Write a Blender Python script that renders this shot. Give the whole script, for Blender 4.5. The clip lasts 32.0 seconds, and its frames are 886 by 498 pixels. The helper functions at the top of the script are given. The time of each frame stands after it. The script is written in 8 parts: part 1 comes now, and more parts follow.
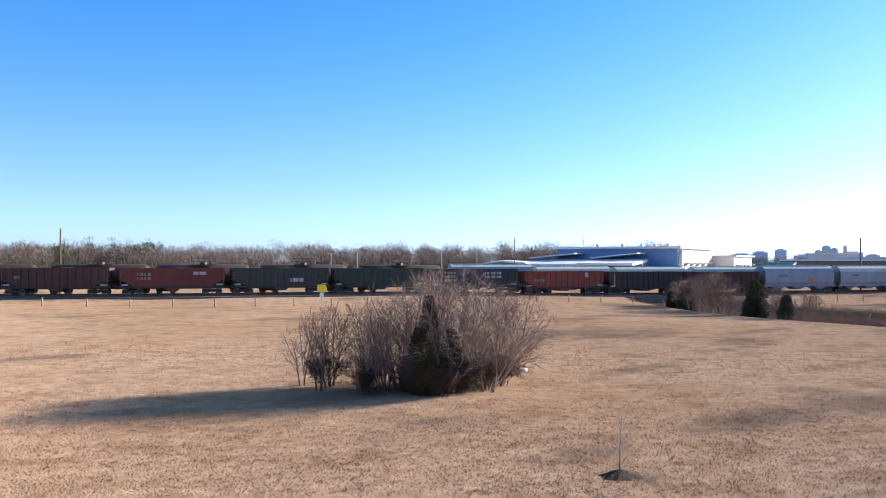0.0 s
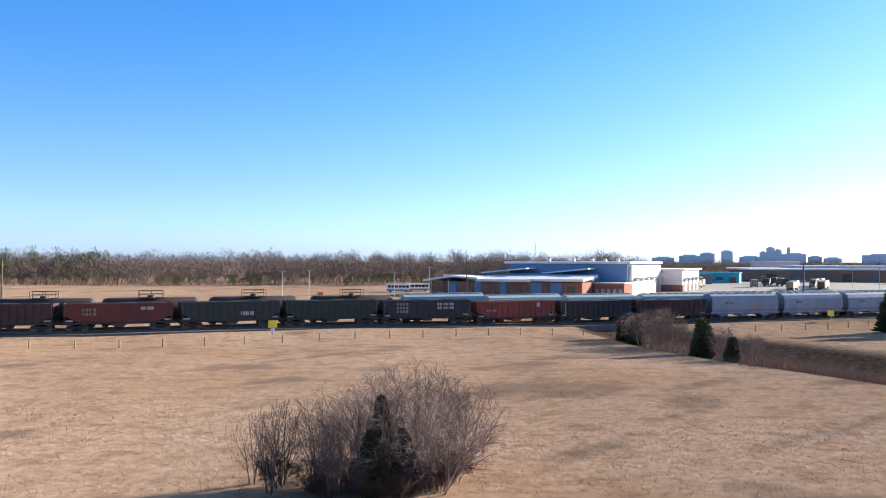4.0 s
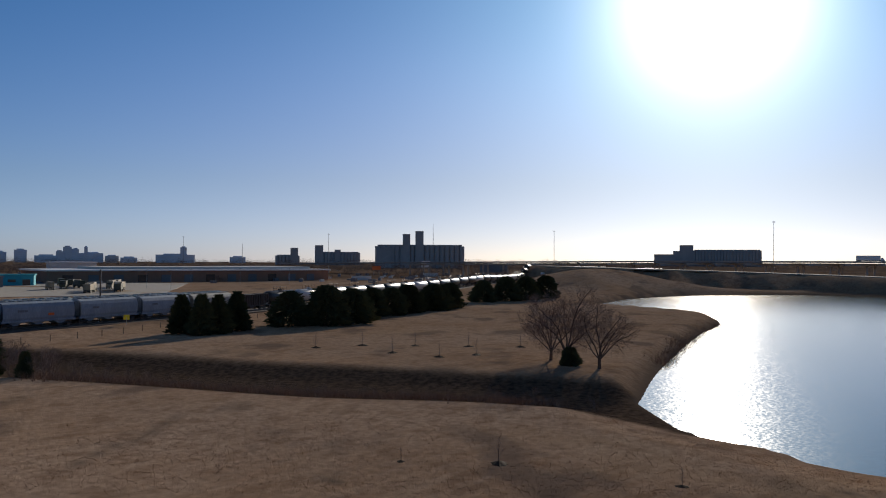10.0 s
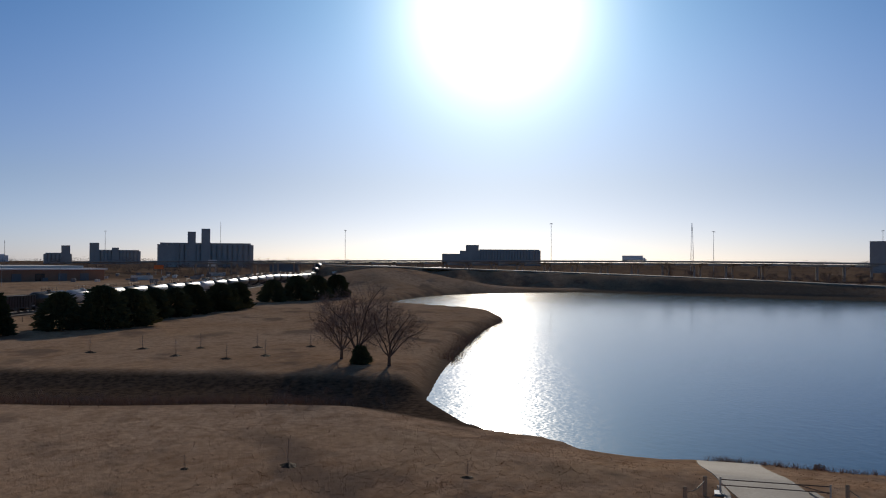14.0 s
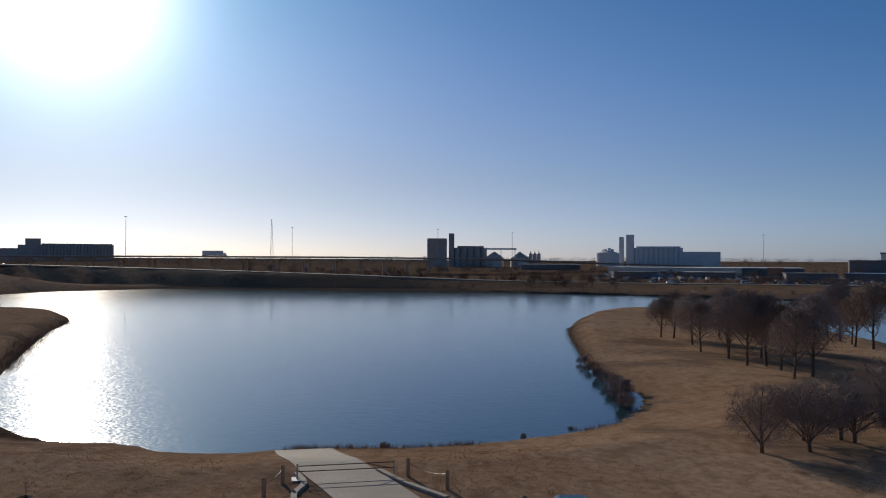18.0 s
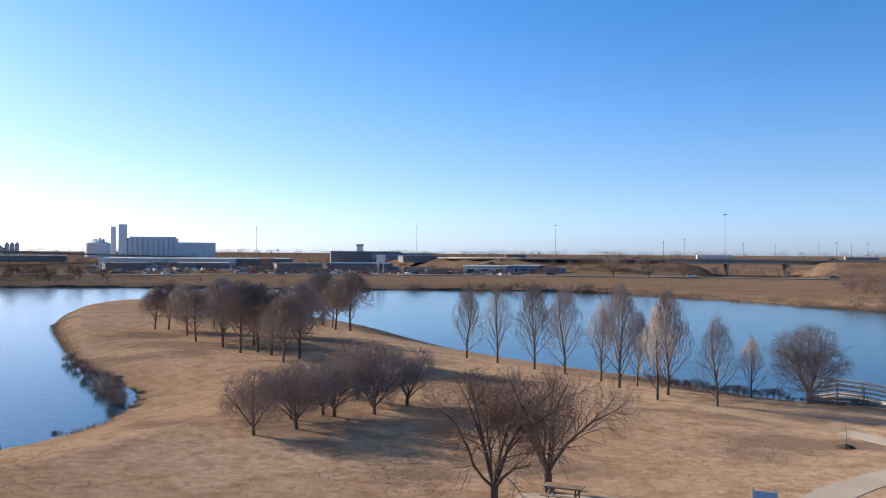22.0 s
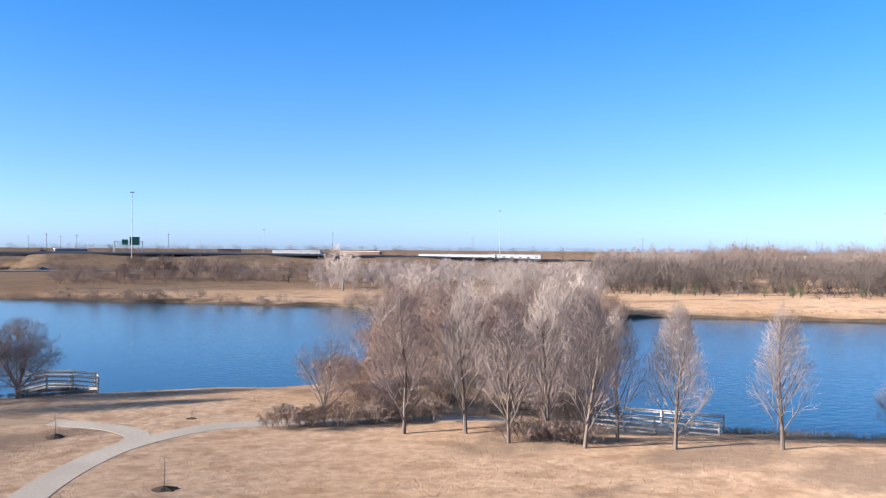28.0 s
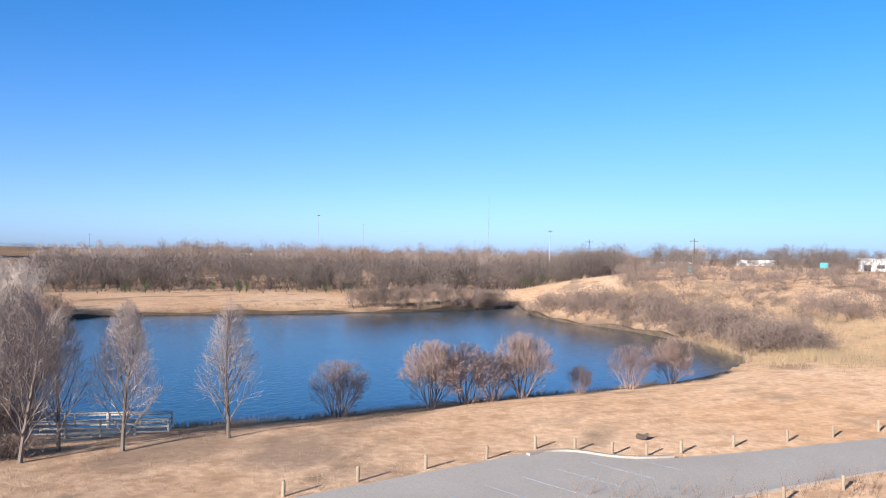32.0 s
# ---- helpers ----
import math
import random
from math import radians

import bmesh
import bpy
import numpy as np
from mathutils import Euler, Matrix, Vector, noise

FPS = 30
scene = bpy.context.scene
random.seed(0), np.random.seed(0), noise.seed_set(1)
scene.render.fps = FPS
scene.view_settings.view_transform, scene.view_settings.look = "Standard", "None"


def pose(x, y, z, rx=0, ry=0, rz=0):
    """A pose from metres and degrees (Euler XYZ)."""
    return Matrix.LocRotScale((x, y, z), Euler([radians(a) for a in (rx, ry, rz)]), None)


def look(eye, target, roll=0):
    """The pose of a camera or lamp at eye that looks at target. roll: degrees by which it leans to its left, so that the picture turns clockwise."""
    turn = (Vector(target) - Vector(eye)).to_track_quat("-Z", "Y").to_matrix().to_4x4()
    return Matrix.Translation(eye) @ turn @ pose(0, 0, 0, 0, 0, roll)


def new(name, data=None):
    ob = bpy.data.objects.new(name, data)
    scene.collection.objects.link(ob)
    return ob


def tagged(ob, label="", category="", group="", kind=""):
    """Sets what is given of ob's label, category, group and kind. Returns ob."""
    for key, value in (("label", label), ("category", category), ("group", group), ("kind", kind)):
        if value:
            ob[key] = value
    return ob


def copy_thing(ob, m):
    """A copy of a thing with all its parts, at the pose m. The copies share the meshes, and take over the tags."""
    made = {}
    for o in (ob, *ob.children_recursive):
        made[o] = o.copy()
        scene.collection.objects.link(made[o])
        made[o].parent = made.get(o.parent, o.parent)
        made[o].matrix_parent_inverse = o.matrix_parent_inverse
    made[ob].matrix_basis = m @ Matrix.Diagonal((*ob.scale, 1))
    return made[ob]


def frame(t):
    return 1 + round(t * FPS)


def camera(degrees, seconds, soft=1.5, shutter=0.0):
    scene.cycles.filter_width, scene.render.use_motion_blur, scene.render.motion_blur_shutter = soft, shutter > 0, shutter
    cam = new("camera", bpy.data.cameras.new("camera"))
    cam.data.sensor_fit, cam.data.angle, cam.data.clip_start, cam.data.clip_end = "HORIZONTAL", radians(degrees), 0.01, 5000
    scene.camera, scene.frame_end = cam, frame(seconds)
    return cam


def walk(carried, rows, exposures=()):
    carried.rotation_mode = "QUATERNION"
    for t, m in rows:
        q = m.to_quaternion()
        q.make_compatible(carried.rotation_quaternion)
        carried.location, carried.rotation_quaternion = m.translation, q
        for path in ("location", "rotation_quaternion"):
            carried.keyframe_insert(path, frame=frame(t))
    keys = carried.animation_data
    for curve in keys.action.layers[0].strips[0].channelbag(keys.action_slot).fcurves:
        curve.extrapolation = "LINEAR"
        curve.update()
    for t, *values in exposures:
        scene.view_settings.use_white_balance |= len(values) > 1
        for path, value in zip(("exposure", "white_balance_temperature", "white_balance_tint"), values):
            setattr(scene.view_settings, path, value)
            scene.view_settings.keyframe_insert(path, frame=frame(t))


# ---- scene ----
# ---- camera: rises over the field, then turns where it is ----
cam = camera(55.0, 32.0, soft=1.1)
# seconds, height, tilt, roll, turn
ROWS = [
    (0, 6.04, 90.79, 0.01, -42.01),
    (0.5, 6.73, 90.74, 0.01, -42.04),
    (1, 7.40, 90.75, 0.05, -42.07),
    (1.5, 7.98, 90.74, 0.01, -42.09),
    (2, 8.57, 90.70, 0.21, -42.06),
    (2.5, 9.17, 90.73, 0.26, -42.08),
    (3.5, 10.21, 90.75, 0.16, -42.60),
    (4, 10.73, 90.75, 0.11, -45.20),
    (4.5, 11.17, 90.76, 0.07, -50.93),
    (5, 11.58, 90.72, 0.09, -60.68),
    (5.5, 11.90, 90.73, -0.25, -69.61),
    (6, 11.90, 90.71, -0.18, -78.11),
    (6.5, 11.90, 90.70, -0.23, -85.00),
    (7, 11.90, 90.68, -0.17, -88.18),
    (7.5, 11.90, 90.68, -0.03, -88.00),
    (8, 11.90, 90.70, 0.04, -87.83),
    (8.5, 11.90, 90.72, 0.12, -87.67),
    (9, 11.90, 90.76, 0.14, -88.31),
    (9.5, 11.90, 90.80, 0.17, -89.45),
    (10, 11.90, 90.81, 0.24, -90.06),
    (10.5, 11.90, 90.82, 0.26, -90.92),
    (11, 11.90, 90.81, 0.26, -91.85),
    (11.5, 11.90, 90.82, 0.22, -93.22),
    (12, 11.90, 90.84, 0.25, -94.73),
    (12.5, 11.90, 90.82, 0.29, -96.68),
    (13, 11.90, 90.82, 0.23, -99.03),
    (13.5, 11.90, 90.82, 0.25, -101.52),
    (15.5, 11.90, 90.80, 0.38, -112.96),
    (16, 11.90, 90.78, 0.26, -116.66),
    (16.5, 11.90, 90.74, 0.26, -120.37),
    (17, 11.90, 90.70, 0.33, -124.05),
    (17.5, 11.90, 90.68, 0.25, -127.89),
    (18, 11.90, 90.63, 0.26, -131.75),
    (18.5, 11.90, 90.58, 0.29, -135.56),
    (19, 11.90, 90.54, 0.25, -139.31),
    (19.5, 11.90, 90.46, 0.12, -143.10),
    (20, 11.90, 90.42, 0.17, -147.31),
    (20.5, 11.90, 90.36, 0.22, -151.69),
    (21, 11.90, 90.31, 0.35, -156.11),
    (21.5, 11.90, 90.24, 0.34, -160.48),
    (22, 11.89, 90.19, 0.36, -164.77),
    (22.5, 11.90, 90.14, 0.40, -168.90),
    (23, 11.90, 90.11, 0.48, -172.89),
    (23.5, 11.90, 90.06, 0.51, -177.03),
    (24, 11.90, 90.06, 0.50, -180.97),
    (24.5, 11.90, 90.00, 0.53, -184.91),
    (26.5, 11.91, 89.95, 0.41, -201.16),
    (27, 11.90, 89.95, 0.40, -205.44),
    (27.5, 11.90, 89.93, 0.36, -209.79),
    (28, 11.90, 89.98, 0.45, -214.59),
    (28.5, 11.90, 90.01, 0.61, -219.22),
    (29, 11.90, 90.06, 0.56, -224.05),
    (29.5, 11.90, 90.16, 0.67, -228.59),
    (30, 11.91, 90.17, 0.94, -233.24),
    (30.5, 11.90, 90.28, 0.85, -237.97),
    (31, 11.90, 90.29, 0.92, -242.89),
    (31.5, 11.90, 90.26, 1.00, -247.15),
    (32, 11.90, 90.22, 1.03, -250.36),
]
walk(cam, [(t, pose(0, 0, z, tilt, 0, turn) @ pose(0, 0, 0, 0, 0, roll)) for t, z, tilt, roll, turn in ROWS],
     exposures=[(0, 1.68, 6500, 10), (5, 1.5, 6500, 10), (6, 1.02, 6550, 10), (7, 0.15, 6650, 10), (8, -0.2, 6750, 10), (13, -0.27, 6750, 10), (17, -0.35, 6750, 10), (19, -0.22, 6750, 10), (20, 0.42, 6750, 10),
                (21, 0.86, 6750, 10), (22, 1.2, 6750, 10), (24, 1.5, 6650, 10), (28, 1.5, 6100, 9), (30, 1.32, 6000, 9), (32, 1.1, 6000, 9)])

# ---- world and sun ----
SUN_AZ, SUN_EL = 107.7, 17.0
world = bpy.data.worlds.new("world")
scene.world = world
world.use_nodes = True
sky = world.node_tree.nodes.new("ShaderNodeTexSky")
sky.sky_type, sky.sun_disc = "NISHITA", False
sky.sun_elevation, sky.sun_rotation = radians(SUN_EL), radians(SUN_AZ)
sky.altitude, sky.air_density, sky.dust_density, sky.ozone_density = 800, 1.0, 0.9, 2.0
back = world.node_tree.nodes["Background"]
# the clip's deep clear blue: paler towards the horizon, deeper above
wn = world.node_tree
co = wn.nodes.new("ShaderNodeTexCoord")
sep = wn.nodes.new("ShaderNodeSeparateXYZ")
wn.links.new(co.outputs["Generated"], sep.inputs[0])
rise = wn.nodes.new("ShaderNodeMapRange")
rise.interpolation_type = "SMOOTHSTEP"
rise.inputs[1].default_value, rise.inputs[2].default_value = -0.02, 0.34
wn.links.new(sep.outputs[2], rise.inputs[0])
deep = wn.nodes.new("ShaderNodeMix")
deep.data_type = "RGBA"
deep.inputs[6].default_value, deep.inputs[7].default_value = (0.72, 0.89, 1.38, 1), (0.288, 0.805, 1.35, 1)
wn.links.new(rise.outputs[0], deep.inputs[0])
tint = wn.nodes.new("ShaderNodeMix")
tint.data_type, tint.blend_type = "RGBA", "MULTIPLY"
tint.inputs[0].default_value = 1.0
# overhead the sky keeps its plain colour
high = wn.nodes.new("ShaderNodeMapRange")
high.interpolation_type = "SMOOTHSTEP"
high.inputs[1].default_value, high.inputs[2].default_value = 0.34, 0.62
wn.links.new(sep.outputs[2], high.inputs[0])
plain = wn.nodes.new("ShaderNodeMix")
plain.data_type = "RGBA"
plain.inputs[7].default_value = (0.90, 0.92, 0.95, 1)
wn.links.new(high.outputs[0], plain.inputs[0])
wn.links.new(deep.outputs[2], plain.inputs[6])
# no dusty band along the horizon
clear = wn.nodes.new("ShaderNodeMapRange")
clear.interpolation_type = "SMOOTHSTEP"
clear.inputs[1].default_value, clear.inputs[2].default_value = -0.01, 0.10
wn.links.new(sep.outputs[2], clear.inputs[0])
rim = wn.nodes.new("ShaderNodeMix")
rim.data_type = "RGBA"
rim.inputs[6].default_value, rim.inputs[7].default_value = (1.05, 1.17, 1.46, 1), (1, 1, 1, 1)
wn.links.new(clear.outputs[0], rim.inputs[0])
comb = wn.nodes.new("ShaderNodeMix")
comb.data_type, comb.blend_type = "RGBA", "MULTIPLY"
comb.inputs[0].default_value = 1.0
wn.links.new(plain.outputs[2], comb.inputs[6])
wn.links.new(rim.outputs[2], comb.inputs[7])
wn.links.new(comb.outputs[2], tint.inputs[7])
world.node_tree.links.new(sky.outputs[0], tint.inputs[6])
# the bright aureole that a clear low sun has round it
_az, _el = radians(SUN_AZ), radians(SUN_EL)
near = wn.nodes.new("ShaderNodeVectorMath")
near.operation = "DOT_PRODUCT"
near.inputs[1].default_value = (math.sin(_az) * math.cos(_el), math.cos(_az) * math.cos(_el), math.sin(_el))
wn.links.new(co.outputs["Generated"], near.inputs[0])
total = tint.outputs[2]
for power, gain in ((230.0, 30.0), (30.0, 1.8)):
    pw = wn.nodes.new("ShaderNodeMath")
    pw.operation, pw.use_clamp = "POWER", True
    wn.links.new(near.outputs["Value"], pw.inputs[0])
    pw.inputs[1].default_value = power
    halo = wn.nodes.new("ShaderNodeMix")
    halo.data_type, halo.blend_type, halo.clamp_factor = "RGBA", "ADD", False
    halo.inputs[7].default_value = (gain, gain * 0.97, gain * 0.93, 1)
    wn.links.new(pw.outputs[0], halo.inputs[0])
    wn.links.new(total, halo.inputs[6])
    total = halo.outputs[2]
# pale haze low down towards the sun
side = wn.nodes.new("ShaderNodeMath")
side.operation, side.use_clamp = "POWER", True
wn.links.new(near.outputs["Value"], side.inputs[0])
side.inputs[1].default_value = 5.0
low = wn.nodes.new("ShaderNodeMapRange")
low.interpolation_type = "SMOOTHSTEP"
low.inputs[1].default_value, low.inputs[2].default_value, low.inputs[3].default_value, low.inputs[4].default_value = 0.0, 0.55, 1.0, 0.0
wn.links.new(sep.outputs[2], low.inputs[0])
both = wn.nodes.new("ShaderNodeMath")
both.operation = "MULTIPLY"
wn.links.new(side.outputs[0], both.inputs[0])
wn.links.new(low.outputs[0], both.inputs[1])
haze = wn.nodes.new("ShaderNodeMix")
haze.data_type, haze.blend_type = "RGBA", "ADD"
haze.inputs[7].default_value = (2.6, 1.05, 0.45, 1)
wn.links.new(both.outputs[0], haze.inputs[0])
wn.links.new(total, haze.inputs[6])
total = haze.outputs[2]
# the thick air under the sun takes some of its glare away
under = wn.nodes.new("ShaderNodeMath")
under.operation, under.use_clamp = "POWER", True
wn.links.new(near.outputs["Value"], under.inputs[0])
under.inputs[1].default_value = 8.0
deepair = wn.nodes.new("ShaderNodeMapRange")
deepair.interpolation_type = "SMOOTHSTEP"
deepair.inputs[1].default_value, deepair.inputs[2].default_value, deepair.inputs[3].default_value, deepair.inputs[4].default_value = 0.0, 0.24, 1.0, 0.0
wn.links.new(sep.outputs[2], deepair.inputs[0])
thick = wn.nodes.new("ShaderNodeMath")
thick.operation = "MULTIPLY"
wn.links.new(under.outputs[0], thick.inputs[0])
wn.links.new(deepair.outputs[0], thick.inputs[1])
dim = wn.nodes.new("ShaderNodeMix")
dim.data_type, dim.blend_type = "RGBA", "MULTIPLY"
dim.inputs[7].default_value = (0.56, 0.59, 0.62, 1)
wn.links.new(thick.outputs[0], dim.inputs[0])
wn.links.new(total, dim.inputs[6])
total = dim.outputs[2]
world.node_tree.links.new(total, back.inputs[0])
back.inputs[1].default_value = 0.065
sun = new("sun", bpy.data.lights.new("sun", "SUN"))
sun.data.energy, sun.data.angle, sun.data.color = 4.8, radians(0.5), (1.0, 0.915, 0.80)
_sd = Vector((math.sin(radians(SUN_AZ)) * math.cos(radians(SUN_EL)), math.cos(radians(SUN_AZ)) * math.cos(radians(SUN_EL)), math.sin(radians(SUN_EL))))
sun.matrix_world = look(_sd * 200, (0, 0, 0))

# ---- materials ----
def mix_node(nt, a, b, fac):
    m = nt.nodes.new("ShaderNodeMix")
    m.data_type = "RGBA"
    for sock, v in ((6, a), (7, b), (0, fac)):
        if isinstance(v, tuple):
            m.inputs[sock].default_value = (*v, 1)
        elif isinstance(v, float):
            m.inputs[sock].default_value = v
        else:
            nt.links.new(v, m.inputs[sock])
    return m.outputs[2]


def noise_node(nt, vec, scale, detail=4.0, lo=0.4, hi=0.6, stretch=None, turn=0.0):
    if turn:
        tm = nt.nodes.new("ShaderNodeMapping")
        tm.inputs["Rotation"].default_value[2] = radians(turn)
        nt.links.new(vec, tm.inputs[0])
        vec = tm.outputs[0]
    if stretch:
        mp = nt.nodes.new("ShaderNodeMapping")
        mp.inputs["Scale"].default_value = stretch
        nt.links.new(vec, mp.inputs[0])
        vec = mp.outputs[0]
    n = nt.nodes.new("ShaderNodeTexNoise")
    n.inputs["Scale"].default_value, n.inputs["Detail"].default_value = scale, detail
    nt.links.new(vec, n.inputs["Vector"])
    r = nt.nodes.new("ShaderNodeMapRange")
    r.inputs[1].default_value, r.inputs[2].default_value = lo, hi
    nt.links.new(n.outputs[0], r.inputs[0])
    return r.outputs[0]


def surf(name, base, other, rough=0.8, coarse=0.5, fine=8.0, bump=0.15, metal=0.0, grain=0.25, spread=0.0, stretch=None, world_space=False):
    """Two-scale surface: base and other colours by a coarse noise, a fine grain on top, a bump and roughness that vary."""
    m = bpy.data.materials.new(name)
    m.use_nodes = True
    nt = m.node_tree
    b = nt.nodes["Principled BSDF"]
    if world_space:
        vec = nt.nodes.new("ShaderNodeNewGeometry").outputs["Position"]
    else:
        vec = nt.nodes.new("ShaderNodeTexCoord").outputs["Object"]
    c1 = noise_node(nt, vec, coarse, 5.0, 0.35, 0.65, stretch)
    c2 = noise_node(nt, vec, fine, 4.0, 0.3, 0.7, stretch)
    col = mix_node(nt, base, other, c1)
    dark = tuple(v * (1 - grain) for v in base)
    g = nt.nodes.new("ShaderNodeMath")
    g.operation = "MULTIPLY"
    nt.links.new(c2, g.inputs[0])
    g.inputs[1].default_value = 0.6
    col = mix_node(nt, col, dark, g.outputs[0])
    if spread:
        oi = nt.nodes.new("ShaderNodeObjectInfo")
        hsv = nt.nodes.new("ShaderNodeHueSaturation")
        mr = nt.nodes.new("ShaderNodeMapRange")
        mr.inputs[3].default_value, mr.inputs[4].default_value = 1 - spread, 1 + spread
        nt.links.new(oi.outputs["Random"], mr.inputs[0])
        nt.links.new(mr.outputs[0], hsv.inputs["Value"])
        nt.links.new(col, hsv.inputs["Color"])
        col = hsv.outputs[0]
    nt.links.new(col, b.inputs["Base Color"])
    rr = nt.nodes.new("ShaderNodeMapRange")
    rr.inputs[3].default_value, rr.inputs[4].default_value = max(0.03, rough - 0.1), min(1.0, rough + 0.1)
    nt.links.new(c2, rr.inputs[0])
    nt.links.new(rr.outputs[0], b.inputs["Roughness"])
    b.inputs["Metallic"].default_value = metal
    if rough > 0.7:
        b.inputs["Specular IOR Level"].default_value = 0.05
    if bump:
        bp = nt.nodes.new("ShaderNodeBump")
        bp.inputs["Strength"].default_value, bp.inputs["Distance"].default_value = bump, 0.05
        nt.links.new(c2, bp.inputs["Height"])
        nt.links.new(bp.outputs[0], b.inputs["Normal"])
    return m


def ground_material():
    m = bpy.data.materials.new("dormant_grass")
    m.use_nodes = True
    nt = m.node_tree
    b = nt.nodes["Principled BSDF"]
    vec = nt.nodes.new("ShaderNodeNewGeometry").outputs["Position"]
    big = noise_node(nt, vec, 0.035, 5.0, 0.38, 0.62)
    mid = noise_node(nt, vec, 0.45, 12.0, 0.50, 0.62)
    mow = noise_node(nt, vec, 0.9, 5.0, 0.44, 0.6, (0.16, 1.0, 1.0), 42.0)
    tuft = noise_node(nt, vec, 1.6, 10.0, 0.36, 0.68)
    blade = noise_node(nt, vec, 11.0, 3.0, 0.3, 0.7)
    col = mix_node(nt, (0.545, 0.368, 0.248), (0.465, 0.284, 0.170), big)
    half = nt.nodes.new("ShaderNodeMath")
    half.operation = "MULTIPLY"
    half.inputs[1].default_value = 0.55
    nt.links.new(mid, half.inputs[0])
    col = mix_node(nt, col, (0.285, 0.162, 0.094), half.outputs[0])
    half2 = nt.nodes.new("ShaderNodeMath")
    half2.operation = "MULTIPLY"
    half2.inputs[1].default_value = 0.35
    nt.links.new(mow, half2.inputs[0])
    col = mix_node(nt, col, (0.610, 0.422, 0.285), half2.outputs[0])
    half3 = nt.nodes.new("ShaderNodeMath")
    half3.operation = "MULTIPLY"
    half3.inputs[1].default_value = 0.55
    nt.links.new(tuft, half3.inputs[0])
    col = mix_node(nt, col, (0.275, 0.170, 0.105), half3.outputs[0])
    worn = noise_node(nt, vec, 0.10, 12.0, 0.56, 0.64, (0.6, 1.0, 1.0))
    half4 = nt.nodes.new("ShaderNodeMath")
    half4.operation = "MULTIPLY"
    half4.inputs[1].default_value = 0.7
    nt.links.new(worn, half4.inputs[0])
    col = mix_node(nt, col, (0.200, 0.138, 0.102), half4.outputs[0])
    gold = noise_node(nt, vec, 0.06, 4.0, 0.58, 0.75, (1.0, 0.5, 1.0))
    half5 = nt.nodes.new("ShaderNodeMath")
    half5.operation = "MULTIPLY"
    half5.inputs[1].default_value = 0.38
    nt.links.new(gold, half5.inputs[0])
    col = mix_node(nt, col, (0.530, 0.345, 0.192), half5.outputs[0])
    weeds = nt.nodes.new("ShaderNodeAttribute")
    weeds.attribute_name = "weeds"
    # weed colour, deepened to hold the shade of the swale's far slope too
    weed_shade = mix_node(nt, (0.130, 0.088, 0.062), (0.048, 0.033, 0.024), tuft)
    col = mix_node(nt, col, weed_shade, weeds.outputs["Fac"])
    mud = nt.nodes.new("ShaderNodeAttribute")
    mud.attribute_name = "mud"
    col = mix_node(nt, col, mix_node(nt, (0.13, 0.095, 0.07), (0.20, 0.145, 0.105), tuft), mud.outputs["Fac"])
    nt.links.new(col, b.inputs["Base Color"])
    b.inputs["Roughness"].default_value = 0.95
    b.inputs["Diffuse Roughness"].default_value = 0.5
    b.inputs["Specular IOR Level"].default_value = 0.0
    add = nt.nodes.new("ShaderNodeMath")
    add.operation = "ADD"
    nt.links.new(tuft, add.inputs[0])
    nt.links.new(blade, add.inputs[1])
    bp = nt.nodes.new("ShaderNodeBump")
    bp.inputs["Strength"].default_value, bp.inputs["Distance"].default_value = 0.42, 0.08
    nt.links.new(add.outputs[0], bp.inputs["Height"])
    nt.links.new(bp.outputs[0], b.inputs["Normal"])
    return m


def water_material():
    m = bpy.data.materials.new("lake_water")
    m.use_nodes = True
    nt = m.node_tree
    b = nt.nodes["Principled BSDF"]
    vec = nt.nodes.new("ShaderNodeNewGeometry").outputs["Position"]
    drift = noise_node(nt, vec, 0.012, 3.0, 0.42, 0.6, (1.0, 2.2, 1.0))
    col = mix_node(nt, (0.010, 0.042, 0.058), (0.016, 0.052, 0.068), drift)
    nt.links.new(col, b.inputs["Base Color"])
    b.inputs["IOR"].default_value = 1.33
    rr = nt.nodes.new("ShaderNodeMapRange")
    rr.inputs[3].default_value, rr.inputs[4].default_value = 0.06, 0.17
    spark = noise_node(nt, vec, 5.5, 3.0, 0.40, 0.60, (1.0, 0.6, 1.0))
    nt.links.new(spark, rr.inputs[0])
    nt.links.new(rr.outputs[0], b.inputs["Roughness"])
    w1 = noise_node(nt, vec, 0.9, 3.0, 0.2, 0.8, (1.0, 1.6, 1.0))
    w2 = noise_node(nt, vec, 3.2, 2.0, 0.2, 0.8)
    add = nt.nodes.new("ShaderNodeMath")
    add.operation = "MULTIPLY_ADD"
    add.inputs[1].default_value = 0.35
    nt.links.new(w2, add.inputs[0])
    nt.links.new(w1, add.inputs[2])
    bp = nt.nodes.new("ShaderNodeBump")
    bp.inputs["Distance"].default_value = 0.10
    spot = nt.nodes.new("ShaderNodeSeparateXYZ")
    nt.links.new(vec, spot.inputs[0])
    wind = nt.nodes.new("ShaderNodeMapRange")
    # calm on the main lake, breezier on the western one
    wind.inputs[1].default_value, wind.inputs[2].default_value, wind.inputs[3].default_value, wind.inputs[4].default_value = -60.0, -20.0, 0.24, 0.075
    nt.links.new(spot.outputs[0], wind.inputs[0])
    nt.links.new(wind.outputs[0], bp.inputs["Strength"])
    nt.links.new(add.outputs[0], bp.inputs["Height"])
    nt.links.new(bp.outputs[0], b.inputs["Normal"])
    return m


GRASS = ground_material()
WATER = water_material()


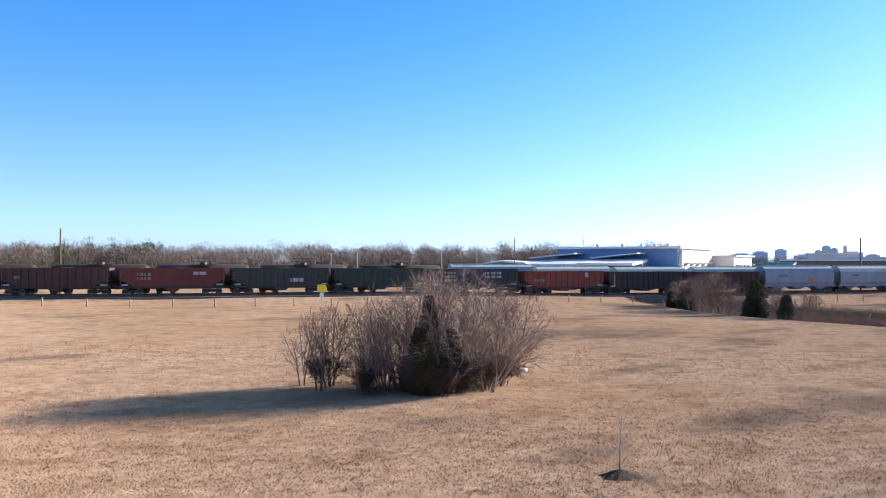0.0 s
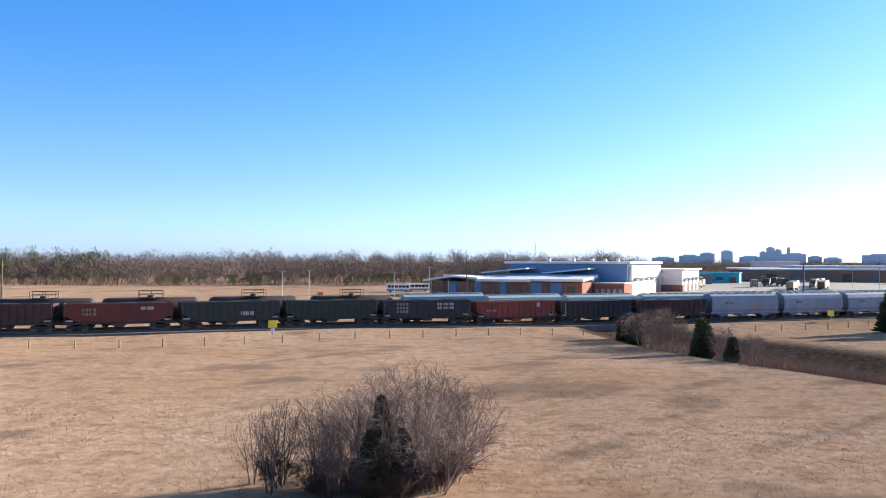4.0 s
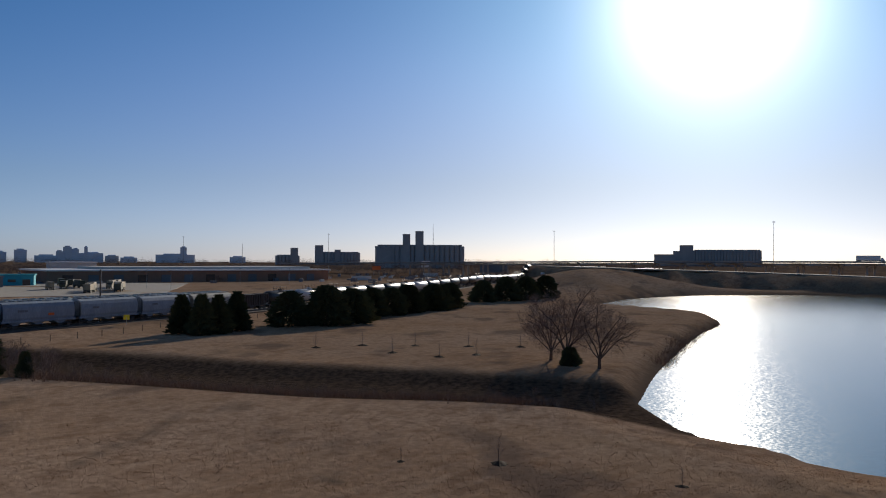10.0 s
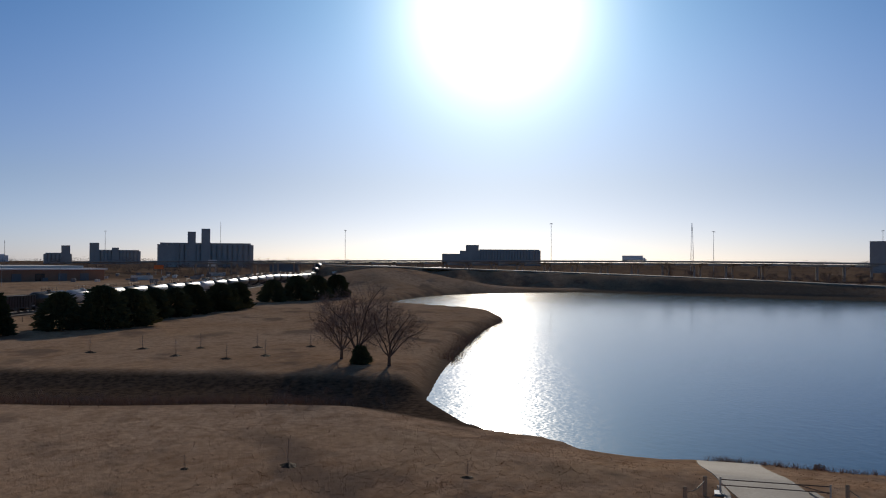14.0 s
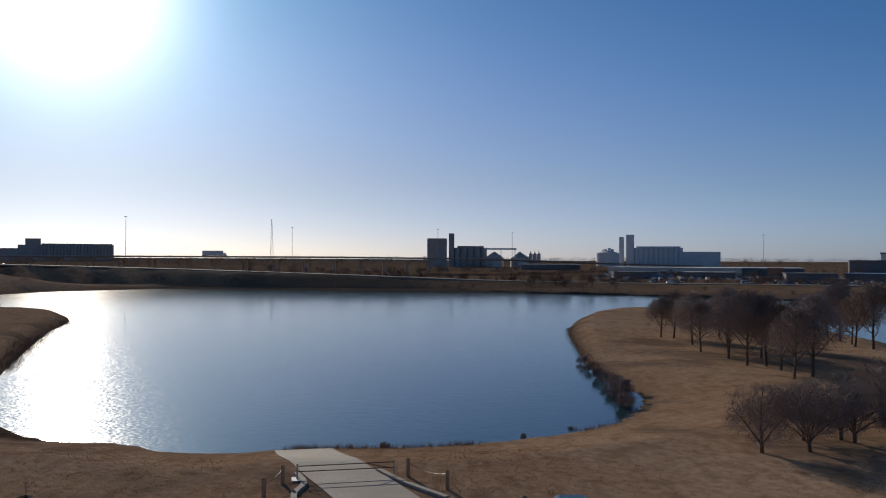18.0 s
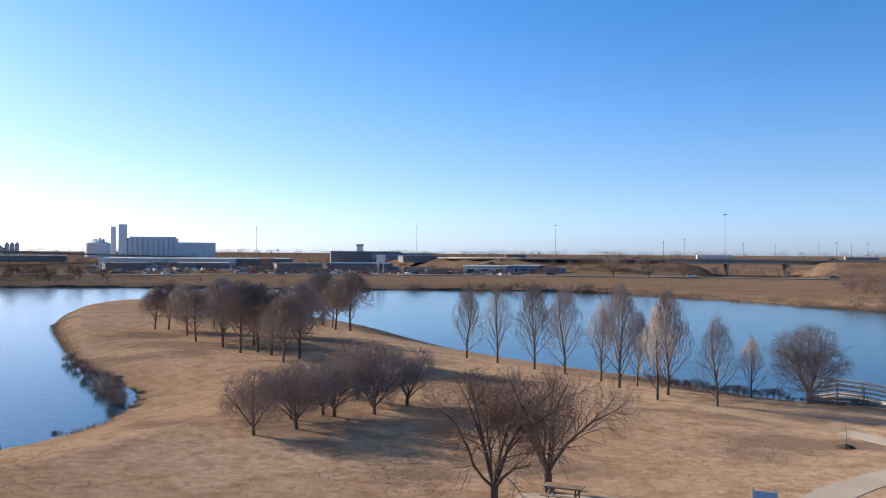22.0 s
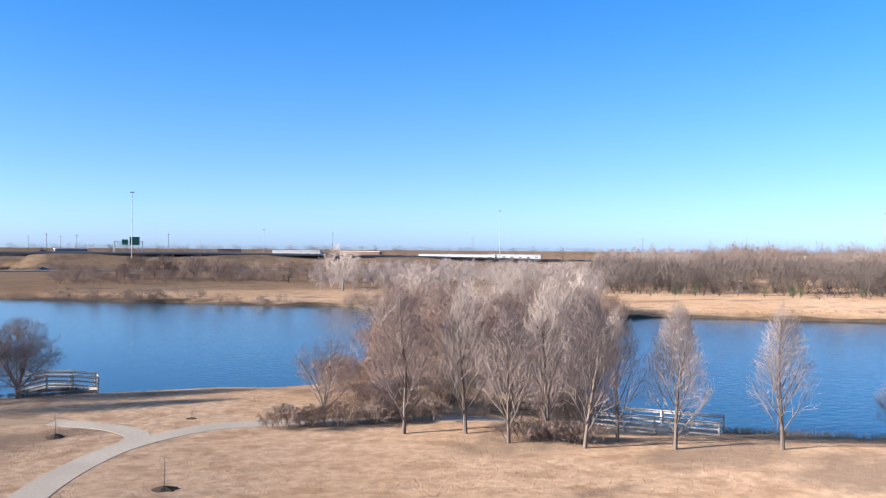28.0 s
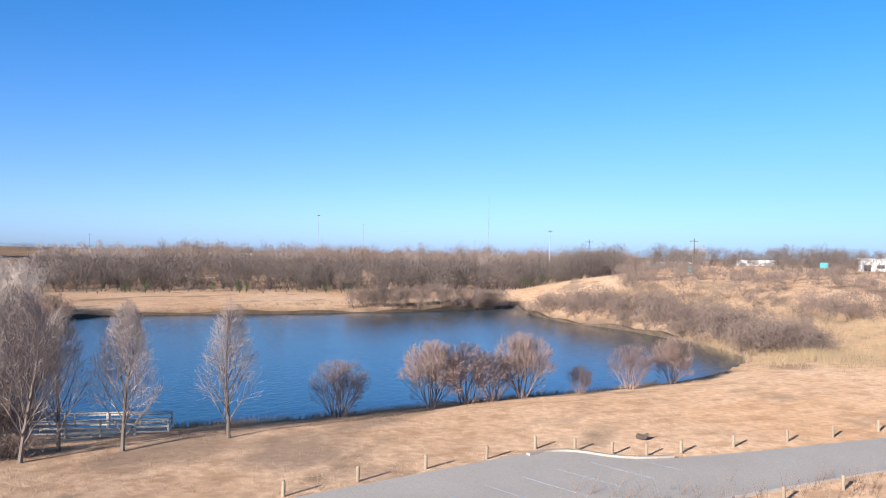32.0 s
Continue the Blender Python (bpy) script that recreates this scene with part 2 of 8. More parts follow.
def blade_material():
    m = bpy.data.materials.new("dry_blades")
    m.use_nodes = True
    nt = m.node_tree
    b = nt.nodes["Principled BSDF"]
    vec = nt.nodes.new("ShaderNodeNewGeometry").outputs["Position"]
    col = mix_node(nt, (0.50, 0.33, 0.205), (0.37, 0.225, 0.125), noise_node(nt, vec, 1.1, 5.0, 0.35, 0.65))
    nt.links.new(col, b.inputs["Base Color"])
    b.inputs["Roughness"].default_value = 0.9
    b.inputs["Specular IOR Level"].default_value = 0.1
    tr = nt.nodes.new("ShaderNodeBsdfTranslucent")
    nt.links.new(col, tr.inputs["Color"])
    mx = nt.nodes.new("ShaderNodeMixShader")
    mx.inputs[0].default_value = 0.2
    nt.links.new(b.outputs[0], mx.inputs[1])
    nt.links.new(tr.outputs[0], mx.inputs[2])
    nt.links.new(mx.outputs[0], nt.nodes["Material Output"].inputs[0])
    return m


BLADE = blade_material()
EARTH = surf("bank_earth", (0.16, 0.112, 0.08), (0.09, 0.063, 0.045), 0.95, 0.5, 4, 0.8, world_space=True)
DIRT = surf("dirt_track", (0.37, 0.27, 0.185), (0.30, 0.205, 0.135), 0.95, 0.4, 5, 0.3, world_space=True)
MAST = surf("mast_steel", (0.36, 0.37, 0.38), (0.30, 0.305, 0.31), 0.6, 1, 10, 0.05, metal=0.2)
BARK_GREY = surf("bark_grey", (0.20, 0.155, 0.13), (0.12, 0.09, 0.075), 0.9, 1.0, 10, 0.3, spread=0.15)
BARK_DARK = surf("bark_dark", (0.13, 0.098, 0.08), (0.08, 0.06, 0.05), 0.9, 1.0, 10, 0.3, spread=0.15)
TWIG_PALE = surf("twig_pale", (0.37, 0.295, 0.265), (0.285, 0.23, 0.205), 0.9, 1.0, 10, 0.0, spread=0.12)
TWIG_WHITE = surf("twig_white", (0.46, 0.375, 0.325), (0.36, 0.285, 0.245), 0.9, 1.0, 10, 0.0, spread=0.1)
TWIG_RED = surf("twig_red", (0.28, 0.19, 0.16), (0.225, 0.155, 0.13), 0.9, 1.0, 10, 0.0, spread=0.12)
TWIG_THICK = surf("twig_thicket", (0.27, 0.205, 0.175), (0.20, 0.15, 0.128), 0.9, 1.0, 10, 0.0, spread=0.15)
TWIG_HEDGE = surf("twig_hedge", (0.27, 0.195, 0.16), (0.21, 0.15, 0.122), 0.9, 1.0, 10, 0.0, spread=0.15)
TWIG_DARK = surf("twig_dark", (0.10, 0.07, 0.06), (0.07, 0.05, 0.045), 0.9, 1.0, 10, 0.0, spread=0.15)
TWIG_BROWN = surf("twig_brown", (0.25, 0.18, 0.15), (0.19, 0.138, 0.115), 0.9, 1.0, 10, 0.0, spread=0.2)
TWIG_GREY = surf("twig_grey", (0.32, 0.26, 0.235), (0.25, 0.20, 0.18), 0.9, 1.0, 10, 0.0, spread=0.15)
TWIG_FAR = surf("twig_far", (0.175, 0.137, 0.12), (0.125, 0.098, 0.087), 0.9, 1.0, 10, 0.0, spread=0.1)
NEEDLE = surf("needles", (0.06, 0.075, 0.04), (0.085, 0.09, 0.045), 0.8, 0.8, 6, 0.0, spread=0.2)
CEDAR = surf("cedar_needles", (0.07, 0.065, 0.032), (0.13, 0.08, 0.045), 0.85, 0.8, 6, 0.0, spread=0.15)
ASPHALT = surf("asphalt", (0.49, 0.415, 0.355), (0.55, 0.475, 0.41), 0.9, 0.15, 9, 0.15, world_space=True)
ROAD_M = surf("road_surface", (0.21, 0.195, 0.18), (0.28, 0.26, 0.235), 0.85, 0.05, 2, 0.1, world_space=True)
CONCRETE = surf("concrete", (0.42, 0.39, 0.35), (0.34, 0.31, 0.275), 0.85, 0.4, 6, 0.15, world_space=True)
PATHM = surf("path_concrete", (0.45, 0.375, 0.31), (0.38, 0.315, 0.26), 0.85, 0.3, 5, 0.1, world_space=True)
BALLAST = surf("ballast", (0.19, 0.165, 0.145), (0.13, 0.11, 0.10), 0.95, 0.6, 7, 0.6, world_space=True)
RAILM = surf("rail_steel", (0.16, 0.11, 0.085), (0.22, 0.18, 0.16), 0.5, 1, 8, 0.05, metal=0.7)
WOOD = surf("weathered_wood", (0.58, 0.50, 0.42), (0.45, 0.38, 0.31), 0.85, 1.5, 14, 0.25, spread=0.2)
BOLLARD_WOOD = surf("bollard_wood", (0.34, 0.26, 0.185), (0.26, 0.195, 0.14), 0.85, 1.5, 14, 0.25, spread=0.2)
# distance haze put into the facade colour as a pale blue
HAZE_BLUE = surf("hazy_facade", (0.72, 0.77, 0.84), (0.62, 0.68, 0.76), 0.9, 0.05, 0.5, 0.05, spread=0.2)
WOOD_POLE = surf("pole_wood", (0.16, 0.12, 0.095), (0.11, 0.085, 0.07), 0.9, 1.5, 14, 0.2)
STEEL = surf("galvanised_steel", (0.45, 0.46, 0.47), (0.36, 0.37, 0.38), 0.45, 1, 10, 0.05, metal=0.6)
WHITE = surf("white_paint", (0.80, 0.79, 0.77), (0.70, 0.69, 0.67), 0.6, 0.3, 5, 0.05)
OFFWHITE = surf("roof_white", (0.80, 0.80, 0.79), (0.68, 0.68, 0.67), 0.5, 0.08, 2, 0.05)
BLUE_WALL = surf("blue_grey_panel", (0.15, 0.27, 0.43), (0.12, 0.23, 0.37), 0.55, 0.2, 4, 0.05)
BRICK = surf("brick_red", (0.33, 0.17, 0.125), (0.27, 0.135, 0.10), 0.85, 0.4, 6, 0.2)
DARKGLASS = surf("dark_glazing", (0.025, 0.03, 0.037), (0.04, 0.045, 0.05), 0.15, 0.4, 3, 0.0)
SILO = surf("silo_concrete", (0.40, 0.385, 0.375), (0.33, 0.32, 0.31), 0.85, 0.03, 0.3, 0.1)
# pale walls, lightened further so the colour includes far-off haze
SILO_PALE = surf("silo_pale", (0.72, 0.75, 0.78), (0.62, 0.65, 0.69), 0.75, 0.03, 0.3, 0.1)
FARGREY = surf("far_grey", (0.22, 0.22, 0.23), (0.16, 0.16, 0.17), 0.85, 0.05, 0.5, 0.05)
FARWHITE = surf("far_white", (0.66, 0.64, 0.61), (0.55, 0.53, 0.50), 0.8, 0.05, 0.5, 0.05)
FARBRICK = surf("far_brick", (0.34, 0.20, 0.14), (0.28, 0.17, 0.12), 0.85, 0.05, 0.5, 0.05)
BLACK = surf("black_steel", (0.02, 0.019, 0.018), (0.035, 0.03, 0.027), 0.6, 0.6, 8, 0.1)


def paint(name, c, k=0.6, rough=0.6):
    return surf(name, c, tuple(v * k + 0.01 for v in c), rough, 0.5, 5.0, 0.05, grain=0.4, stretch=(1.0, 1.0, 0.35))


YELLOW = paint("yellow_paint", (0.85, 0.72, 0.03), 0.9)
SIGN_BLUE = paint("sign_blue", (0.03, 0.16, 0.42), 0.9)
SIGN_PALE = paint("sign_panel", (0.26, 0.45, 0.66), 0.9)
TEAL = paint("teal_sign", (0.02, 0.42, 0.50), 0.9)
GREEN_SIGN = paint("green_sign", (0.02, 0.16, 0.09), 0.9)
ORANGE = paint("orange_paint", (0.8, 0.16, 0.02), 0.9)
RED = paint("red_paint", (0.5, 0.03, 0.02), 0.9)

# ---- the lie of the land ----
WATER_Z = -1.4
MAIN_SHORE = [(77.7, -18.6), (65, -19.6), (60.9, -23.3), (56.6, -24.5), (53.3, -26.9), (51.4, -31), (49.3, -34.4), (47, -37), (44.2, -42), (42.5, -49),
              (42.2, -56), (46.5, -66.2), (52.8, -72.5), (63.7, -81), (82.4, -100), (106, -127), (127.5, -161), (129, -183), (112, -186), (84, -167),
              (50, -136), (38.5, -124), (27, -111), (12.3, -99.5), (0, -91.5), (-7, -84), (-17, -81), (-29, -78), (-37.5, -75), (-51, -90.5),
              (-67, -118), (-93, -165), (-76, -187), (-51, -215), (-34, -235), (-14, -258), (2, -270), (37, -290), (71, -287), (103, -278),
              (191, -260), (254, -232), (296, -219), (338, -179), (341, -118), (315, -76), (255, -47), (216, -64), (186, -61), (152.9, -46.3)]
WEST_SHORE = [(-47, -43.5), (-52.3, -40), (-59.5, -32.5), (-66.6, -27.2), (-75.7, -20.6), (-86, -11.7), (-98.2, -4.8), (-115.8, 0), (-125, -2.1), (-134.8, -6.3),
              (-155, -21), (-166, -33.5), (-188, -47), (-205, -54), (-196, -58), (-172, -73), (-155.5, -90), (-127, -116), (-98, -95), (-72, -70), (-50, -53)]
MAIN_SHORE += [(107, -28), (83, -19.8)]
SWALE_CREST = [(118, 92), (100, 69.3), (92.5, 58.7), (84.3, 41), (78.4, 26), (74.6, 12.5), (72.8, 0), (69, -10), (65.5, -17)]
SWALE_TOP = [(127, 82), (122, 66), (116, 51), (110, 34), (101, 17.5), (96, 3), (91.5, -10), (88, -18), (80, -22)]
TRACK = [(-70, 176), (-20, 147), (8, 131), (32, 119), (43, 112), (56.5, 106), (69.5, 101), (81.5, 95.5), (93.5, 88.8), (106.5, 83), (119.5, 77.5), (133, 70.5),
         (146, 63.5), (160, 57), (172, 51.8), (197, 42), (240, 27), (300, 8), (370, -12.7), (470, -40), (569, -62), (700, -75)]


def curve(points, step, closed=False):
    """A smooth line through the points, as an array with about one point per step metres."""
    p = np.array(points, float)
    n = len(p)
    out = []
    for i in range(n if closed else n - 1):
        if closed:
            a, b, c, d = p[(i - 1) % n], p[i], p[(i + 1) % n], p[(i + 2) % n]
        else:
            a, b, c, d = p[max(i - 1, 0)], p[i], p[i + 1], p[min(i + 2, n - 1)]
        k = max(2, int(np.linalg.norm(c - b) / step))
        for j in range(k):
            t = j / k
            out.append(0.5 * (2 * b + (c - a) * t + (2 * a - 5 * b + 4 * c - d) * t * t + (3 * b - a - 3 * c + d) * t ** 3))
    if not closed:
        out.append(p[-1])
    return np.array(out)


def line_distance(x, y, line):
    """Unsigned distance to an open polyline, and how far along it (0 to 1)."""
    best, along = np.full(x.shape, 1e9), np.zeros(x.shape)
    for i in range(len(line) - 1):
        a, d = line[i], line[i + 1] - line[i]
        t = np.clip(((x - a[0]) * d[0] + (y - a[1]) * d[1]) / (d @ d + 1e-9), 0, 1)
        r = np.hypot(x - a[0] - t * d[0], y - a[1] - t * d[1])
        m = r < best
        best, along = np.where(m, r, best), np.where(m, (i + t) / (len(line) - 1), along)
    return best, along


def shore_distance(x, y, ring):
    """Distance to a closed shore, negative over the water."""
    loop = np.vstack([ring, ring[:1]])
    d, _ = line_distance(x, y, loop)
    inside = np.zeros(x.shape, bool)
    for i in range(len(ring)):
        (x0, y0), (x1, y1) = loop[i], loop[i + 1]
        if y0 != y1:
            inside ^= ((y0 > y) != (y1 > y)) & (x < (x1 - x0) * (y - y0) / (y1 - y0) + x0)
    return np.where(inside, -d, d)


SHORES = [curve(MAIN_SHORE[:50] + MAIN_SHORE[50:], 4.0, True), curve(WEST_SHORE, 4.0, True)]
CREST, TOP = curve(SWALE_CREST, 3.0), curve(SWALE_TOP, 3.0)
RAIL_LINE = curve(TRACK, 3.0)
RAIL_LINE_LOW = curve(TRACK, 12.0)
HIGHWAY = np.array([(420, -1500), (330, -1000), (220, -700), (140, -545), (90, -497), (38, -486), (-60, -483), (-160, -462), (-260, -440), (-420, -420), (-700, -420)], float)
HIGHWAY_Z = np.array([2.0, 3.0, 5.5, 7.5, 8.0, 8.0, 8.0, 8.0, 7.0, 4.0, 2.0])
VIADUCT = np.array([(900, 160), (760, 40), (690, -60), (630, -150), (549, -242), (500, -345), (490, -480), (540, -700), (620, -1000)], float)
VIADUCT_Z = np.array([8.0, 10.0, 11.0, 11.8, 12.0, 12.0, 11.0, 7.0, 3.0])
SLIP = np.array([(520, -60), (441, -89), (411, -127), (372, -173), (333, -203), (301, -223), (255, -262), (227, -328), (171, -381), (39, -418), (-60, -421), (-151, -407), (-260, -380), (-420, -350), (-700, -330)], float)
SLIP_Z = np.array([9.0, 8.5, 7.5, 6.1, 4.9, 4.0, 2.2, 0.6, 0.3, 0.3, 0.3, 0.3, 0.4, 0.5, 0.6])
GAP_C, GAP_R = (-41.0, -484.0), 28.0


def smooth(t):
    t = np.clip(t, 0, 1)
    return t * t * (3 - 2 * t)


def swell(x, y):
    return (np.sin(x * 0.061 + 1.3) * np.cos(y * 0.053 + 0.4) + 0.6 * np.sin(x * 0.137 + y * 0.11) + 0.4 * np.cos(x * 0.23 - y * 0.19)) * 0.12


def land(x, y):
    """Height of the ground, and how much of it is weeds (swale shade included) and mud."""
    x, y = np.asarray(x, float), np.asarray(y, float)
    z = swell(x, y) * smooth(np.hypot(x, y) / 20)
    z = z + 0.95 * smooth((y - 50) / 70) * smooth((190 - x) / 120)
    far = np.hypot(x, y)
    z = z + smooth((far - 900) / 3000) * 1.0
    weeds, mud = np.zeros(x.shape), np.zeros(x.shape)
    # mound beyond the lake
    z = z + 9.0 * np.exp(-(((x - 363) / 27) ** 2 + ((y + 67) / 25) ** 2) / 2)
    # rise on the west bank of the lake
    z = z + 6.6 * smooth((-x - 118) / 120) * smooth((y + 78) / 50)
    z = z + 0.8 * smooth((-x - 130) / 20) * smooth((y + 40) / 20) * np.sin(x * 0.09 + 0.5) * np.cos(y * 0.07)
    # swale
    dc, sc = line_distance(x, y, CREST)
    dt, st = line_distance(x, y, TOP)
    near = (dc < 40) & (dt < 40)
    u = dc / (dc + dt + 1e-6)
    # on which side of the crest
    seg = np.minimum((sc * (len(CREST) - 1)).astype(int), len(CREST) - 2)
    a, b = CREST[seg], CREST[seg + 1]
    side = (b[..., 0] - a[..., 0]) * (y - a[..., 1]) - (b[..., 1] - a[..., 1]) * (x - a[..., 0])
    seg2 = np.minimum((st * (len(TOP) - 1)).astype(int), len(TOP) - 2)
    a2, b2 = TOP[seg2], TOP[seg2 + 1]
    side2 = (b2[..., 0] - a2[..., 0]) * (y - a2[..., 1]) - (b2[..., 1] - a2[..., 1]) * (x - a2[..., 0])
    between = near & (side > 0) & (side2 < 0)
    fade = smooth(sc * 6)
    prof = np.where(u < 0.3, smooth(u / 0.3), 1 - smooth((u - 0.60) / 0.40) * 1.0)
    z = np.where(between, z - 1.15 * prof * fade, z)
    # weeds in the swale; their dark tone also paints its shaded bank
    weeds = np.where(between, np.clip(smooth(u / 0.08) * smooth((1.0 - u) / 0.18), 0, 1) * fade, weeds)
    # lakes
    for ring in SHORES:
        d = shore_distance(x, y, ring)
        # steep far banks, gentle near ones
        gentle = smooth((150 - np.hypot(x, y)) / 40) * smooth((82 - x) / 14)
        steep = WATER_Z - 0.15 + (0.15 - WATER_Z) * smooth(0.12 + d / 4.2)
        easy = WATER_Z - 0.1 + (0.1 - WATER_Z) * np.clip(0.09 + d / 10.5, 0, 1)
        bank = np.where(d > 0, steep + (easy - steep) * gentle, WATER_Z - 0.15 + d * 0.35)
        bank = np.maximum(bank + 0.22 * np.maximum(d - 3.0 - 7.0 * gentle, 0), -4.0)
        z = np.where(d < 45.0, np.minimum(z, bank), z)
        mud = np.maximum(mud, smooth((1.6 - d) / 1.6) * (1 - 0.7 * gentle))
        weeds = np.maximum(weeds, smooth((3.5 - d) / 2.5) * 0.5 * smooth((d + 1)) * (1 - 0.7 * gentle))
    # bare worn patches and leaf litter
    for px, py, rx, ry in ((40, 28, 5.0, 1.1), (30, 16.8, 4.2, 1.3), (21.5, 17.2, 3.0, 1.0), (19.6, 14.0, 1.8, 1.1), (52, 21, 5.0, 0.7), (60, 20, 7.0, 0.6), (55, 30, 6.0, 0.8), (68, 36, 8.0, 0.9), (47, 6, 1.6, 0.9), (44.4, -21.5, 1.6, 0.6),
                           (-34.5, -40.5, 6.5, 3.4), (-3, -73, 5.0, 2.0), (25, -56, 5.0, 6.5), (8, -47, 6.0, 2.2), (55, -95, 16, 5), (-57, -9, 4.0, 1.4), (-42, -21, 5.0, 0.9), (-30, -30, 3.5, 0.8), (26, 31, 5.0, 3.2)):
        e = ((x - px) / rx) ** 2 + ((y - py) / ry) ** 2
        mud = np.maximum(mud, 0.85 * smooth((1.3 - e) / 1.1) * (0.6 + 0.4 * np.sin(x * 2.3 + np.sin(y * 3.1)) * np.cos(y * 2.7)))
    # railway bank
    dr, _ = line_distance(x, y, RAIL_LINE_LOW)
    # highway banks, with a gap under the bridge and none under the viaduct
    dh, sh = line_distance(x, y, HIGHWAY)
    zh = np.interp(sh * (len(HIGHWAY) - 1), np.arange(len(HIGHWAY)), HIGHWAY_Z)
    bank = zh * smooth((34 - dh) / 20)
    gap = smooth((np.hypot(x - GAP_C[0], y - GAP_C[1]) - GAP_R) / 9)
    z = np.where(dh < 36, np.maximum(z, bank * gap), z)
    ds, ss = line_distance(x, y, SLIP)
    zs = np.interp(ss * (len(SLIP) - 1), np.arange(len(SLIP)), SLIP_Z)
    z = np.where(ds < 36, np.maximum(z, (zs + 1.0) * smooth((21 - ds) / 14.5) - 1.0), z)
    z = np.where(ds < 9, np.minimum(z, zs), z)
    z = np.where(dr < 9, np.maximum(z, z + 0.35 * smooth((8 - dr) / 4)), z)
    weeds = np.maximum(weeds, 0.6 * smooth((40 - dh) / 6) * smooth((dh - 8) / 8))
    weeds = np.maximum(weeds, 0.5 * smooth((28 - ds) / 6) * smooth((ds - 7) / 5) * smooth(zs / 3))
    far = np.hypot(x, y)
    weeds = np.maximum(weeds, smooth((-y - 205) / 30) * smooth((far - 215) / 40) * 0.58)
    lump = 0.5 + 0.5 * np.sin(x * 0.021 + 2.0 * np.sin(y * 0.013)) * np.cos(y * 0.027 + 1.5 * np.sin(x * 0.017))
    weeds = np.maximum(weeds, smooth((far - 480) / 120) * (0.5 + 0.3 * lump))
    return z, weeds, mud


def sheet_z(x, y):
    """Height of the built ground sheet at arrays of places."""
    xs, ys, Z = SHEET
    x, y = np.asarray(x, float), np.asarray(y, float)
    i = np.clip(np.searchsorted(xs, x) - 1, 0, len(xs) - 2)
    j = np.clip(np.searchsorted(ys, y) - 1, 0, len(ys) - 2)
    u, v = (x - xs[i]) / (xs[i + 1] - xs[i]), (y - ys[j]) / (ys[j + 1] - ys[j])
    return (Z[j, i] * (1 - u) + Z[j, i + 1] * u) * (1 - v) + (Z[j + 1, i] * (1 - u) + Z[j + 1, i + 1] * u) * v


def ground_z(x, y):
    return float(sheet_z(np.array([float(x)]), np.array([float(y)]))[0])


def axis(lo, hi, step, reach):
    mid = np.arange(lo, hi + step, step)
    out, s = [], step
    while not out or out[-1] < reach:
        s = min(s * 1.055, 200)
        out.append((out[-1] if out else mid[-1]) + s)
    low, s = [], step
    while not low or low[-1] > -reach:
        s = min(s * 1.055, 200)
        low.append((low[-1] if low else mid[0]) - s)
    return np.concatenate([low[::-1], mid, out])


def part(name, bm, material, parent=None, label=""):
    """Links a bmesh, or (vertices, faces), as one mesh object under a thing or a part."""
    me = bpy.data.meshes.new(name)
    if isinstance(bm, tuple):
        me.from_pydata(bm[0], [], bm[1])
    else:
        bm.to_mesh(me)
        bm.free()
    if material:
        me.materials.append(material)
    ob = new(name, me)
    if parent is not None:
        ob.parent = parent
    if label:
        ob["label"] = label
    return ob


SHEET = []


def build_ground():
    xs, ys = axis(-95, 135, 0.9, 4600), axis(-95, 75, 0.9, 4600)
    X, Y = np.meshgrid(xs, ys)
    Z, W, M = land(X, Y)
    SHEET[:] = [xs, ys, Z]
    nx, ny = len(xs), len(ys)
    me = bpy.data.meshes.new("ground")
    co = np.stack([X, Y, Z], -1).reshape(-1, 3)
    me.vertices.add(len(co))
    me.vertices.foreach_set("co", co.ravel())
    i = np.arange(nx * ny).reshape(ny, nx)
    quads = np.stack([i[:-1, :-1], i[:-1, 1:], i[1:, 1:], i[1:, :-1]], -1).reshape(-1, 4)
    me.loops.add(quads.size)
    me.polygons.add(len(quads))
    me.loops.foreach_set("vertex_index", quads.ravel())
    me.polygons.foreach_set("loop_start", np.arange(0, quads.size, 4))
    me.polygons.foreach_set("use_smooth", np.ones(len(quads), bool))
    me.update()
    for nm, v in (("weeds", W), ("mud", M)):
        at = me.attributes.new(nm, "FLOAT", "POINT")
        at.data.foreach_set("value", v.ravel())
    me.materials.append(GRASS)
    return tagged(new("ground", me), "dry straw-coloured dormant grass over the park", "ground", kind="structure")


GROUND = build_ground()
bm = bmesh.new()
bmesh.ops.create_grid(bm, x_segments=1, y_segments=1, size=1.0)
for v in bm.verts:
    v.co.x, v.co.y = v.co.x * 290 + 70, v.co.y * 160 - 150
lake = part("water", bm, WATER)
lake.location.z = WATER_Z
tagged(lake, "blue rippled lake water", "water", kind="structure")

# ---- shapes ----
def box(bm, x0, y0, z0, x1, y1, z1, bevel=0.0, m=None):
    r = bmesh.ops.create_cube(bm, size=1.0)
    vs = r["verts"]
    for v in vs:
        v.co = Vector(((x0 + x1) / 2 + v.co.x * (x1 - x0), (y0 + y1) / 2 + v.co.y * (y1 - y0), (z0 + z1) / 2 + v.co.z * (z1 - z0)))
    if bevel:
        es = list({e for v in vs for e in v.link_edges})
        out = bmesh.ops.bevel(bm, geom=es, offset=bevel, segments=1, affect="EDGES")
        vs = list({v for f in out["faces"] for v in f.verts} | {v for v in vs if v.is_valid})
    if m is not None:
        bmesh.ops.transform(bm, matrix=m, verts=vs)
    return vs


def boxes(rows, bevel=0.0):
    bm = bmesh.new()
    for r in rows:
        box(bm, *r, bevel=bevel)
    return bm


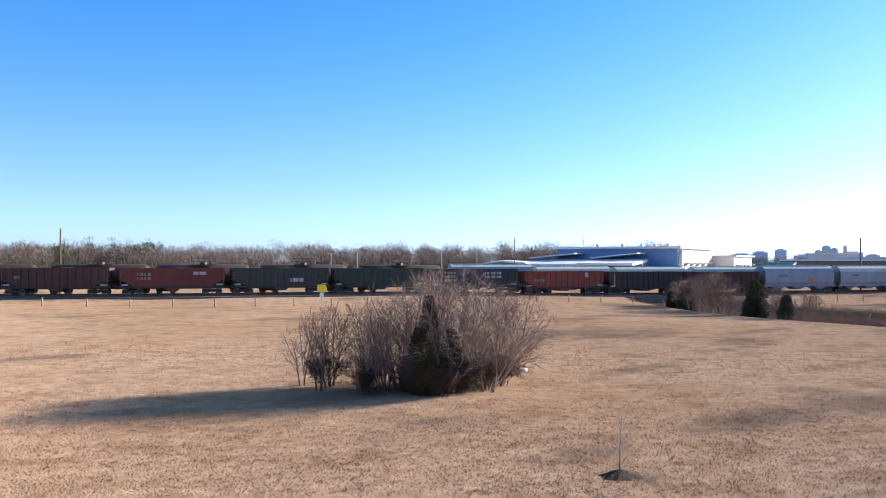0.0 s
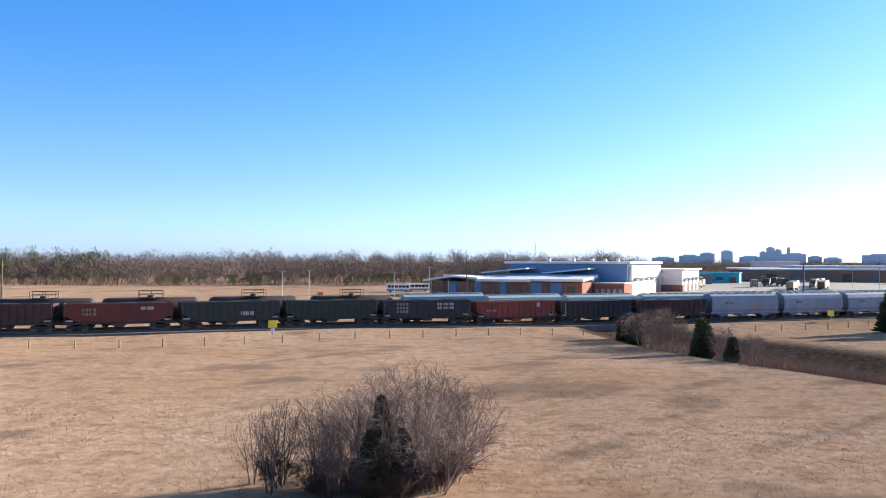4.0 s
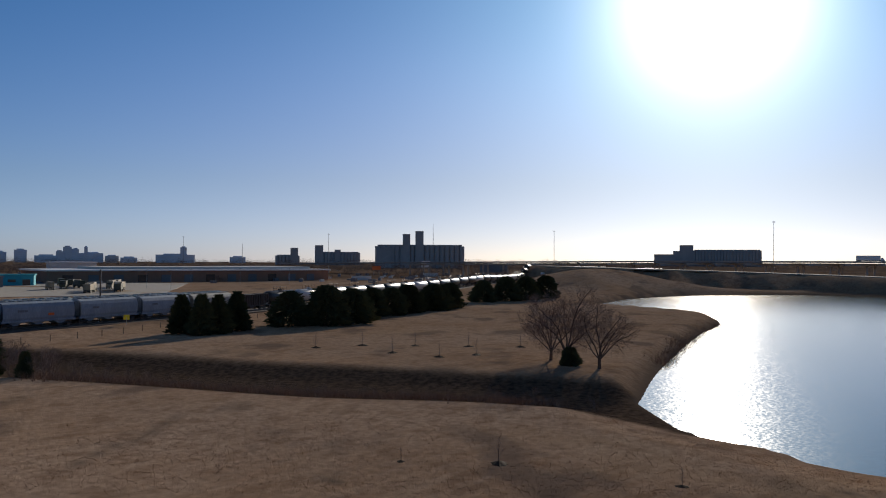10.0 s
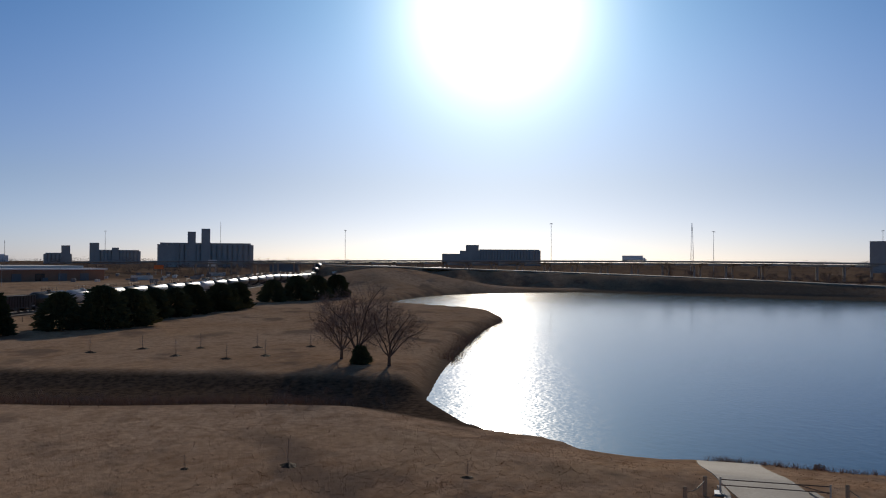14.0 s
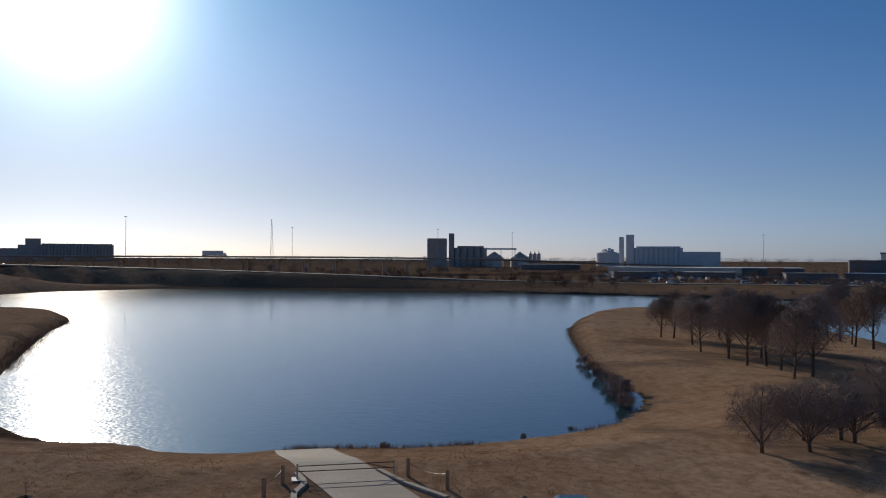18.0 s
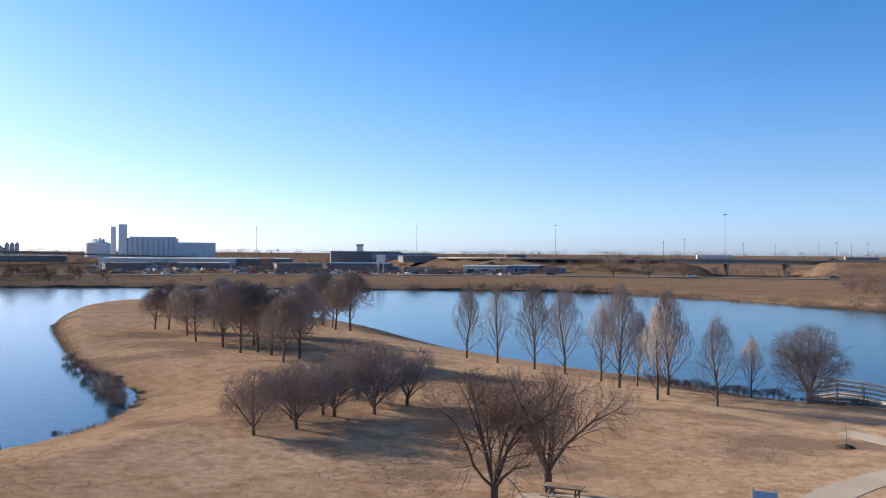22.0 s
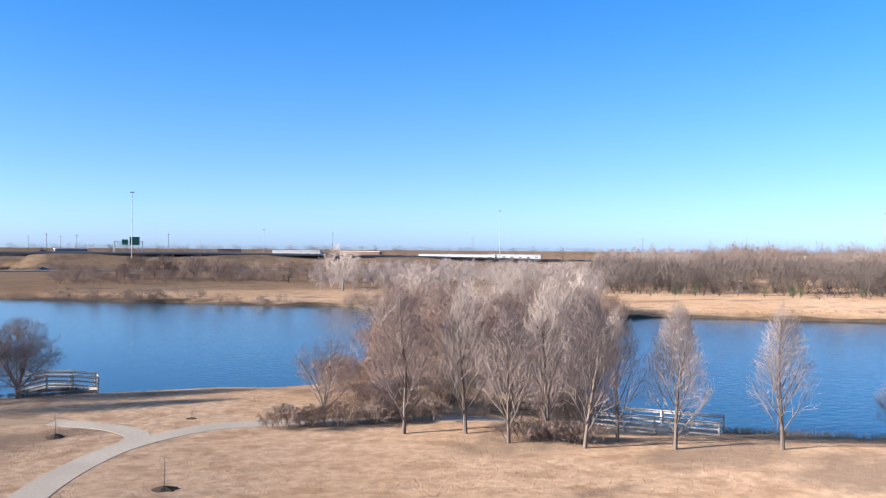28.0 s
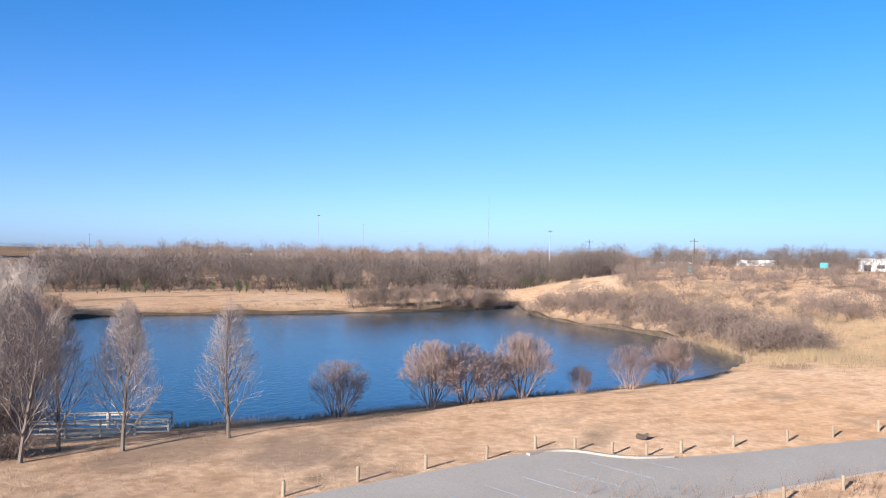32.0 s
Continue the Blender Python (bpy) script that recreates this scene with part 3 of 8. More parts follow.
def rod(bm, a, b, r0, r1=None, sides=8):
    a, b = Vector(a), Vector(b)
    r1 = r0 if r1 is None else r1
    q = (b - a).to_track_quat("Z", "Y").to_matrix().to_4x4()
    bmesh.ops.create_cone(bm, cap_ends=True, segments=sides, radius1=r0, radius2=r1, depth=(b - a).length,
                          matrix=Matrix.Translation((a + b) / 2) @ q)


def prism(bm, outline, y0, y1):
    """An outline in x and z, drawn out along y."""
    a = [bm.verts.new((x, y0, z)) for x, z in outline]
    b = [bm.verts.new((x, y1, z)) for x, z in outline]
    n = len(outline)
    bm.faces.new(a[::-1])
    bm.faces.new(b)
    for i in range(n):
        bm.faces.new((a[i], a[(i + 1) % n], b[(i + 1) % n], b[i]))
    bmesh.ops.recalc_face_normals(bm, faces=bm.faces)


def slab(outline, z0, z1):
    bm = bmesh.new()
    a = [bm.verts.new((x, y, z0)) for x, y in outline]
    b = [bm.verts.new((x, y, z1)) for x, y in outline]
    n = len(outline)
    bm.faces.new(a[::-1])
    bm.faces.new(b)
    for i in range(n):
        bm.faces.new((a[i], a[(i + 1) % n], b[(i + 1) % n], b[i]))
    bmesh.ops.recalc_face_normals(bm, faces=bm.faces)
    return bm


def thing(name, x=0.0, y=0.0, z=0.0, turn=0.0):
    e = new(name)
    e.empty_display_size = 0.3
    e.matrix_basis = pose(x, y, z, 0, 0, turn)
    return e


def strip(line, width, lift=0.05, thick=0.25, offset=0.0, heights=None):
    """A ribbon of road or path laid along a line on the ground, with thickness."""
    line = np.asarray(line)
    d = np.gradient(line, axis=0)
    d /= np.linalg.norm(d, axis=1)[:, None] + 1e-9
    nrm = np.stack([-d[:, 1], d[:, 0]], 1)
    l, r = line + nrm * (offset + width / 2), line + nrm * (offset - width / 2)
    if heights is None:
        c = line + nrm * offset
        zl, zc, zr = (sheet_z(q[:, 0], q[:, 1]) for q in (l, c, r))
        hump = np.maximum(zc - (zl + zr) / 2, 0)
        zl, zr = zl + hump + lift, zr + hump + lift
    else:
        zl = zr = heights
    v, f = [], []
    for i in range(len(line)):
        v += [(*l[i], zl[i]), (*r[i], zr[i]), (*r[i], zr[i] - thick), (*l[i], zl[i] - thick)]
        if i:
            k = 4 * i
            for s in range(4):
                f.append((k - 4 + s, k - 4 + (s + 1) % 4, k + (s + 1) % 4, k + s))
    f += [(0, 3, 2, 1), (4 * len(line) - 4, 4 * len(line) - 3, 4 * len(line) - 2, 4 * len(line) - 1)]
    f = [q[::-1] for q in f]
    return v, f


# ---- trees ----
def tubes(segs):
    """Meshes a list of (a, b, ra, rb, sides) as tapering tubes; a run of segments shares its rings."""
    v, f = [], []
    last, ring = None, None
    for a, b, ra, rb, n in segs:
        ax = b - a
        if ax.length < 1e-5:
            continue
        s = ax.orthogonal().normalized()
        t = ax.normalized().cross(s)
        if last is not None and ring[1] == n and (a - last).length < 1e-6:
            k = ring[0]
            if n > 2:
                # keep the turn of the ring below
                s = Vector(v[k]) - a
                s = (s - ax * (s.dot(ax) / ax.length_squared)).normalized() if s.length > 1e-6 else ax.orthogonal().normalized()
                t = ax.normalized().cross(s)
        else:
            k = len(v)
            for j in range(n):
                w = 2 * math.pi * j / n
                v.append(tuple(a + (s * math.cos(w) + t * math.sin(w)) * ra))
        e = len(v)
        for j in range(n):
            w = 2 * math.pi * j / n
            v.append(tuple(b + (s * math.cos(w) + t * math.sin(w)) * rb))
        last, ring = b, (e, n)
        if n == 2:
            f.append((k, k + 1, e + 1, e))
            continue
        for j in range(n):
            f.append((k + j, k + (j + 1) % n, e + (j + 1) % n, e + j))
    return v, f


def grow(rng, out, p, d, length, r, level, spec):
    """One branch and its children. spec a level: pieces, wobble, lift, children, from, to, ratio, angle, taper."""
    pieces, wobble, lift, kids, lo, hi, ratio, angle, taper = spec[level]
    pts, dirs = [p], [d]
    for i in range(pieces):
        d = (d + Vector((rng.gauss(0, wobble), rng.gauss(0, wobble), rng.gauss(0, wobble) + lift))).normalized()
        p = p + d * (length / pieces)
        pts.append(p)
        dirs.append(d)
    sides = 7 if level == 0 else 4 if level == 1 else 3
    for i in range(pieces):
        r0, r1 = r * (1 - (1 - taper) * i / pieces), r * (1 - (1 - taper) * (i + 1) / pieces)
        out.append((pts[i], pts[i + 1], r0, r1, sides, level))
    if level + 1 < len(spec):
        az = rng.uniform(0, 6.28)
        for c in range(kids):
            u = lo + (hi - lo) * (c + rng.random()) / kids
            k = min(int(u * pieces), pieces - 1)
            q = pts[k].lerp(pts[k + 1], u * pieces - k)
            az += 2.4 + rng.gauss(0, 0.3)
            dd = dirs[k + 1]
            s = dd.orthogonal().normalized()
            t = dd.cross(s)
            an = radians(angle) * rng.uniform(0.75, 1.25)
            nd = (dd * math.cos(an) + (s * math.cos(az) + t * math.sin(az)) * math.sin(an)).normalized()
            ln = length * ratio * rng.uniform(0.7, 1.2) * ((1.15 - 0.75 * (u - lo) / max(hi - lo, 0.01)) if level == 0 else 1 - 0.4 * u)
            rr = max(r * (1 - (1 - taper) * u) * 0.62 * (0.8 if level else 0.6), TWIG_MIN)
            grow(rng, out, q, nd, ln, rr, level + 1, spec)


TWIG_MIN = 0.012
SAPLING = (0.013, [(9, 0.03, 0.02, 28, 0.14, 0.97, 0.38, 36, 0.15), (4, 0.09, 0.09, 9, 0.12, 1.0, 0.40, 32, 0.4), (2, 0.12, 0.05, 6, 0.2, 1.0, 0.5, 34, 0.5), (1, 0.12, 0.02, 0, 0, 1, 0, 0, 0.5)])


def sapling_skeleton(height, seed, twig=0.012):
    global TWIG_MIN
    TWIG_MIN = twig
    rng = random.Random(seed)
    thick, spec = SAPLING
    out = []
    grow(rng, out, Vector((0, 0, -0.1)), Vector((rng.gauss(0, 0.03), rng.gauss(0, 0.03), 1)).normalized(), 0.98 * height, thick * height, 0, spec)
    return out


def crown_tree(height, width, trunk, seed, twig=0.008, limbs=6, kids=(8, 7, 7), stems=1, leader=False, thick=0.03, angle=(18, 58), wob=0.13, up=0.05, mid=0.5, fine=1, spray=34, gap=0.22, tip=2, limb=0.5, arch=0.0):
    """A bare tree that branches over four orders and stops at a rounded envelope."""
    rng = random.Random(seed)
    out = []
    R, zm = width / 2, trunk + (height - trunk) * mid

    def edge(p):
        dz = (p.z - zm) / ((height - zm) if p.z > zm else (zm - trunk * 0.55))
        if leader and dz > 0:
            return ((math.hypot(p.x, p.y) / R) ** 1.35 + dz ** 1.35) ** 0.74
        return math.sqrt((p.x * p.x + p.y * p.y) / (R * R) + dz * dz)

    def turned(d, ang, az):
        s = d.orthogonal().normalized()
        t = d.cross(s)
        return (d * math.cos(ang) + (s * math.cos(az) + t * math.sin(az)) * math.sin(ang)).normalized()

    def go(p, d, r, level, length):
        n = (0, 7, 4, 2, fine)[level]
        step, lim = length / n, rng.uniform(0.76, 1.14)
        pts, dirs = [p], [d]
        for i in range(n):
            w = wob
            d = d + Vector((rng.gauss(0, w), rng.gauss(0, w), rng.gauss(0, w) + up))
            if arch and level < 3 and i > 1:
                out_ = Vector((pts[-1].x, pts[-1].y, 0))
                d = d + out_.normalized() * arch if out_.length > 0.3 else d
            d = d.normalized()
            q = pts[-1] + d * step
            if i > 0 and edge(q) > lim:
                break
            if i == 0 and level > 2 and edge(q) > 1.12:
                return
            pts.append(q)
            dirs.append(d)
        m = len(pts) - 1
        end = max(r * (0.22, 0.22, 0.35, 0.5, 0.6)[level], twig * 0.6)
        for i in range(m):
            out.append((pts[i], pts[i + 1], r + (end - r) * i / m, r + (end - r) * (i + 1) / m, (7, 6, 3, 3 if tip > 2 else 2, tip)[level], level))
        if level == 4:
            return
        count = kids[level - 1]
        count = max(2, int(count * (0.35 + 0.65 * m / n) + 0.5))
        az = rng.uniform(0, 6.28)
        for c in range(count):
            u = gap + (1 - gap) * (c + rng.random()) / count
            i = min(int(u * m), m - 1)
            q = pts[i].lerp(pts[i + 1], u * m - i)
            az += 2.4 + rng.gauss(0, 0.4)
            nd = turned(dirs[i + 1], radians(spray) * rng.uniform(0.6, 1.35), az)
            share = (1.0 - 0.45 * u) * rng.uniform(0.7, 1.25)
            rr = max((r + (end - r) * u) * (0.6, 0.6, 0.55, 0.5)[level], twig)
            go(q, nd, rr, level + 1, height * (0, 0.42, 0.23, 0.115)[level] * share)

    r0 = thick * height
    for s in range(stems):
        a = 6.283 * s / stems + rng.uniform(-0.4, 0.4)
        q = 0 if stems == 1 else R * 0.14 * rng.uniform(0.2, 1)
        base = Vector((math.cos(a) * q, math.sin(a) * q, -0.15))
        if leader:
            pts, d = [base], Vector((rng.gauss(0, 0.03), rng.gauss(0, 0.03), 1)).normalized()
            n = 9
            for i in range(n):
                d = (d + Vector((rng.gauss(0, 0.035), rng.gauss(0, 0.035), 0.05))).normalized()
                pts.append(pts[-1] + d * height * 0.95 / n)
            for i in range(n):
                out.append((pts[i], pts[i + 1], r0 * (1 - 0.85 * i / n), r0 * (1 - 0.85 * (i + 1) / n), 7, 0))
            az = rng.uniform(0, 6.28)
            for c in range(limbs):
                u = trunk / height + (0.93 - trunk / height) * (c + rng.random()) / limbs
                i = min(int(u * n), n - 1)
                az += 2.4 + rng.gauss(0, 0.3)
                an = radians(angle[1] + (angle[0] - angle[1]) * u) * rng.uniform(0.85, 1.15)
                go(pts[i].lerp(pts[i + 1], u * n - i), Vector((math.cos(az) * math.sin(an), math.sin(az) * math.sin(an), math.cos(an))), r0 * (1 - 0.8 * u) * 0.4, 1, height * 0.5 * (1.12 - 0.8 * u))
        else:
            fork = base + Vector((math.cos(a) * q * 0.7 + rng.gauss(0, 0.04), math.sin(a) * q * 0.7 + rng.gauss(0, 0.04), max(trunk, 0.2) + 0.15))
            out.append((base, base.lerp(fork, 0.3), r0 * 1.25, r0, 8, 0))
            out.append((base.lerp(fork, 0.3), fork, r0, r0 * 0.9, 8, 0))
            m = max(2, limbs // stems)
            for i in range(m):
                b = 6.283 * (i + rng.random() * 0.7) / m + a
                an = radians(angle[0] + (angle[1] - angle[0]) * ((i * 0.618) % 1.0))
                if stems > 1:
                    b = a + rng.gauss(0, 0.7)
                    an *= rng.uniform(0.5, 1.1)
                p = base.lerp(fork, rng.uniform(0.72, 1.0))
                go(p, Vector((math.cos(b) * math.sin(an), math.sin(b) * math.sin(an), math.cos(an))), r0 * (limb if stems == 1 else 0.75) * rng.uniform(0.75, 1.05), 1, height * 0.98)
    return out


def bare_tree(name, segs, bark, twigs, label, category="tree", group="", split=True):
    root = thing(name)
    hi = [s[:5] for s in segs if s[5] > 0]
    stems, last = [], None
    for s in segs:
        if s[5] == 0:
            if last is None or (s[0] - last).length > 1e-6:
                stems.append([])
            stems[-1].append(s[:5])
            last = s[1]
    for st in stems:
        part("trunk" if len(stems) == 1 else "stem", tubes(st), bark, root)
    if split:
        chains, last = [], None
        for s in segs:
            if s[5] == 1:
                if last is None or (s[0] - last).length > 1e-6:
                    chains.append([])
                chains[-1].append(s[:5])
                last = s[1]
        for c in chains:
            part("limb", tubes(c), bark, root)
        hi = [s[:5] for s in segs if s[5] > 1]
    part("crown", tubes(hi), twigs, root)
    return tagged(root, label, category, group)


def conifer(name, height, width, seed, material, label, layers=26, group="", droop=-0.15, base=0.04, taper=0.6, spray=0.0):
    """A dense evergreen: a trunk and many small needle sprays on whorled boughs."""
    rng = random.Random(seed)
    root = thing(name)
    bm = bmesh.new()
    rod(bm, (0, 0, -0.1), (0, 0, height * 0.95), height * 0.025, 0.02, 6)
    part("trunk", bm, BARK_DARK, root)
    v, f = [], []
    for i in range(layers * 48):
        u = rng.random()
        h = height * (base + (1 - base) * u)
        prof = (1 - u) ** taper * min(1.0, 0.84 + u * 1.2) + 0.03
        a = rng.uniform(0, 6.283)
        lump = 0.84 + 0.24 * math.sin(a * 3 + seed + h) * math.sin(h * 2.1 + seed) + 0.1 * math.sin(a * 7 + h * 4)
        r = width / 2 * prof * lump * (0.35 + 0.68 * rng.random() ** 0.5)
        p = Vector((math.cos(a) * r, math.sin(a) * r, h))
        out = Vector((math.cos(a), math.sin(a), rng.uniform(-0.1, 0.7) + droop)).normalized()
        side = Vector((-math.sin(a), math.cos(a), rng.uniform(-0.4, 0.4))).normalized()
        s = (spray or 0.26 + 0.028 * height) * rng.uniform(0.6, 1.4)
        up = out.cross(side)
        k = len(v)
        v += [tuple(p - out * s * 0.9), tuple(p + side * s * 0.55 + up * s * 0.15), tuple(p + out * s * 1.3), tuple(p - side * s * 0.55 + up * s * 0.15), tuple(p - up * s * 0.4)]
        f += [(k, k + 1, k + 2), (k, k + 2, k + 3), (k, k + 4, k + 1), (k + 4, k + 2, k + 1), (k + 4, k + 3, k + 2)]
    part("crown", (v, f), material, root)
    return tagged(root, label, "tree", group)


def put(ob, x, y, turn=0.0, scale=1.0, sink=0.05, first=False, z=None):
    """Stands a thing, or a copy of it, on the ground."""
    zz = (ground_z(x, y) if z is None else z) - sink
    m = pose(x, y, zz, 0, 0, turn) @ Matrix.Scale(scale, 4)
    if first:
        ob.matrix_basis = m
        return ob
    return copy_thing(ob, m)

# ---- railway ----
def rail_frame(s):
    """Place and heading at s metres along the line, from its westernmost point."""
    i = int(np.searchsorted(RAIL_S, s)) - 1
    i = max(0, min(i, len(RAIL_LINE) - 2))
    t = (s - RAIL_S[i]) / (RAIL_S[i + 1] - RAIL_S[i])
    p = RAIL_LINE[i] * (1 - t) + RAIL_LINE[i + 1] * t
    d = RAIL_LINE[i + 1] - RAIL_LINE[i]
    return p, math.degrees(math.atan2(d[1], d[0])), d / np.linalg.norm(d)


RAIL_S = np.concatenate([[0], np.cumsum(np.linalg.norm(np.diff(RAIL_LINE, axis=0), axis=1))])
_c = (RAIL_LINE[:, 0], RAIL_LINE[:, 1])
BED_Z = sheet_z(*_c) + 0.05
BED_Z = np.convolve(np.pad(BED_Z, 6, mode="edge"), np.ones(13) / 13, mode="valid")
bed = part("railway_bed", strip(RAIL_LINE, 11.5, heights=BED_Z + 0.1, thick=1.0, offset=2.3), BALLAST)
tagged(bed, "grey-brown stone ballast bed of two tracks", "railway bed", kind="structure")
for k, off in enumerate((0.72, -0.72, 5.72, 4.28)):
    r = part("rail", strip(RAIL_LINE, 0.08, heights=BED_Z + 0.27, thick=0.18, offset=off), RAILM)
    tagged(r, "rusty steel rail on the ballast", "rail", "rails", kind="structure")


def bogie(parent, x):
    b = part("bogie", boxes([(x - 1.15, -1.02, 0.38, x + 1.15, -0.9, 0.72), (x - 1.15, 0.9, 0.38, x + 1.15, 1.02, 0.72), (x - 0.25, -1.0, 0.35, x + 0.25, 1.0, 0.75)], 0.03), BLACK, parent)
    for dx in (-0.88, 0.88):
        for y in (-0.76, 0.76):
            bm = bmesh.new()
            rod(bm, (x + dx, y - 0.07, 0.45), (x + dx, y + 0.07, 0.45), 0.45, sides=16)
            part("wheel", bm, RAILM, b)


def open_hopper(body, length, load=None, marks=(), ribs=14, label=""):
    """An open-top hopper wagon with ribbed sides, sloped ends and a heap of coal."""
    root = thing("hopper_wagon")
    L, w, z0, z1 = length / 2 - 0.45, 1.5, 1.15, 3.5
    bm = bmesh.new()
    prism(bm, [(-L, 2.1), (-L, z1), (L, z1), (L, 2.1), (L - 1.9, z0), (1.2, z0), (0.6, 0.55), (-0.6, 0.55), (-1.2, z0), (-L + 1.9, z0)], -w + 0.06, w - 0.06)
    part("body", bm, body, root)
    part("top_rail", boxes([(-L, -w - 0.05, z1 - 0.06, L, -w + 0.14, z1 + 0.1), (-L, w - 0.14, z1 - 0.06, L, w + 0.05, z1 + 0.1), (-L, -w, z1 - 0.06, -L + 0.16, w, z1 + 0.1), (L - 0.16, -w, z1 - 0.06, L, w, z1 + 0.1)]), body, root)
    for i in range(ribs):
        x = -L + 0.5 + (2 * L - 1.0) * i / (ribs - 1)
        lo = 2.0 if abs(x) > L - 1.9 else z0
        for s in (-1, 1):
            part("rib", boxes([(x - 0.06, s * w - 0.07, lo, x + 0.06, s * w + 0.07, z1)]), body, root)
    part("side_sill", boxes([(-L - 0.1, -w, 0.95, L + 0.1, -w + 0.16, 1.2), (-L - 0.1, w - 0.16, 0.95, L + 0.1, w, 1.2), (-L - 0.45, -0.2, 0.8, L + 0.45, 0.2, 1.15)]), BLACK, root)
    for s in (-1, 1):
        for y in (-1.3, -0.45, 0.45, 1.3):
            bm = bmesh.new()
            rod(bm, (s * (L - 0.1), y, 1.1), (s * (L - 0.1), y, 2.3), 0.05, sides=5)
            part("end_post", bm, BLACK, root)
        part("coupler", boxes([(s * (L + 0.2) - 0.35, -0.12, 0.8, s * (L + 0.2) + 0.35, 0.12, 1.05)], 0.03), RAILM, root)
        part("end_platform", boxes([(s * (L - 0.75) - 0.7, -1.3, 1.1, s * (L - 0.75) + 0.7, 1.3, 1.18)]), BLACK, root)
    for s in (-1, 1):
        part("step_plate", boxes([(s * (L - 0.7) - 0.4, -w - 0.03, 1.3, s * (L - 0.7) + 0.4, -w + 0.06, 1.5)]), PALE_MARK, root)
        part("ladder", boxes([(s * (L - 0.2) - 0.02, -w - 0.06, 1.2, s * (L - 0.2) + 0.02, -w - 0.02, z1)] + [(s * (L - 0.2) - 0.02, -w - 0.06, 1.4 + 0.4 * i, s * (L - 0.65) + 0.02 * s, -w - 0.03, 1.44 + 0.4 * i) if s < 0 else (L - 0.65, -w - 0.06, 1.4 + 0.4 * i, L - 0.18, -w - 0.03, 1.44 + 0.4 * i) for i in range(5)]), RAILM, root)
    if load:
        rng = random.Random(int(length * 100))
        bm = bmesh.new()
        bmesh.ops.create_grid(bm, x_segments=26, y_segments=8, size=1)
        for v in bm.verts:
            e = (1 - v.co.x ** 8) * (1 - v.co.y ** 2)
            v.co = Vector((v.co.x * (L - 0.2), v.co.y * (w - 0.15), z1 - 0.15 + 0.3 * e * (0.8 + 0.25 * math.sin(v.co.x * 9)) + rng.uniform(-0.04, 0.04)))
        part("coal_load", bm, load, root, "heaped black coal")
    for x0, x1, zz0, zz1, m in marks:
        part("marking", boxes([(x0, -w - 0.012, zz0, x1, -w + 0.05, zz1)]), m, root)
    bogie(root, -L + 1.6)
    bogie(root, L - 1.6)
    return tagged(root, label, "hopper wagon", "wagons of the near train")


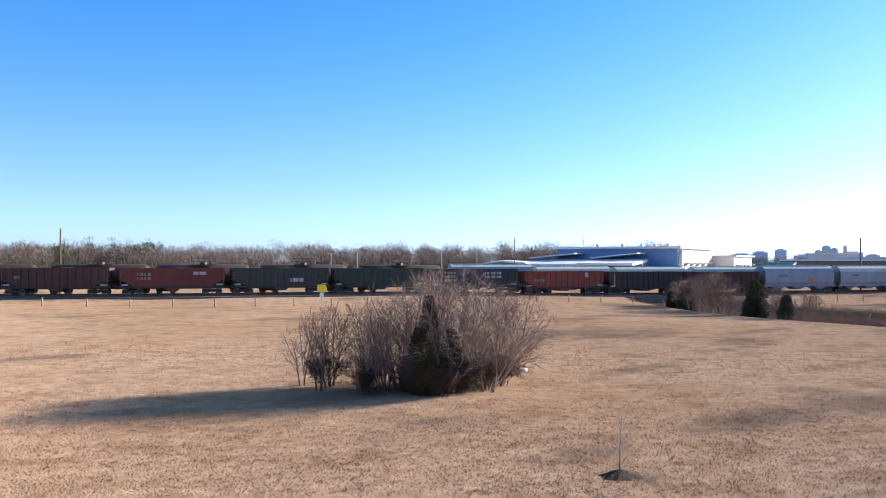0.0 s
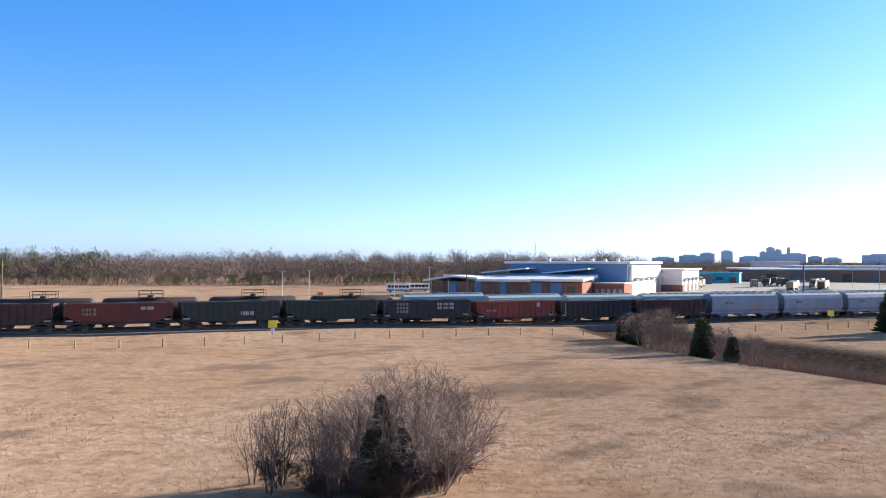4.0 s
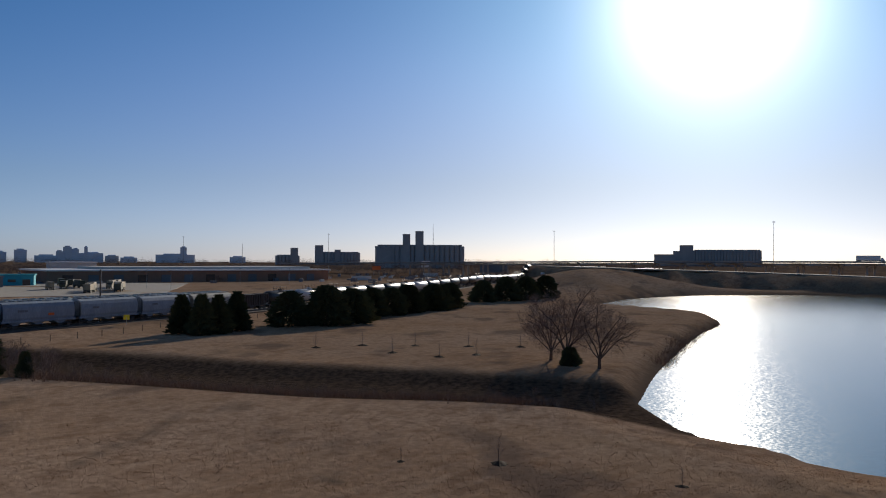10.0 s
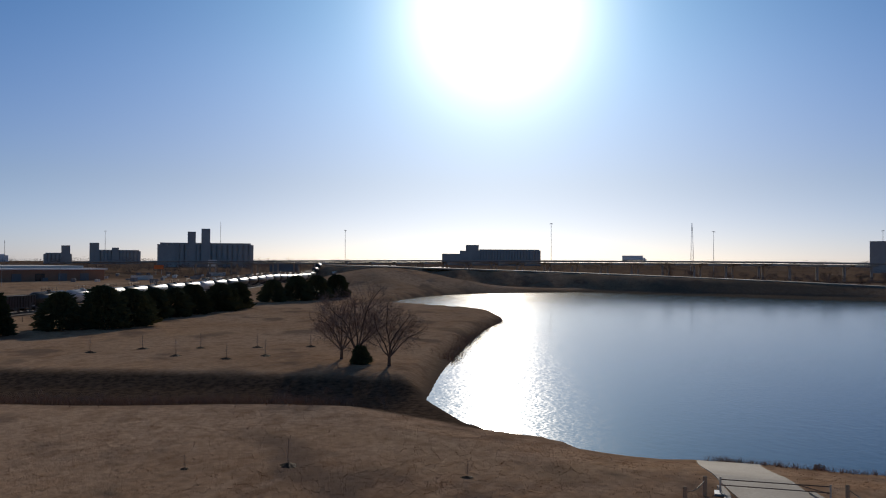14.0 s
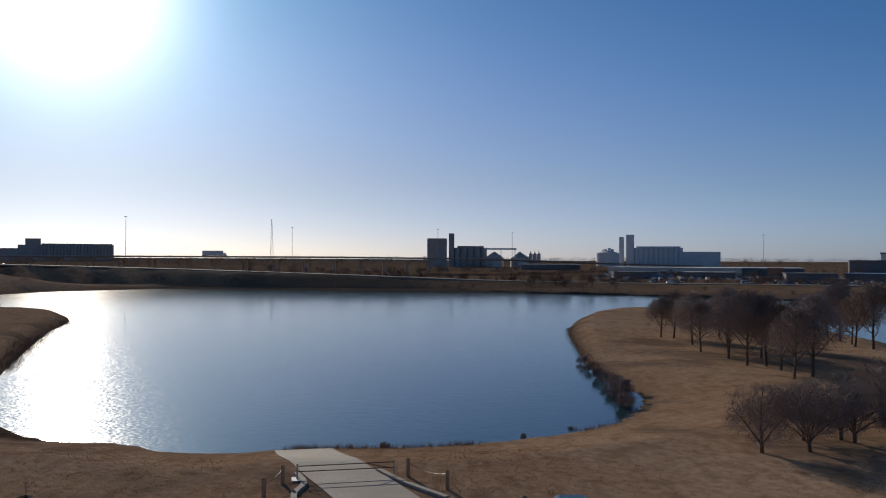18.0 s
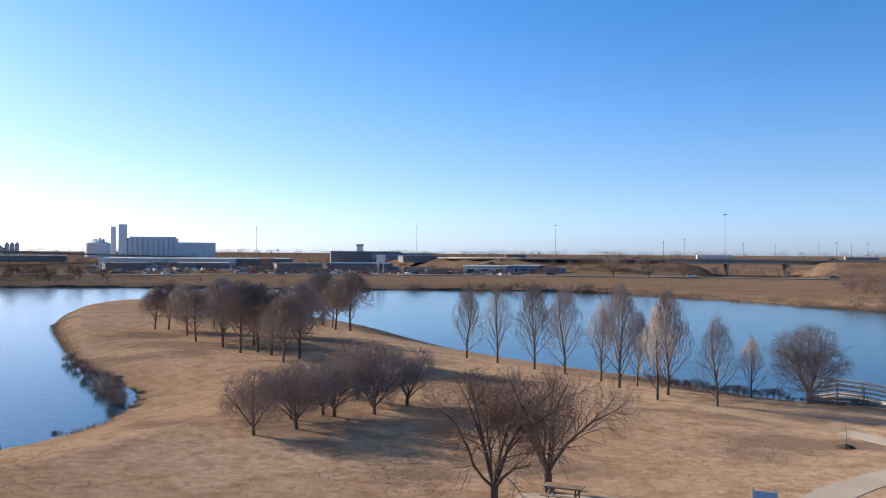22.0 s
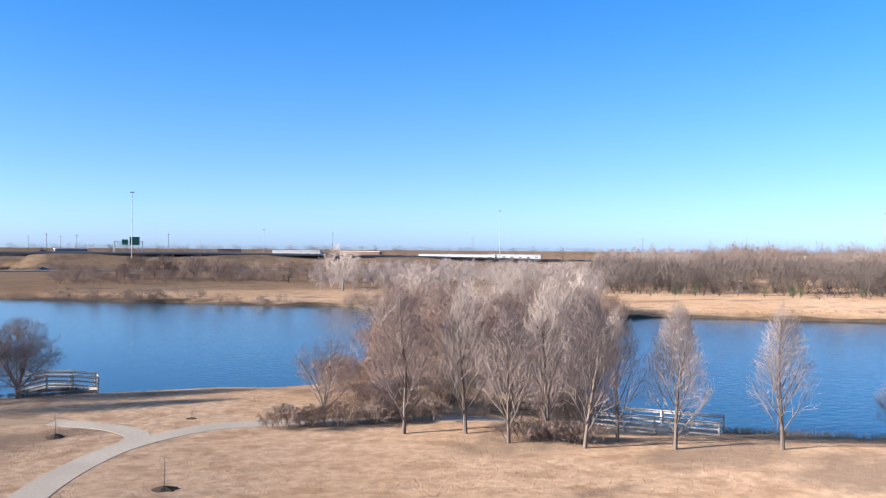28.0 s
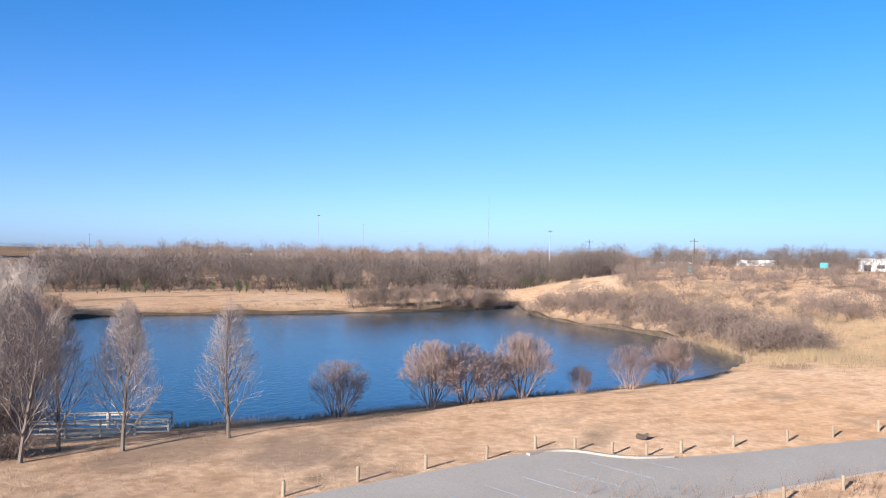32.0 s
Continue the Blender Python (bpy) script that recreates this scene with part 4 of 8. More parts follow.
def covered_hopper(body, length, label, group, marks=()):
    """A covered hopper with curved sides, a roof walkway and three outlets."""
    root = thing("covered_hopper_wagon")
    L, z1 = length / 2 - 0.45, 4.35
    sec = [(-1.3, 1.2), (-1.52, 1.7), (-1.56, 2.6), (-1.5, 3.4), (-1.25, 3.95), (-0.6, 4.25), (0, z1), (0.6, 4.25), (1.25, 3.95), (1.5, 3.4), (1.56, 2.6), (1.52, 1.7), (1.3, 1.2)]
    bm = bmesh.new()
    rings = []
    for x, k in ((-L + 0.9, 0), (-L + 0.15, 1), (L - 0.15, 1), (L - 0.9, 0)):
        rings.append([bm.verts.new((x if (k or z < 3.0) else math.copysign(L - 0.15, x), y, z)) if k else bm.verts.new((math.copysign(L - 0.15 - 0.9 * max(0, (3.2 - z) / 2), x), y * 0.98, z)) for y, z in sec])
    order = [rings[1], rings[2]]
    a, b = order
    n = len(sec)
    for i in range(n):
        bm.faces.new((a[i], a[(i + 1) % n], b[(i + 1) % n], b[i]))
    for q, e in ((a, rings[0]), (b, rings[3])):
        for i in range(n):
            bm.faces.new((q[i], q[(i + 1) % n], e[(i + 1) % n], e[i]))
        bm.faces.new(e)
    bmesh.ops.recalc_face_normals(bm, faces=bm.faces)
    part("body", bm, body, root)
    for x in (-L * 0.62, 0, L * 0.62):
        bm = bmesh.new()
        prism(bm, [(x - L * 0.27, 1.25), (x + L * 0.27, 1.25), (x + 0.35, 0.5), (x - 0.35, 0.5)], -1.1, 1.1)
        part("outlet", bm, body, root)
    part("roof_walkway", boxes([(-L + 0.2, -0.42, z1 + 0.08, L - 0.2, -0.12, z1 + 0.13), (-L + 0.2, 0.12, z1 + 0.08, L - 0.2, 0.42, z1 + 0.13)]), STEEL, root)
    for i in range(8):
        x = -L + 1 + (2 * L - 2) * i / 7
        part("hatch", boxes([(x - 0.35, -0.3, z1 - 0.1, x + 0.35, 0.3, z1 + 0.06)]), body, root)
    part("side_sill", boxes([(-L - 0.1, -1.5, 1.0, L + 0.1, -1.36, 1.28), (-L - 0.1, 1.36, 1.0, L + 0.1, 1.5, 1.28), (-L - 0.45, -0.2, 0.8, L + 0.45, 0.2, 1.12)]), body, root)
    for s in (-1, 1):
        for y in (-1.35, 1.35):
            bm = bmesh.new()
            rod(bm, (s * (L - 0.02), y, 1.1), (s * (L - 0.02), y, 3.9), 0.04, sides=5)
            rod(bm, (s * (L - 0.02), y, 1.2), (s * (L - 1.0), y * 0.9, 2.6), 0.05, sides=5)
            part("end_post", bm, BLACK, root)
        part("coupler", boxes([(s * (L + 0.2) - 0.35, -0.12, 0.8, s * (L + 0.2) + 0.35, 0.12, 1.05)], 0.03), RAILM, root)
    for x0, x1, zz0, zz1, m in marks:
        part("marking", boxes([(x0, -1.585, zz0, x1, -1.5, zz1)]), m, root)
    bogie(root, -L + 1.6)
    bogie(root, L - 1.6)
    return tagged(root, label, "hopper wagon", group)


def tank_wagon(body, length, label):
    root = thing("tank_wagon")
    L = length / 2 - 0.6
    bm = bmesh.new()
    sec = [(-L, 0.0), (-L + 0.08, 0.75), (-L + 0.35, 1.25), (-L + 0.8, 1.45), (L - 0.8, 1.45), (L - 0.35, 1.25), (L - 0.08, 0.75), (L, 0.0)]
    rings = []
    for x, r in sec:
        rings.append([bm.verts.new((x, math.cos(a) * max(r, 0.05), 2.6 + math.sin(a) * max(r, 0.05))) for a in np.linspace(0, 2 * math.pi, 20, endpoint=False)])
    for a, b in zip(rings, rings[1:]):
        for i in range(20):
            f = bm.faces.new((a[i], a[(i + 1) % 20], b[(i + 1) % 20], b[i]))
            f.smooth = True
    bm.faces.new(rings[0])
    bm.faces.new(rings[-1])
    bmesh.ops.recalc_face_normals(bm, faces=bm.faces)
    part("tank", bm, body, root)
    bm = bmesh.new()
    rod(bm, (0, 0, 3.95), (0, 0, 4.35), 0.5, sides=14)
    part("dome", bm, body, root)
    part("walkway", boxes([(-1.6, -0.9, 4.0, 1.6, -0.55, 4.05), (-1.6, 0.55, 4.0, 1.6, 0.9, 4.05)]), BLACK, root)
    bm = bmesh.new()
    for x in (-1.6, 0, 1.6):
        for y in (-0.9, 0.9):
            rod(bm, (x, y, 4.0), (x, y, 4.95), 0.035, sides=5)
    for y in (-0.9, 0.9):
        for z in (4.5, 4.95):
            rod(bm, (-1.6, y, z), (1.6, y, z), 0.035, sides=5)
    part("safety_rail", bm, BLACK, root)
    part("underframe", boxes([(-L - 0.6, -0.3, 0.8, L + 0.6, 0.3, 1.2), (-L + 0.6, -1.2, 1.05, -L + 1.2, 1.2, 1.7), (L - 1.2, -1.2, 1.05, L - 0.6, 1.2, 1.7)]), BLACK, root)
    bogie(root, -L + 1.5)
    bogie(root, L - 1.5)
    return tagged(root, label, "tank wagon", "wagons of the near train")


TEALGREY = paint("teal_grey_paint", (0.34, 0.44, 0.46), 0.8)
COAL = surf("coal", (0.018, 0.017, 0.017), (0.03, 0.028, 0.027), 0.7, 1, 6, 0.5)
MAROON = paint("maroon_paint", (0.07, 0.022, 0.018))
RUSTRED = paint("rust_red_paint", (0.17, 0.035, 0.022))
BRICKRED = paint("brick_red_paint", (0.25, 0.05, 0.03))
DKGREEN = paint("dark_green_paint", (0.018, 0.04, 0.03))
DKGREEN2 = paint("grey_green_paint", (0.03, 0.042, 0.036))
NAVY = paint("blue_black_paint", (0.022, 0.027, 0.04))
BROWN = paint("brown_paint", (0.045, 0.026, 0.022))
GREYBLUE = paint("pale_grey_paint", (0.28, 0.34, 0.42), 0.75)
GREYTAN = paint("tan_grey_paint", (0.40, 0.38, 0.34), 0.75)
DARKTANK = paint("black_tank_paint", (0.03, 0.03, 0.032), 0.6, 0.35)
PALETANK = paint("white_tank_paint", (0.6, 0.6, 0.6), 0.8, 0.35)
PALE_MARK = paint("faded_white_paint", (0.5, 0.5, 0.5), 0.7)
TAN_MARK = paint("faded_tan_paint", (0.30, 0.27, 0.22), 0.7)


def on_rails(ob, s, first=True, offset=0.0):
    p, turn, d = rail_frame(s)
    z = float(np.interp(s, RAIL_S, BED_Z)) + 0.27
    m = pose(p[0] - d[1] * offset, p[1] + d[0] * offset, z, 0, 0, turn)
    if first:
        ob.matrix_basis = m
        return ob
    return copy_thing(ob, m)


PITCH = 14.25
_i0 = float(RAIL_S[int(np.argmin(np.hypot(RAIL_LINE[:, 0] - 43, RAIL_LINE[:, 1] - 112)))])
def logo(x, z, m, r=0.35):
    return (x - r, x + r, z - r, z + r, m)


def lettering(x0, z, m, n=6, size=0.32, gap=0.14, rows=1):
    out = []
    for j in range(rows):
        for i in range(n):
            x = x0 + i * (size + gap)
            out.append((x, x + size, z - j * 0.55, z - j * 0.55 + 0.36, m))
    return out


NEAR = [
    (-2, open_hopper(MAROON, PITCH, COAL, [logo(-4, 2.4, TAN_MARK)], label="dark maroon open hopper wagon loaded with coal")),
    (-1, open_hopper(MAROON, PITCH, COAL, lettering(-5, 2.2, TAN_MARK, 2), label="dark maroon ribbed hopper wagon full of coal")),
    (0, open_hopper(RUSTRED, PITCH, COAL, lettering(-4.5, 2.6, TAN_MARK, 4, rows=2) + [(2.6, 4.3, 2.7, 3.1, PALE_MARK)], label="rust-red and dark hopper wagon with faded lettering")),
    (1, open_hopper(DKGREEN2, PITCH, COAL, [(1.2, 3.0, 1.7, 2.2, PALE_MARK)], label="dark grey-green hopper wagon with a white logo")),
    (2, open_hopper(DKGREEN, PITCH, COAL, label="dark green ribbed hopper wagon full of coal")),
    (3, open_hopper(NAVY, PITCH, COAL, lettering(-4.6, 2.85, TAN_MARK, 4, rows=3) + lettering(1.4, 2.8, PALE_MARK, 6, rows=2), label="blue-black hopper wagon with large faded letters")),
    (4, open_hopper(BRICKRED, PITCH, COAL, lettering(-5.2, 2.0, TAN_MARK, 4) + [logo(3.6, 3.0, PALE_MARK)], label="brick-red hopper wagon with a round white emblem")),
    (5, open_hopper(BROWN, PITCH, COAL, [(-5.8, -5.6, 1.4, 3.3, TAN_MARK)], label="dark brown hopper wagon full of coal")),
    (6, open_hopper(MAROON, PITCH, COAL, label="nearly black hopper wagon behind the thicket")),
]
for k, ob in NEAR:
    on_rails(ob, _i0 + PITCH * (k + 0.5))
gh = covered_hopper(GREYBLUE, PITCH, "pale grey covered hopper wagon with an orange emblem", "wagons of the near train", [(1.5, 2.6, 1.9, 2.3, ORANGE)] + lettering(-4, 2.6, FARGREY, 6, 0.2, 0.1))
on_rails(gh, _i0 + PITCH * 7.5)
gh2 = covered_hopper(GREYBLUE, PITCH, "pale blue-grey covered hopper wagon", "wagons of the near train", lettering(-4, 2.6, FARGREY, 5, 0.2, 0.1))
for k in (8, 9):
    on_rails(gh2, _i0 + PITCH * (k + 0.5), k == 8)
on_rails(covered_hopper(GREYTAN, PITCH, "tan-grey covered hopper wagon", "wagons of the near train"), _i0 + PITCH * 10.5)
on_rails(open_hopper(BROWN, PITCH, COAL, label="dark brown open hopper wagon behind pines"), _i0 + PITCH * 11.5)
tk = tank_wagon(DARKTANK, PITCH, "glossy black tank wagon in a long string")
tk2 = tank_wagon(PALETANK, PITCH, "off-white tank wagon in a long string")
for k in range(12, 38):
    src = tk2 if k % 6 == 1 else tk
    on_rails(src, _i0 + PITCH * (k + 0.5), k in (12, 13))
# second train on the far track
bh = covered_hopper(TEALGREY, PITCH, "teal-grey covered hopper wagon on the far track", "wagons of the far train")
for k in range(4, 12):
    on_rails(bh, _i0 + PITCH * (k - 0.2), k == 4, 5.0)
br = tank_wagon(BROWN, PITCH, "dark brown tank wagon on the far track")
tagged(br, group="wagons of the far train")
for k in range(-3, 4):
    on_rails(br, _i0 + PITCH * (k - 0.2), k == -3, 5.0)

# ---- paved things ----
RAMP = np.array([(53.0, -33.6), (47.0, -30.3), (41.0, -27.9), (35.0, -26.0), (28.0, -23.8), (22.0, -22.0)])
LOT = [(-36.0, -20.2), (-49.3, -12.2), (-50.6, -11.0), (-51.2, -9.4), (-50.6, -6.9), (-51.5, -4.2), (-55.5, 0.6), (-65.0, 10.4), (-80, 24), (-76, 29), (-54.3, 8.0), (-44.8, -0.4), (-38, -1.6), (-24, -7), (-22, -12)]


def draped(outline, lift, thick):
    bm = slab(outline, 0, 1)
    zs = max(ground_z(x, y) for x, y in outline)
    for v in bm.verts:
        v.co.z = zs + lift if v.co.z > 0.5 else zs + lift - thick
    return bm


lot = tagged(part("car_park", draped(LOT, 0.05, 0.5), ASPHALT), "pale grey asphalt car park with faded bay lines", "car park", kind="structure")
LOT_Z = max(ground_z(x, y) for x, y in LOT) + 0.05
ramp_line = curve(RAMP, 1.2)
tagged(part("boat_ramp", strip(ramp_line, 3.9, lift=0.05, thick=0.5), CONCRETE), "worn pale concrete boat ramp running into the water", "boat ramp", kind="structure")
PATHS = []
for pts, wd in (([(1.5, -22), (-1.2, -30), (-3.6, -36), (-6.0, -42.5), (-9.5, -48.5), (-13.8, -53), (-19.5, -54.9), (-25, -53.2), (-31.4, -50.2), (-38, -45.5), (-46, -41)], 1.9),
                ([(-12.0, -51.4), (-14.6, -54.7), (-14.2, -58.3), (-11.7, -62.2), (-11.0, -63.0)], 1.6)):
    c = curve(pts, 1.2)
    PATHS.append(c)
    tagged(part("footpath", strip(c, wd, lift=0.02, thick=0.3), PATHM), "pale concrete footpath through the dry grass", "footpath", kind="structure")

track = curve([(-11.0, -63.0), (-8.4, -64.8), (-4.9, -67.4), (-0.9, -71.3), (3.0, -75.6)], 1.2)
tagged(part("dirt_track", strip(track, 1.5, lift=0.035, thick=0.3), DIRT), "worn brown dirt track in the grass", "track", kind="structure")
# ---- trees of the park ----
PALE_BARK = surf("bark_pale", (0.36, 0.30, 0.265), (0.25, 0.205, 0.18), 0.9, 1.0, 10, 0.3, spread=0.1)
pears = [bare_tree("ornamental_pear_tree", crown_tree(8.5, 4.1, 0.9, 10 + i, 0.0085, 30, (8, 6, 5), leader=True, thick=0.015, angle=(12, 42), up=0.055, wob=0.055, mid=0.34, spray=34), BARK_GREY, TWIG_PALE, "bare upright ornamental pear tree with ascending twigs", "tree", "row of upright trees") for i in range(3)]
PEARS = [(-29.1, -46.5, 1.12), (-32.3, -44.1, 1.12), (-33, -40.6, 1.0), (-35.8, -40.1, 1.05), (-36.1, -37.2, 1.0), (-39, -37.3, 0.98), (-40.7, -34.2, 0.92), (-46, -30.5, 0.92)]
for i, (x, y, s) in enumerate(PEARS):
    put(pears[i % 3], x, y, i * 77.0, s, first=i < 3)
limes = [bare_tree("upright_tree", crown_tree(8.2, 4.1, 0.9, 30 + i, 0.0095, 26, (8, 5, 4), leader=True, thick=0.015, angle=(12, 42), up=0.055, wob=0.055, mid=0.34, spray=34), BARK_DARK, TWIG_GREY, "bare upright young tree by the lake shore", "tree", "row along the east shore") for i in range(3)]
ROW = [(22.6, -93.5, 1.0), (18.5, -90.8, 1.05), (13.8, -86.6, 1.1), (10.4, -84.3, 1.08), (6.6, -81.1, 0.9), (4.7, -77.8, 1.05), (3.2, -79.1, 0.85), (1.3, -72.2, 0.92), (0.5, -75, 1.0), (-3.3, -70.2, 0.88), (-6.4, -77.5, 0.62)]
for i, (x, y, s) in enumerate(ROW):
    put(limes[i % 3], x, y, i * 61.0, s, first=i < 3)
rnd = bare_tree("round_headed_tree", crown_tree(6.5, 7.0, 0.9, 50, 0.0085, 13, (11, 9, 9), thick=0.024, angle=(8, 74), up=0.02, wob=0.13, mid=0.52, spray=44, gap=0.16), BARK_GREY, TWIG_GREY, "bare round-headed grey tree beside the fishing dock", "tree")
put(rnd, -10.5, -74.2, 0, 1.0, first=True)
big = [bare_tree("spreading_tree", crown_tree(6.3, 10.0 + 0.4 * i, 0.95, 60 + i, 0.0055, 8, (13, 10, 7), thick=0.036, angle=(12, 46), up=0.0, wob=0.13, mid=0.6, fine=2, spray=42, limb=0.46, gap=0.22, arch=0.16), BARK_DARK, TWIG_BROWN, "bare spreading tree with dark forking limbs", "tree", "pair by the picnic table") for i in range(2)]
put(big[0], 8.3, -39.9, 20, 1.0, first=True)
put(big[1], 6.0, -42.4, 140, 1.0, first=True)
mids = [bare_tree("low_round_tree", crown_tree(4.6, 5.6, 0.8, 70 + i, 0.008, 9, (10, 9, 9), thick=0.03, angle=(14, 62), up=0.03, wob=0.15, mid=0.55, spray=48, gap=0.15, arch=0.07), BARK_DARK, TWIG_GREY, "bare low round-headed tree in a clump", "tree", "clump of low trees") for i in range(3)]
MID = [(26.4, -50.3, .95), (26.3, -55.7, .9), (24.5, -52.8, 1.0), (24.7, -57.7, 1.05), (23.7, -57.4, 1.0), (24.4, -63.9, 1.1), (22.1, -61.4, 1.15), (21.2, -59.0, 1.05), (20.0, -63.0, 1.0)]
for i, (x, y, s) in enumerate(MID):
    put(mids[i % 3], x, y, i * 83.0, s, first=i < 3)
pens = [bare_tree("lakeside_tree", crown_tree(6.4, 6.0, 1.2, 80 + i, 0.013, 17, (8, 7, 6), leader=True, thick=0.022, angle=(22, 66), up=0.04, wob=0.12, mid=0.42, spray=46, gap=0.15), BARK_DARK, TWIG_GREY, "bare dark tree in the grove on the peninsula", "tree", "grove on the peninsula") for i in range(3)]
PEN = [(75.4, -112.3), (73.2, -112.4), (66, -106), (59.9, -98.2), (57, -100), (53.5, -93.8), (51, -97), (48.7, -89.4), (46.9, -90.3), (44, -88), (39.8, -82.3), (39.3, -85.2), (60.3, -135.4), (58, -131), (54.9, -127.8), (52, -125), (50.4, -122.2), (47.3, -120.6), (70, -120), (64, -112), (56, -108), (50, -103)]
for i, (x, y) in enumerate(PEN):
    put(pens[i % 3], x, y, i * 49.0, 1.0 + 0.25 * ((i * 7) % 5) / 5, first=i < 3)
oaks = [bare_tree("bank_tree", crown_tree(8.8, 9.6, 1.4, 90 + i, 0.010, 7, (10, 9, 8), thick=0.026, angle=(12, 56), up=0.015, wob=0.15, mid=0.55, spray=48, gap=0.2, arch=0.1), BARK_DARK, TWIG_BROWN, "bare broad tree at the mouth of the ditch", "tree", "trees at the ditch mouth") for i in range(2)]
put(oaks[0], 99.0, -14.5, 0, 1.1, first=True)
put(oaks[1], 94.5, -17.5, 90, 0.85, first=True)
put(oaks[1], 101.5, -13.0, 200, 1.0)
put(conifer("bank_cedar", 2.6, 3.0, 9, NEEDLE, "low dark cedar at the foot of a bare tree", taper=0.45), 97.0, -14.6, 0, 0.8, first=True)
will = [bare_tree("willow_shrub", crown_tree(4.6, 4.9, 0.2, 100 + i, 0.010, 20, (8, 6, 5), stems=5, thick=0.012, angle=(10, 52), up=0.04, wob=0.1, mid=0.5), TWIG_RED, TWIG_RED, "rounded reddish bare willow shrub at the water's edge", "shrub", "willows on the near shore", False) for i in range(3)]
for i, (x, y, s) in enumerate([(-59.1, -29.3, 1.0), (-66.5, -24.4, 1.2), (-69.0, -22.2, 1.15), (-71, -20.5, 0.95), (-73.5, -18.6, 1.05), (-78.2, -14.3, 0.5), (-83.3, -10.3, 0.95), (-88.8, -6.8, 0.85)]):
    put(will[i % 3], x, y, i * 57.0, s, first=i < 3)
cove = bare_tree("cove_shrub", crown_tree(2.4, 3.8, 0.1, 140, 0.012, 15, (7, 6, 5), stems=5, thick=0.015, angle=(10, 65), up=0.02, wob=0.14), BARK_DARK, TWIG_GREY, "dark bare shrub leaning over the cove", "shrub", "brush along the cove", False)
for i, (x, y, s_) in enumerate([(46.5, -63.5, 0.8), (48.6, -66.2, 1.1), (51.0, -69.0, 1.2), (53.2, -71.2, 1.1), (56.0, -73.8, 1.0), (59.5, -76.4, 0.9), (64, -80.2, 0.8), (69, -85.5, 0.7), (43.5, -47.0, 0.35), (42.9, -52.0, 0.4), (47.8, -37.2, 0.4)]):
    put(cove, x, y, i * 73.0, s_, 0.1, first=i == 0)
hedge = bare_tree("red_stemmed_bush", crown_tree(0.9, 2.9, 0.05, 145, 0.0034, 15, (8, 6, 5), stems=5, thick=0.012, angle=(8, 80), up=0.0, wob=0.16, gap=0.1), TWIG_HEDGE, TWIG_HEDGE, "low spreading grey-brown bare bush", "bush", "low bushes by the footpath", False)
HEDGE = [(-22.6 - 0.62 * i, -52.6 + 0.22 * i + 0.5 * math.sin(i * 2.1), 0.95 + 0.3 * math.sin(i * 1.3)) for i in range(18)] + [(-33.6 - 0.45 * i, -41.3 + 0.42 * i + 0.4 * math.sin(i * 2.3), 0.9 + 0.2 * math.sin(i * 1.7)) for i in range(9)]
HEDGE += [(2.0 - 0.95 * i, -81.0 + 0.36 * i + 0.3 * math.sin(i * 2.0), (0.7 if i < 12 else 0.45) + 0.12 * math.sin(i * 1.9)) for i in range(19)]
for i, (x, y, s_) in enumerate(HEDGE):
    put(hedge, x, y, i * 59.0, s_ * 1.25, first=i == 0)
shore_tree = bare_tree("shore_tree", crown_tree(5.8, 4.8, 0.9, 147, 0.008, 8, (9, 7, 7), thick=0.02, angle=(8, 52), up=0.04, wob=0.1), BARK_GREY, TWIG_PALE, "bare grey tree at the lake shore", "tree")
put(shore_tree, -26.8, -53.2, 0, 1.0, first=True)
# thicket in the open field
thk = [bare_tree("thicket_shrub", crown_tree(5.5, 6.6, 0.2, 120 + i, 0.0058, 15, (8, 6, 5), gap=0.15, stems=5, thick=0.011, angle=(8, 74), up=-0.01, wob=0.14, mid=0.5, spray=34), BARK_GREY, TWIG_THICK, "bare pale-twigged shrub in a thicket", "shrub", "thicket in the field", False) for i in range(3)]
for i, (x, y, s) in enumerate([(27.0, 29.0, 1.0), (28.4, 30.6, 1.05), (26.4, 31.0, 1.02), (29.2, 28.6, 0.85), (30.4, 29.4, 0.85), (27.6, 27.8, 0.85), (25.4, 31.2, 0.8)]):
    put(thk[i % 3], x, y, i * 67.0, s, first=i < 3)
thd = bare_tree("thicket_sapling", crown_tree(4.4, 3.1, 0.5, 126, 0.0055, 9, (7, 5, 4), stems=3, thick=0.011, angle=(6, 36), up=0.04, wob=0.13, mid=0.5, spray=40, gap=0.12), BARK_DARK, TWIG_BROWN, "thin dark-stemmed bare saplings in a thicket", "shrub", "saplings in the thicket", False)
for i, (x, y, s) in enumerate([(24.0, 32.0, 0.95), (23.4, 34.0, 1.0), (25.0, 33.4, 1.05), (23.6, 30.4, 0.9), (22.6, 35.2, 0.85), (22.2, 33.2, 0.95), (24.2, 30.8, 0.9)]):
    put(thd, x, y, i * 97.0, s, first=i < 1)
low = bare_tree("thicket_brush", crown_tree(1.7, 2.8, 0.05, 127, 0.007, 15, (8, 7, 6), stems=5, thick=0.012, angle=(10, 75), up=0.01, wob=0.16, gap=0.1), BARK_DARK, TWIG_DARK, "low dark brush under the thicket", "shrub", "undergrowth of the thicket", False)
for i, (x, y, s) in enumerate([(23.6, 31.6, 1.0), (24.6, 29.6, 1.0), (22.8, 33.6, 0.9), (26.4, 28.2, 1.0), (27.8, 28.0, 1.0), (29.4, 28.4, 0.9), (25.2, 28.0, 0.8), (23.0, 30.6, 0.7)]):
    put(low, x, y, i * 83.0, s, first=i < 1)
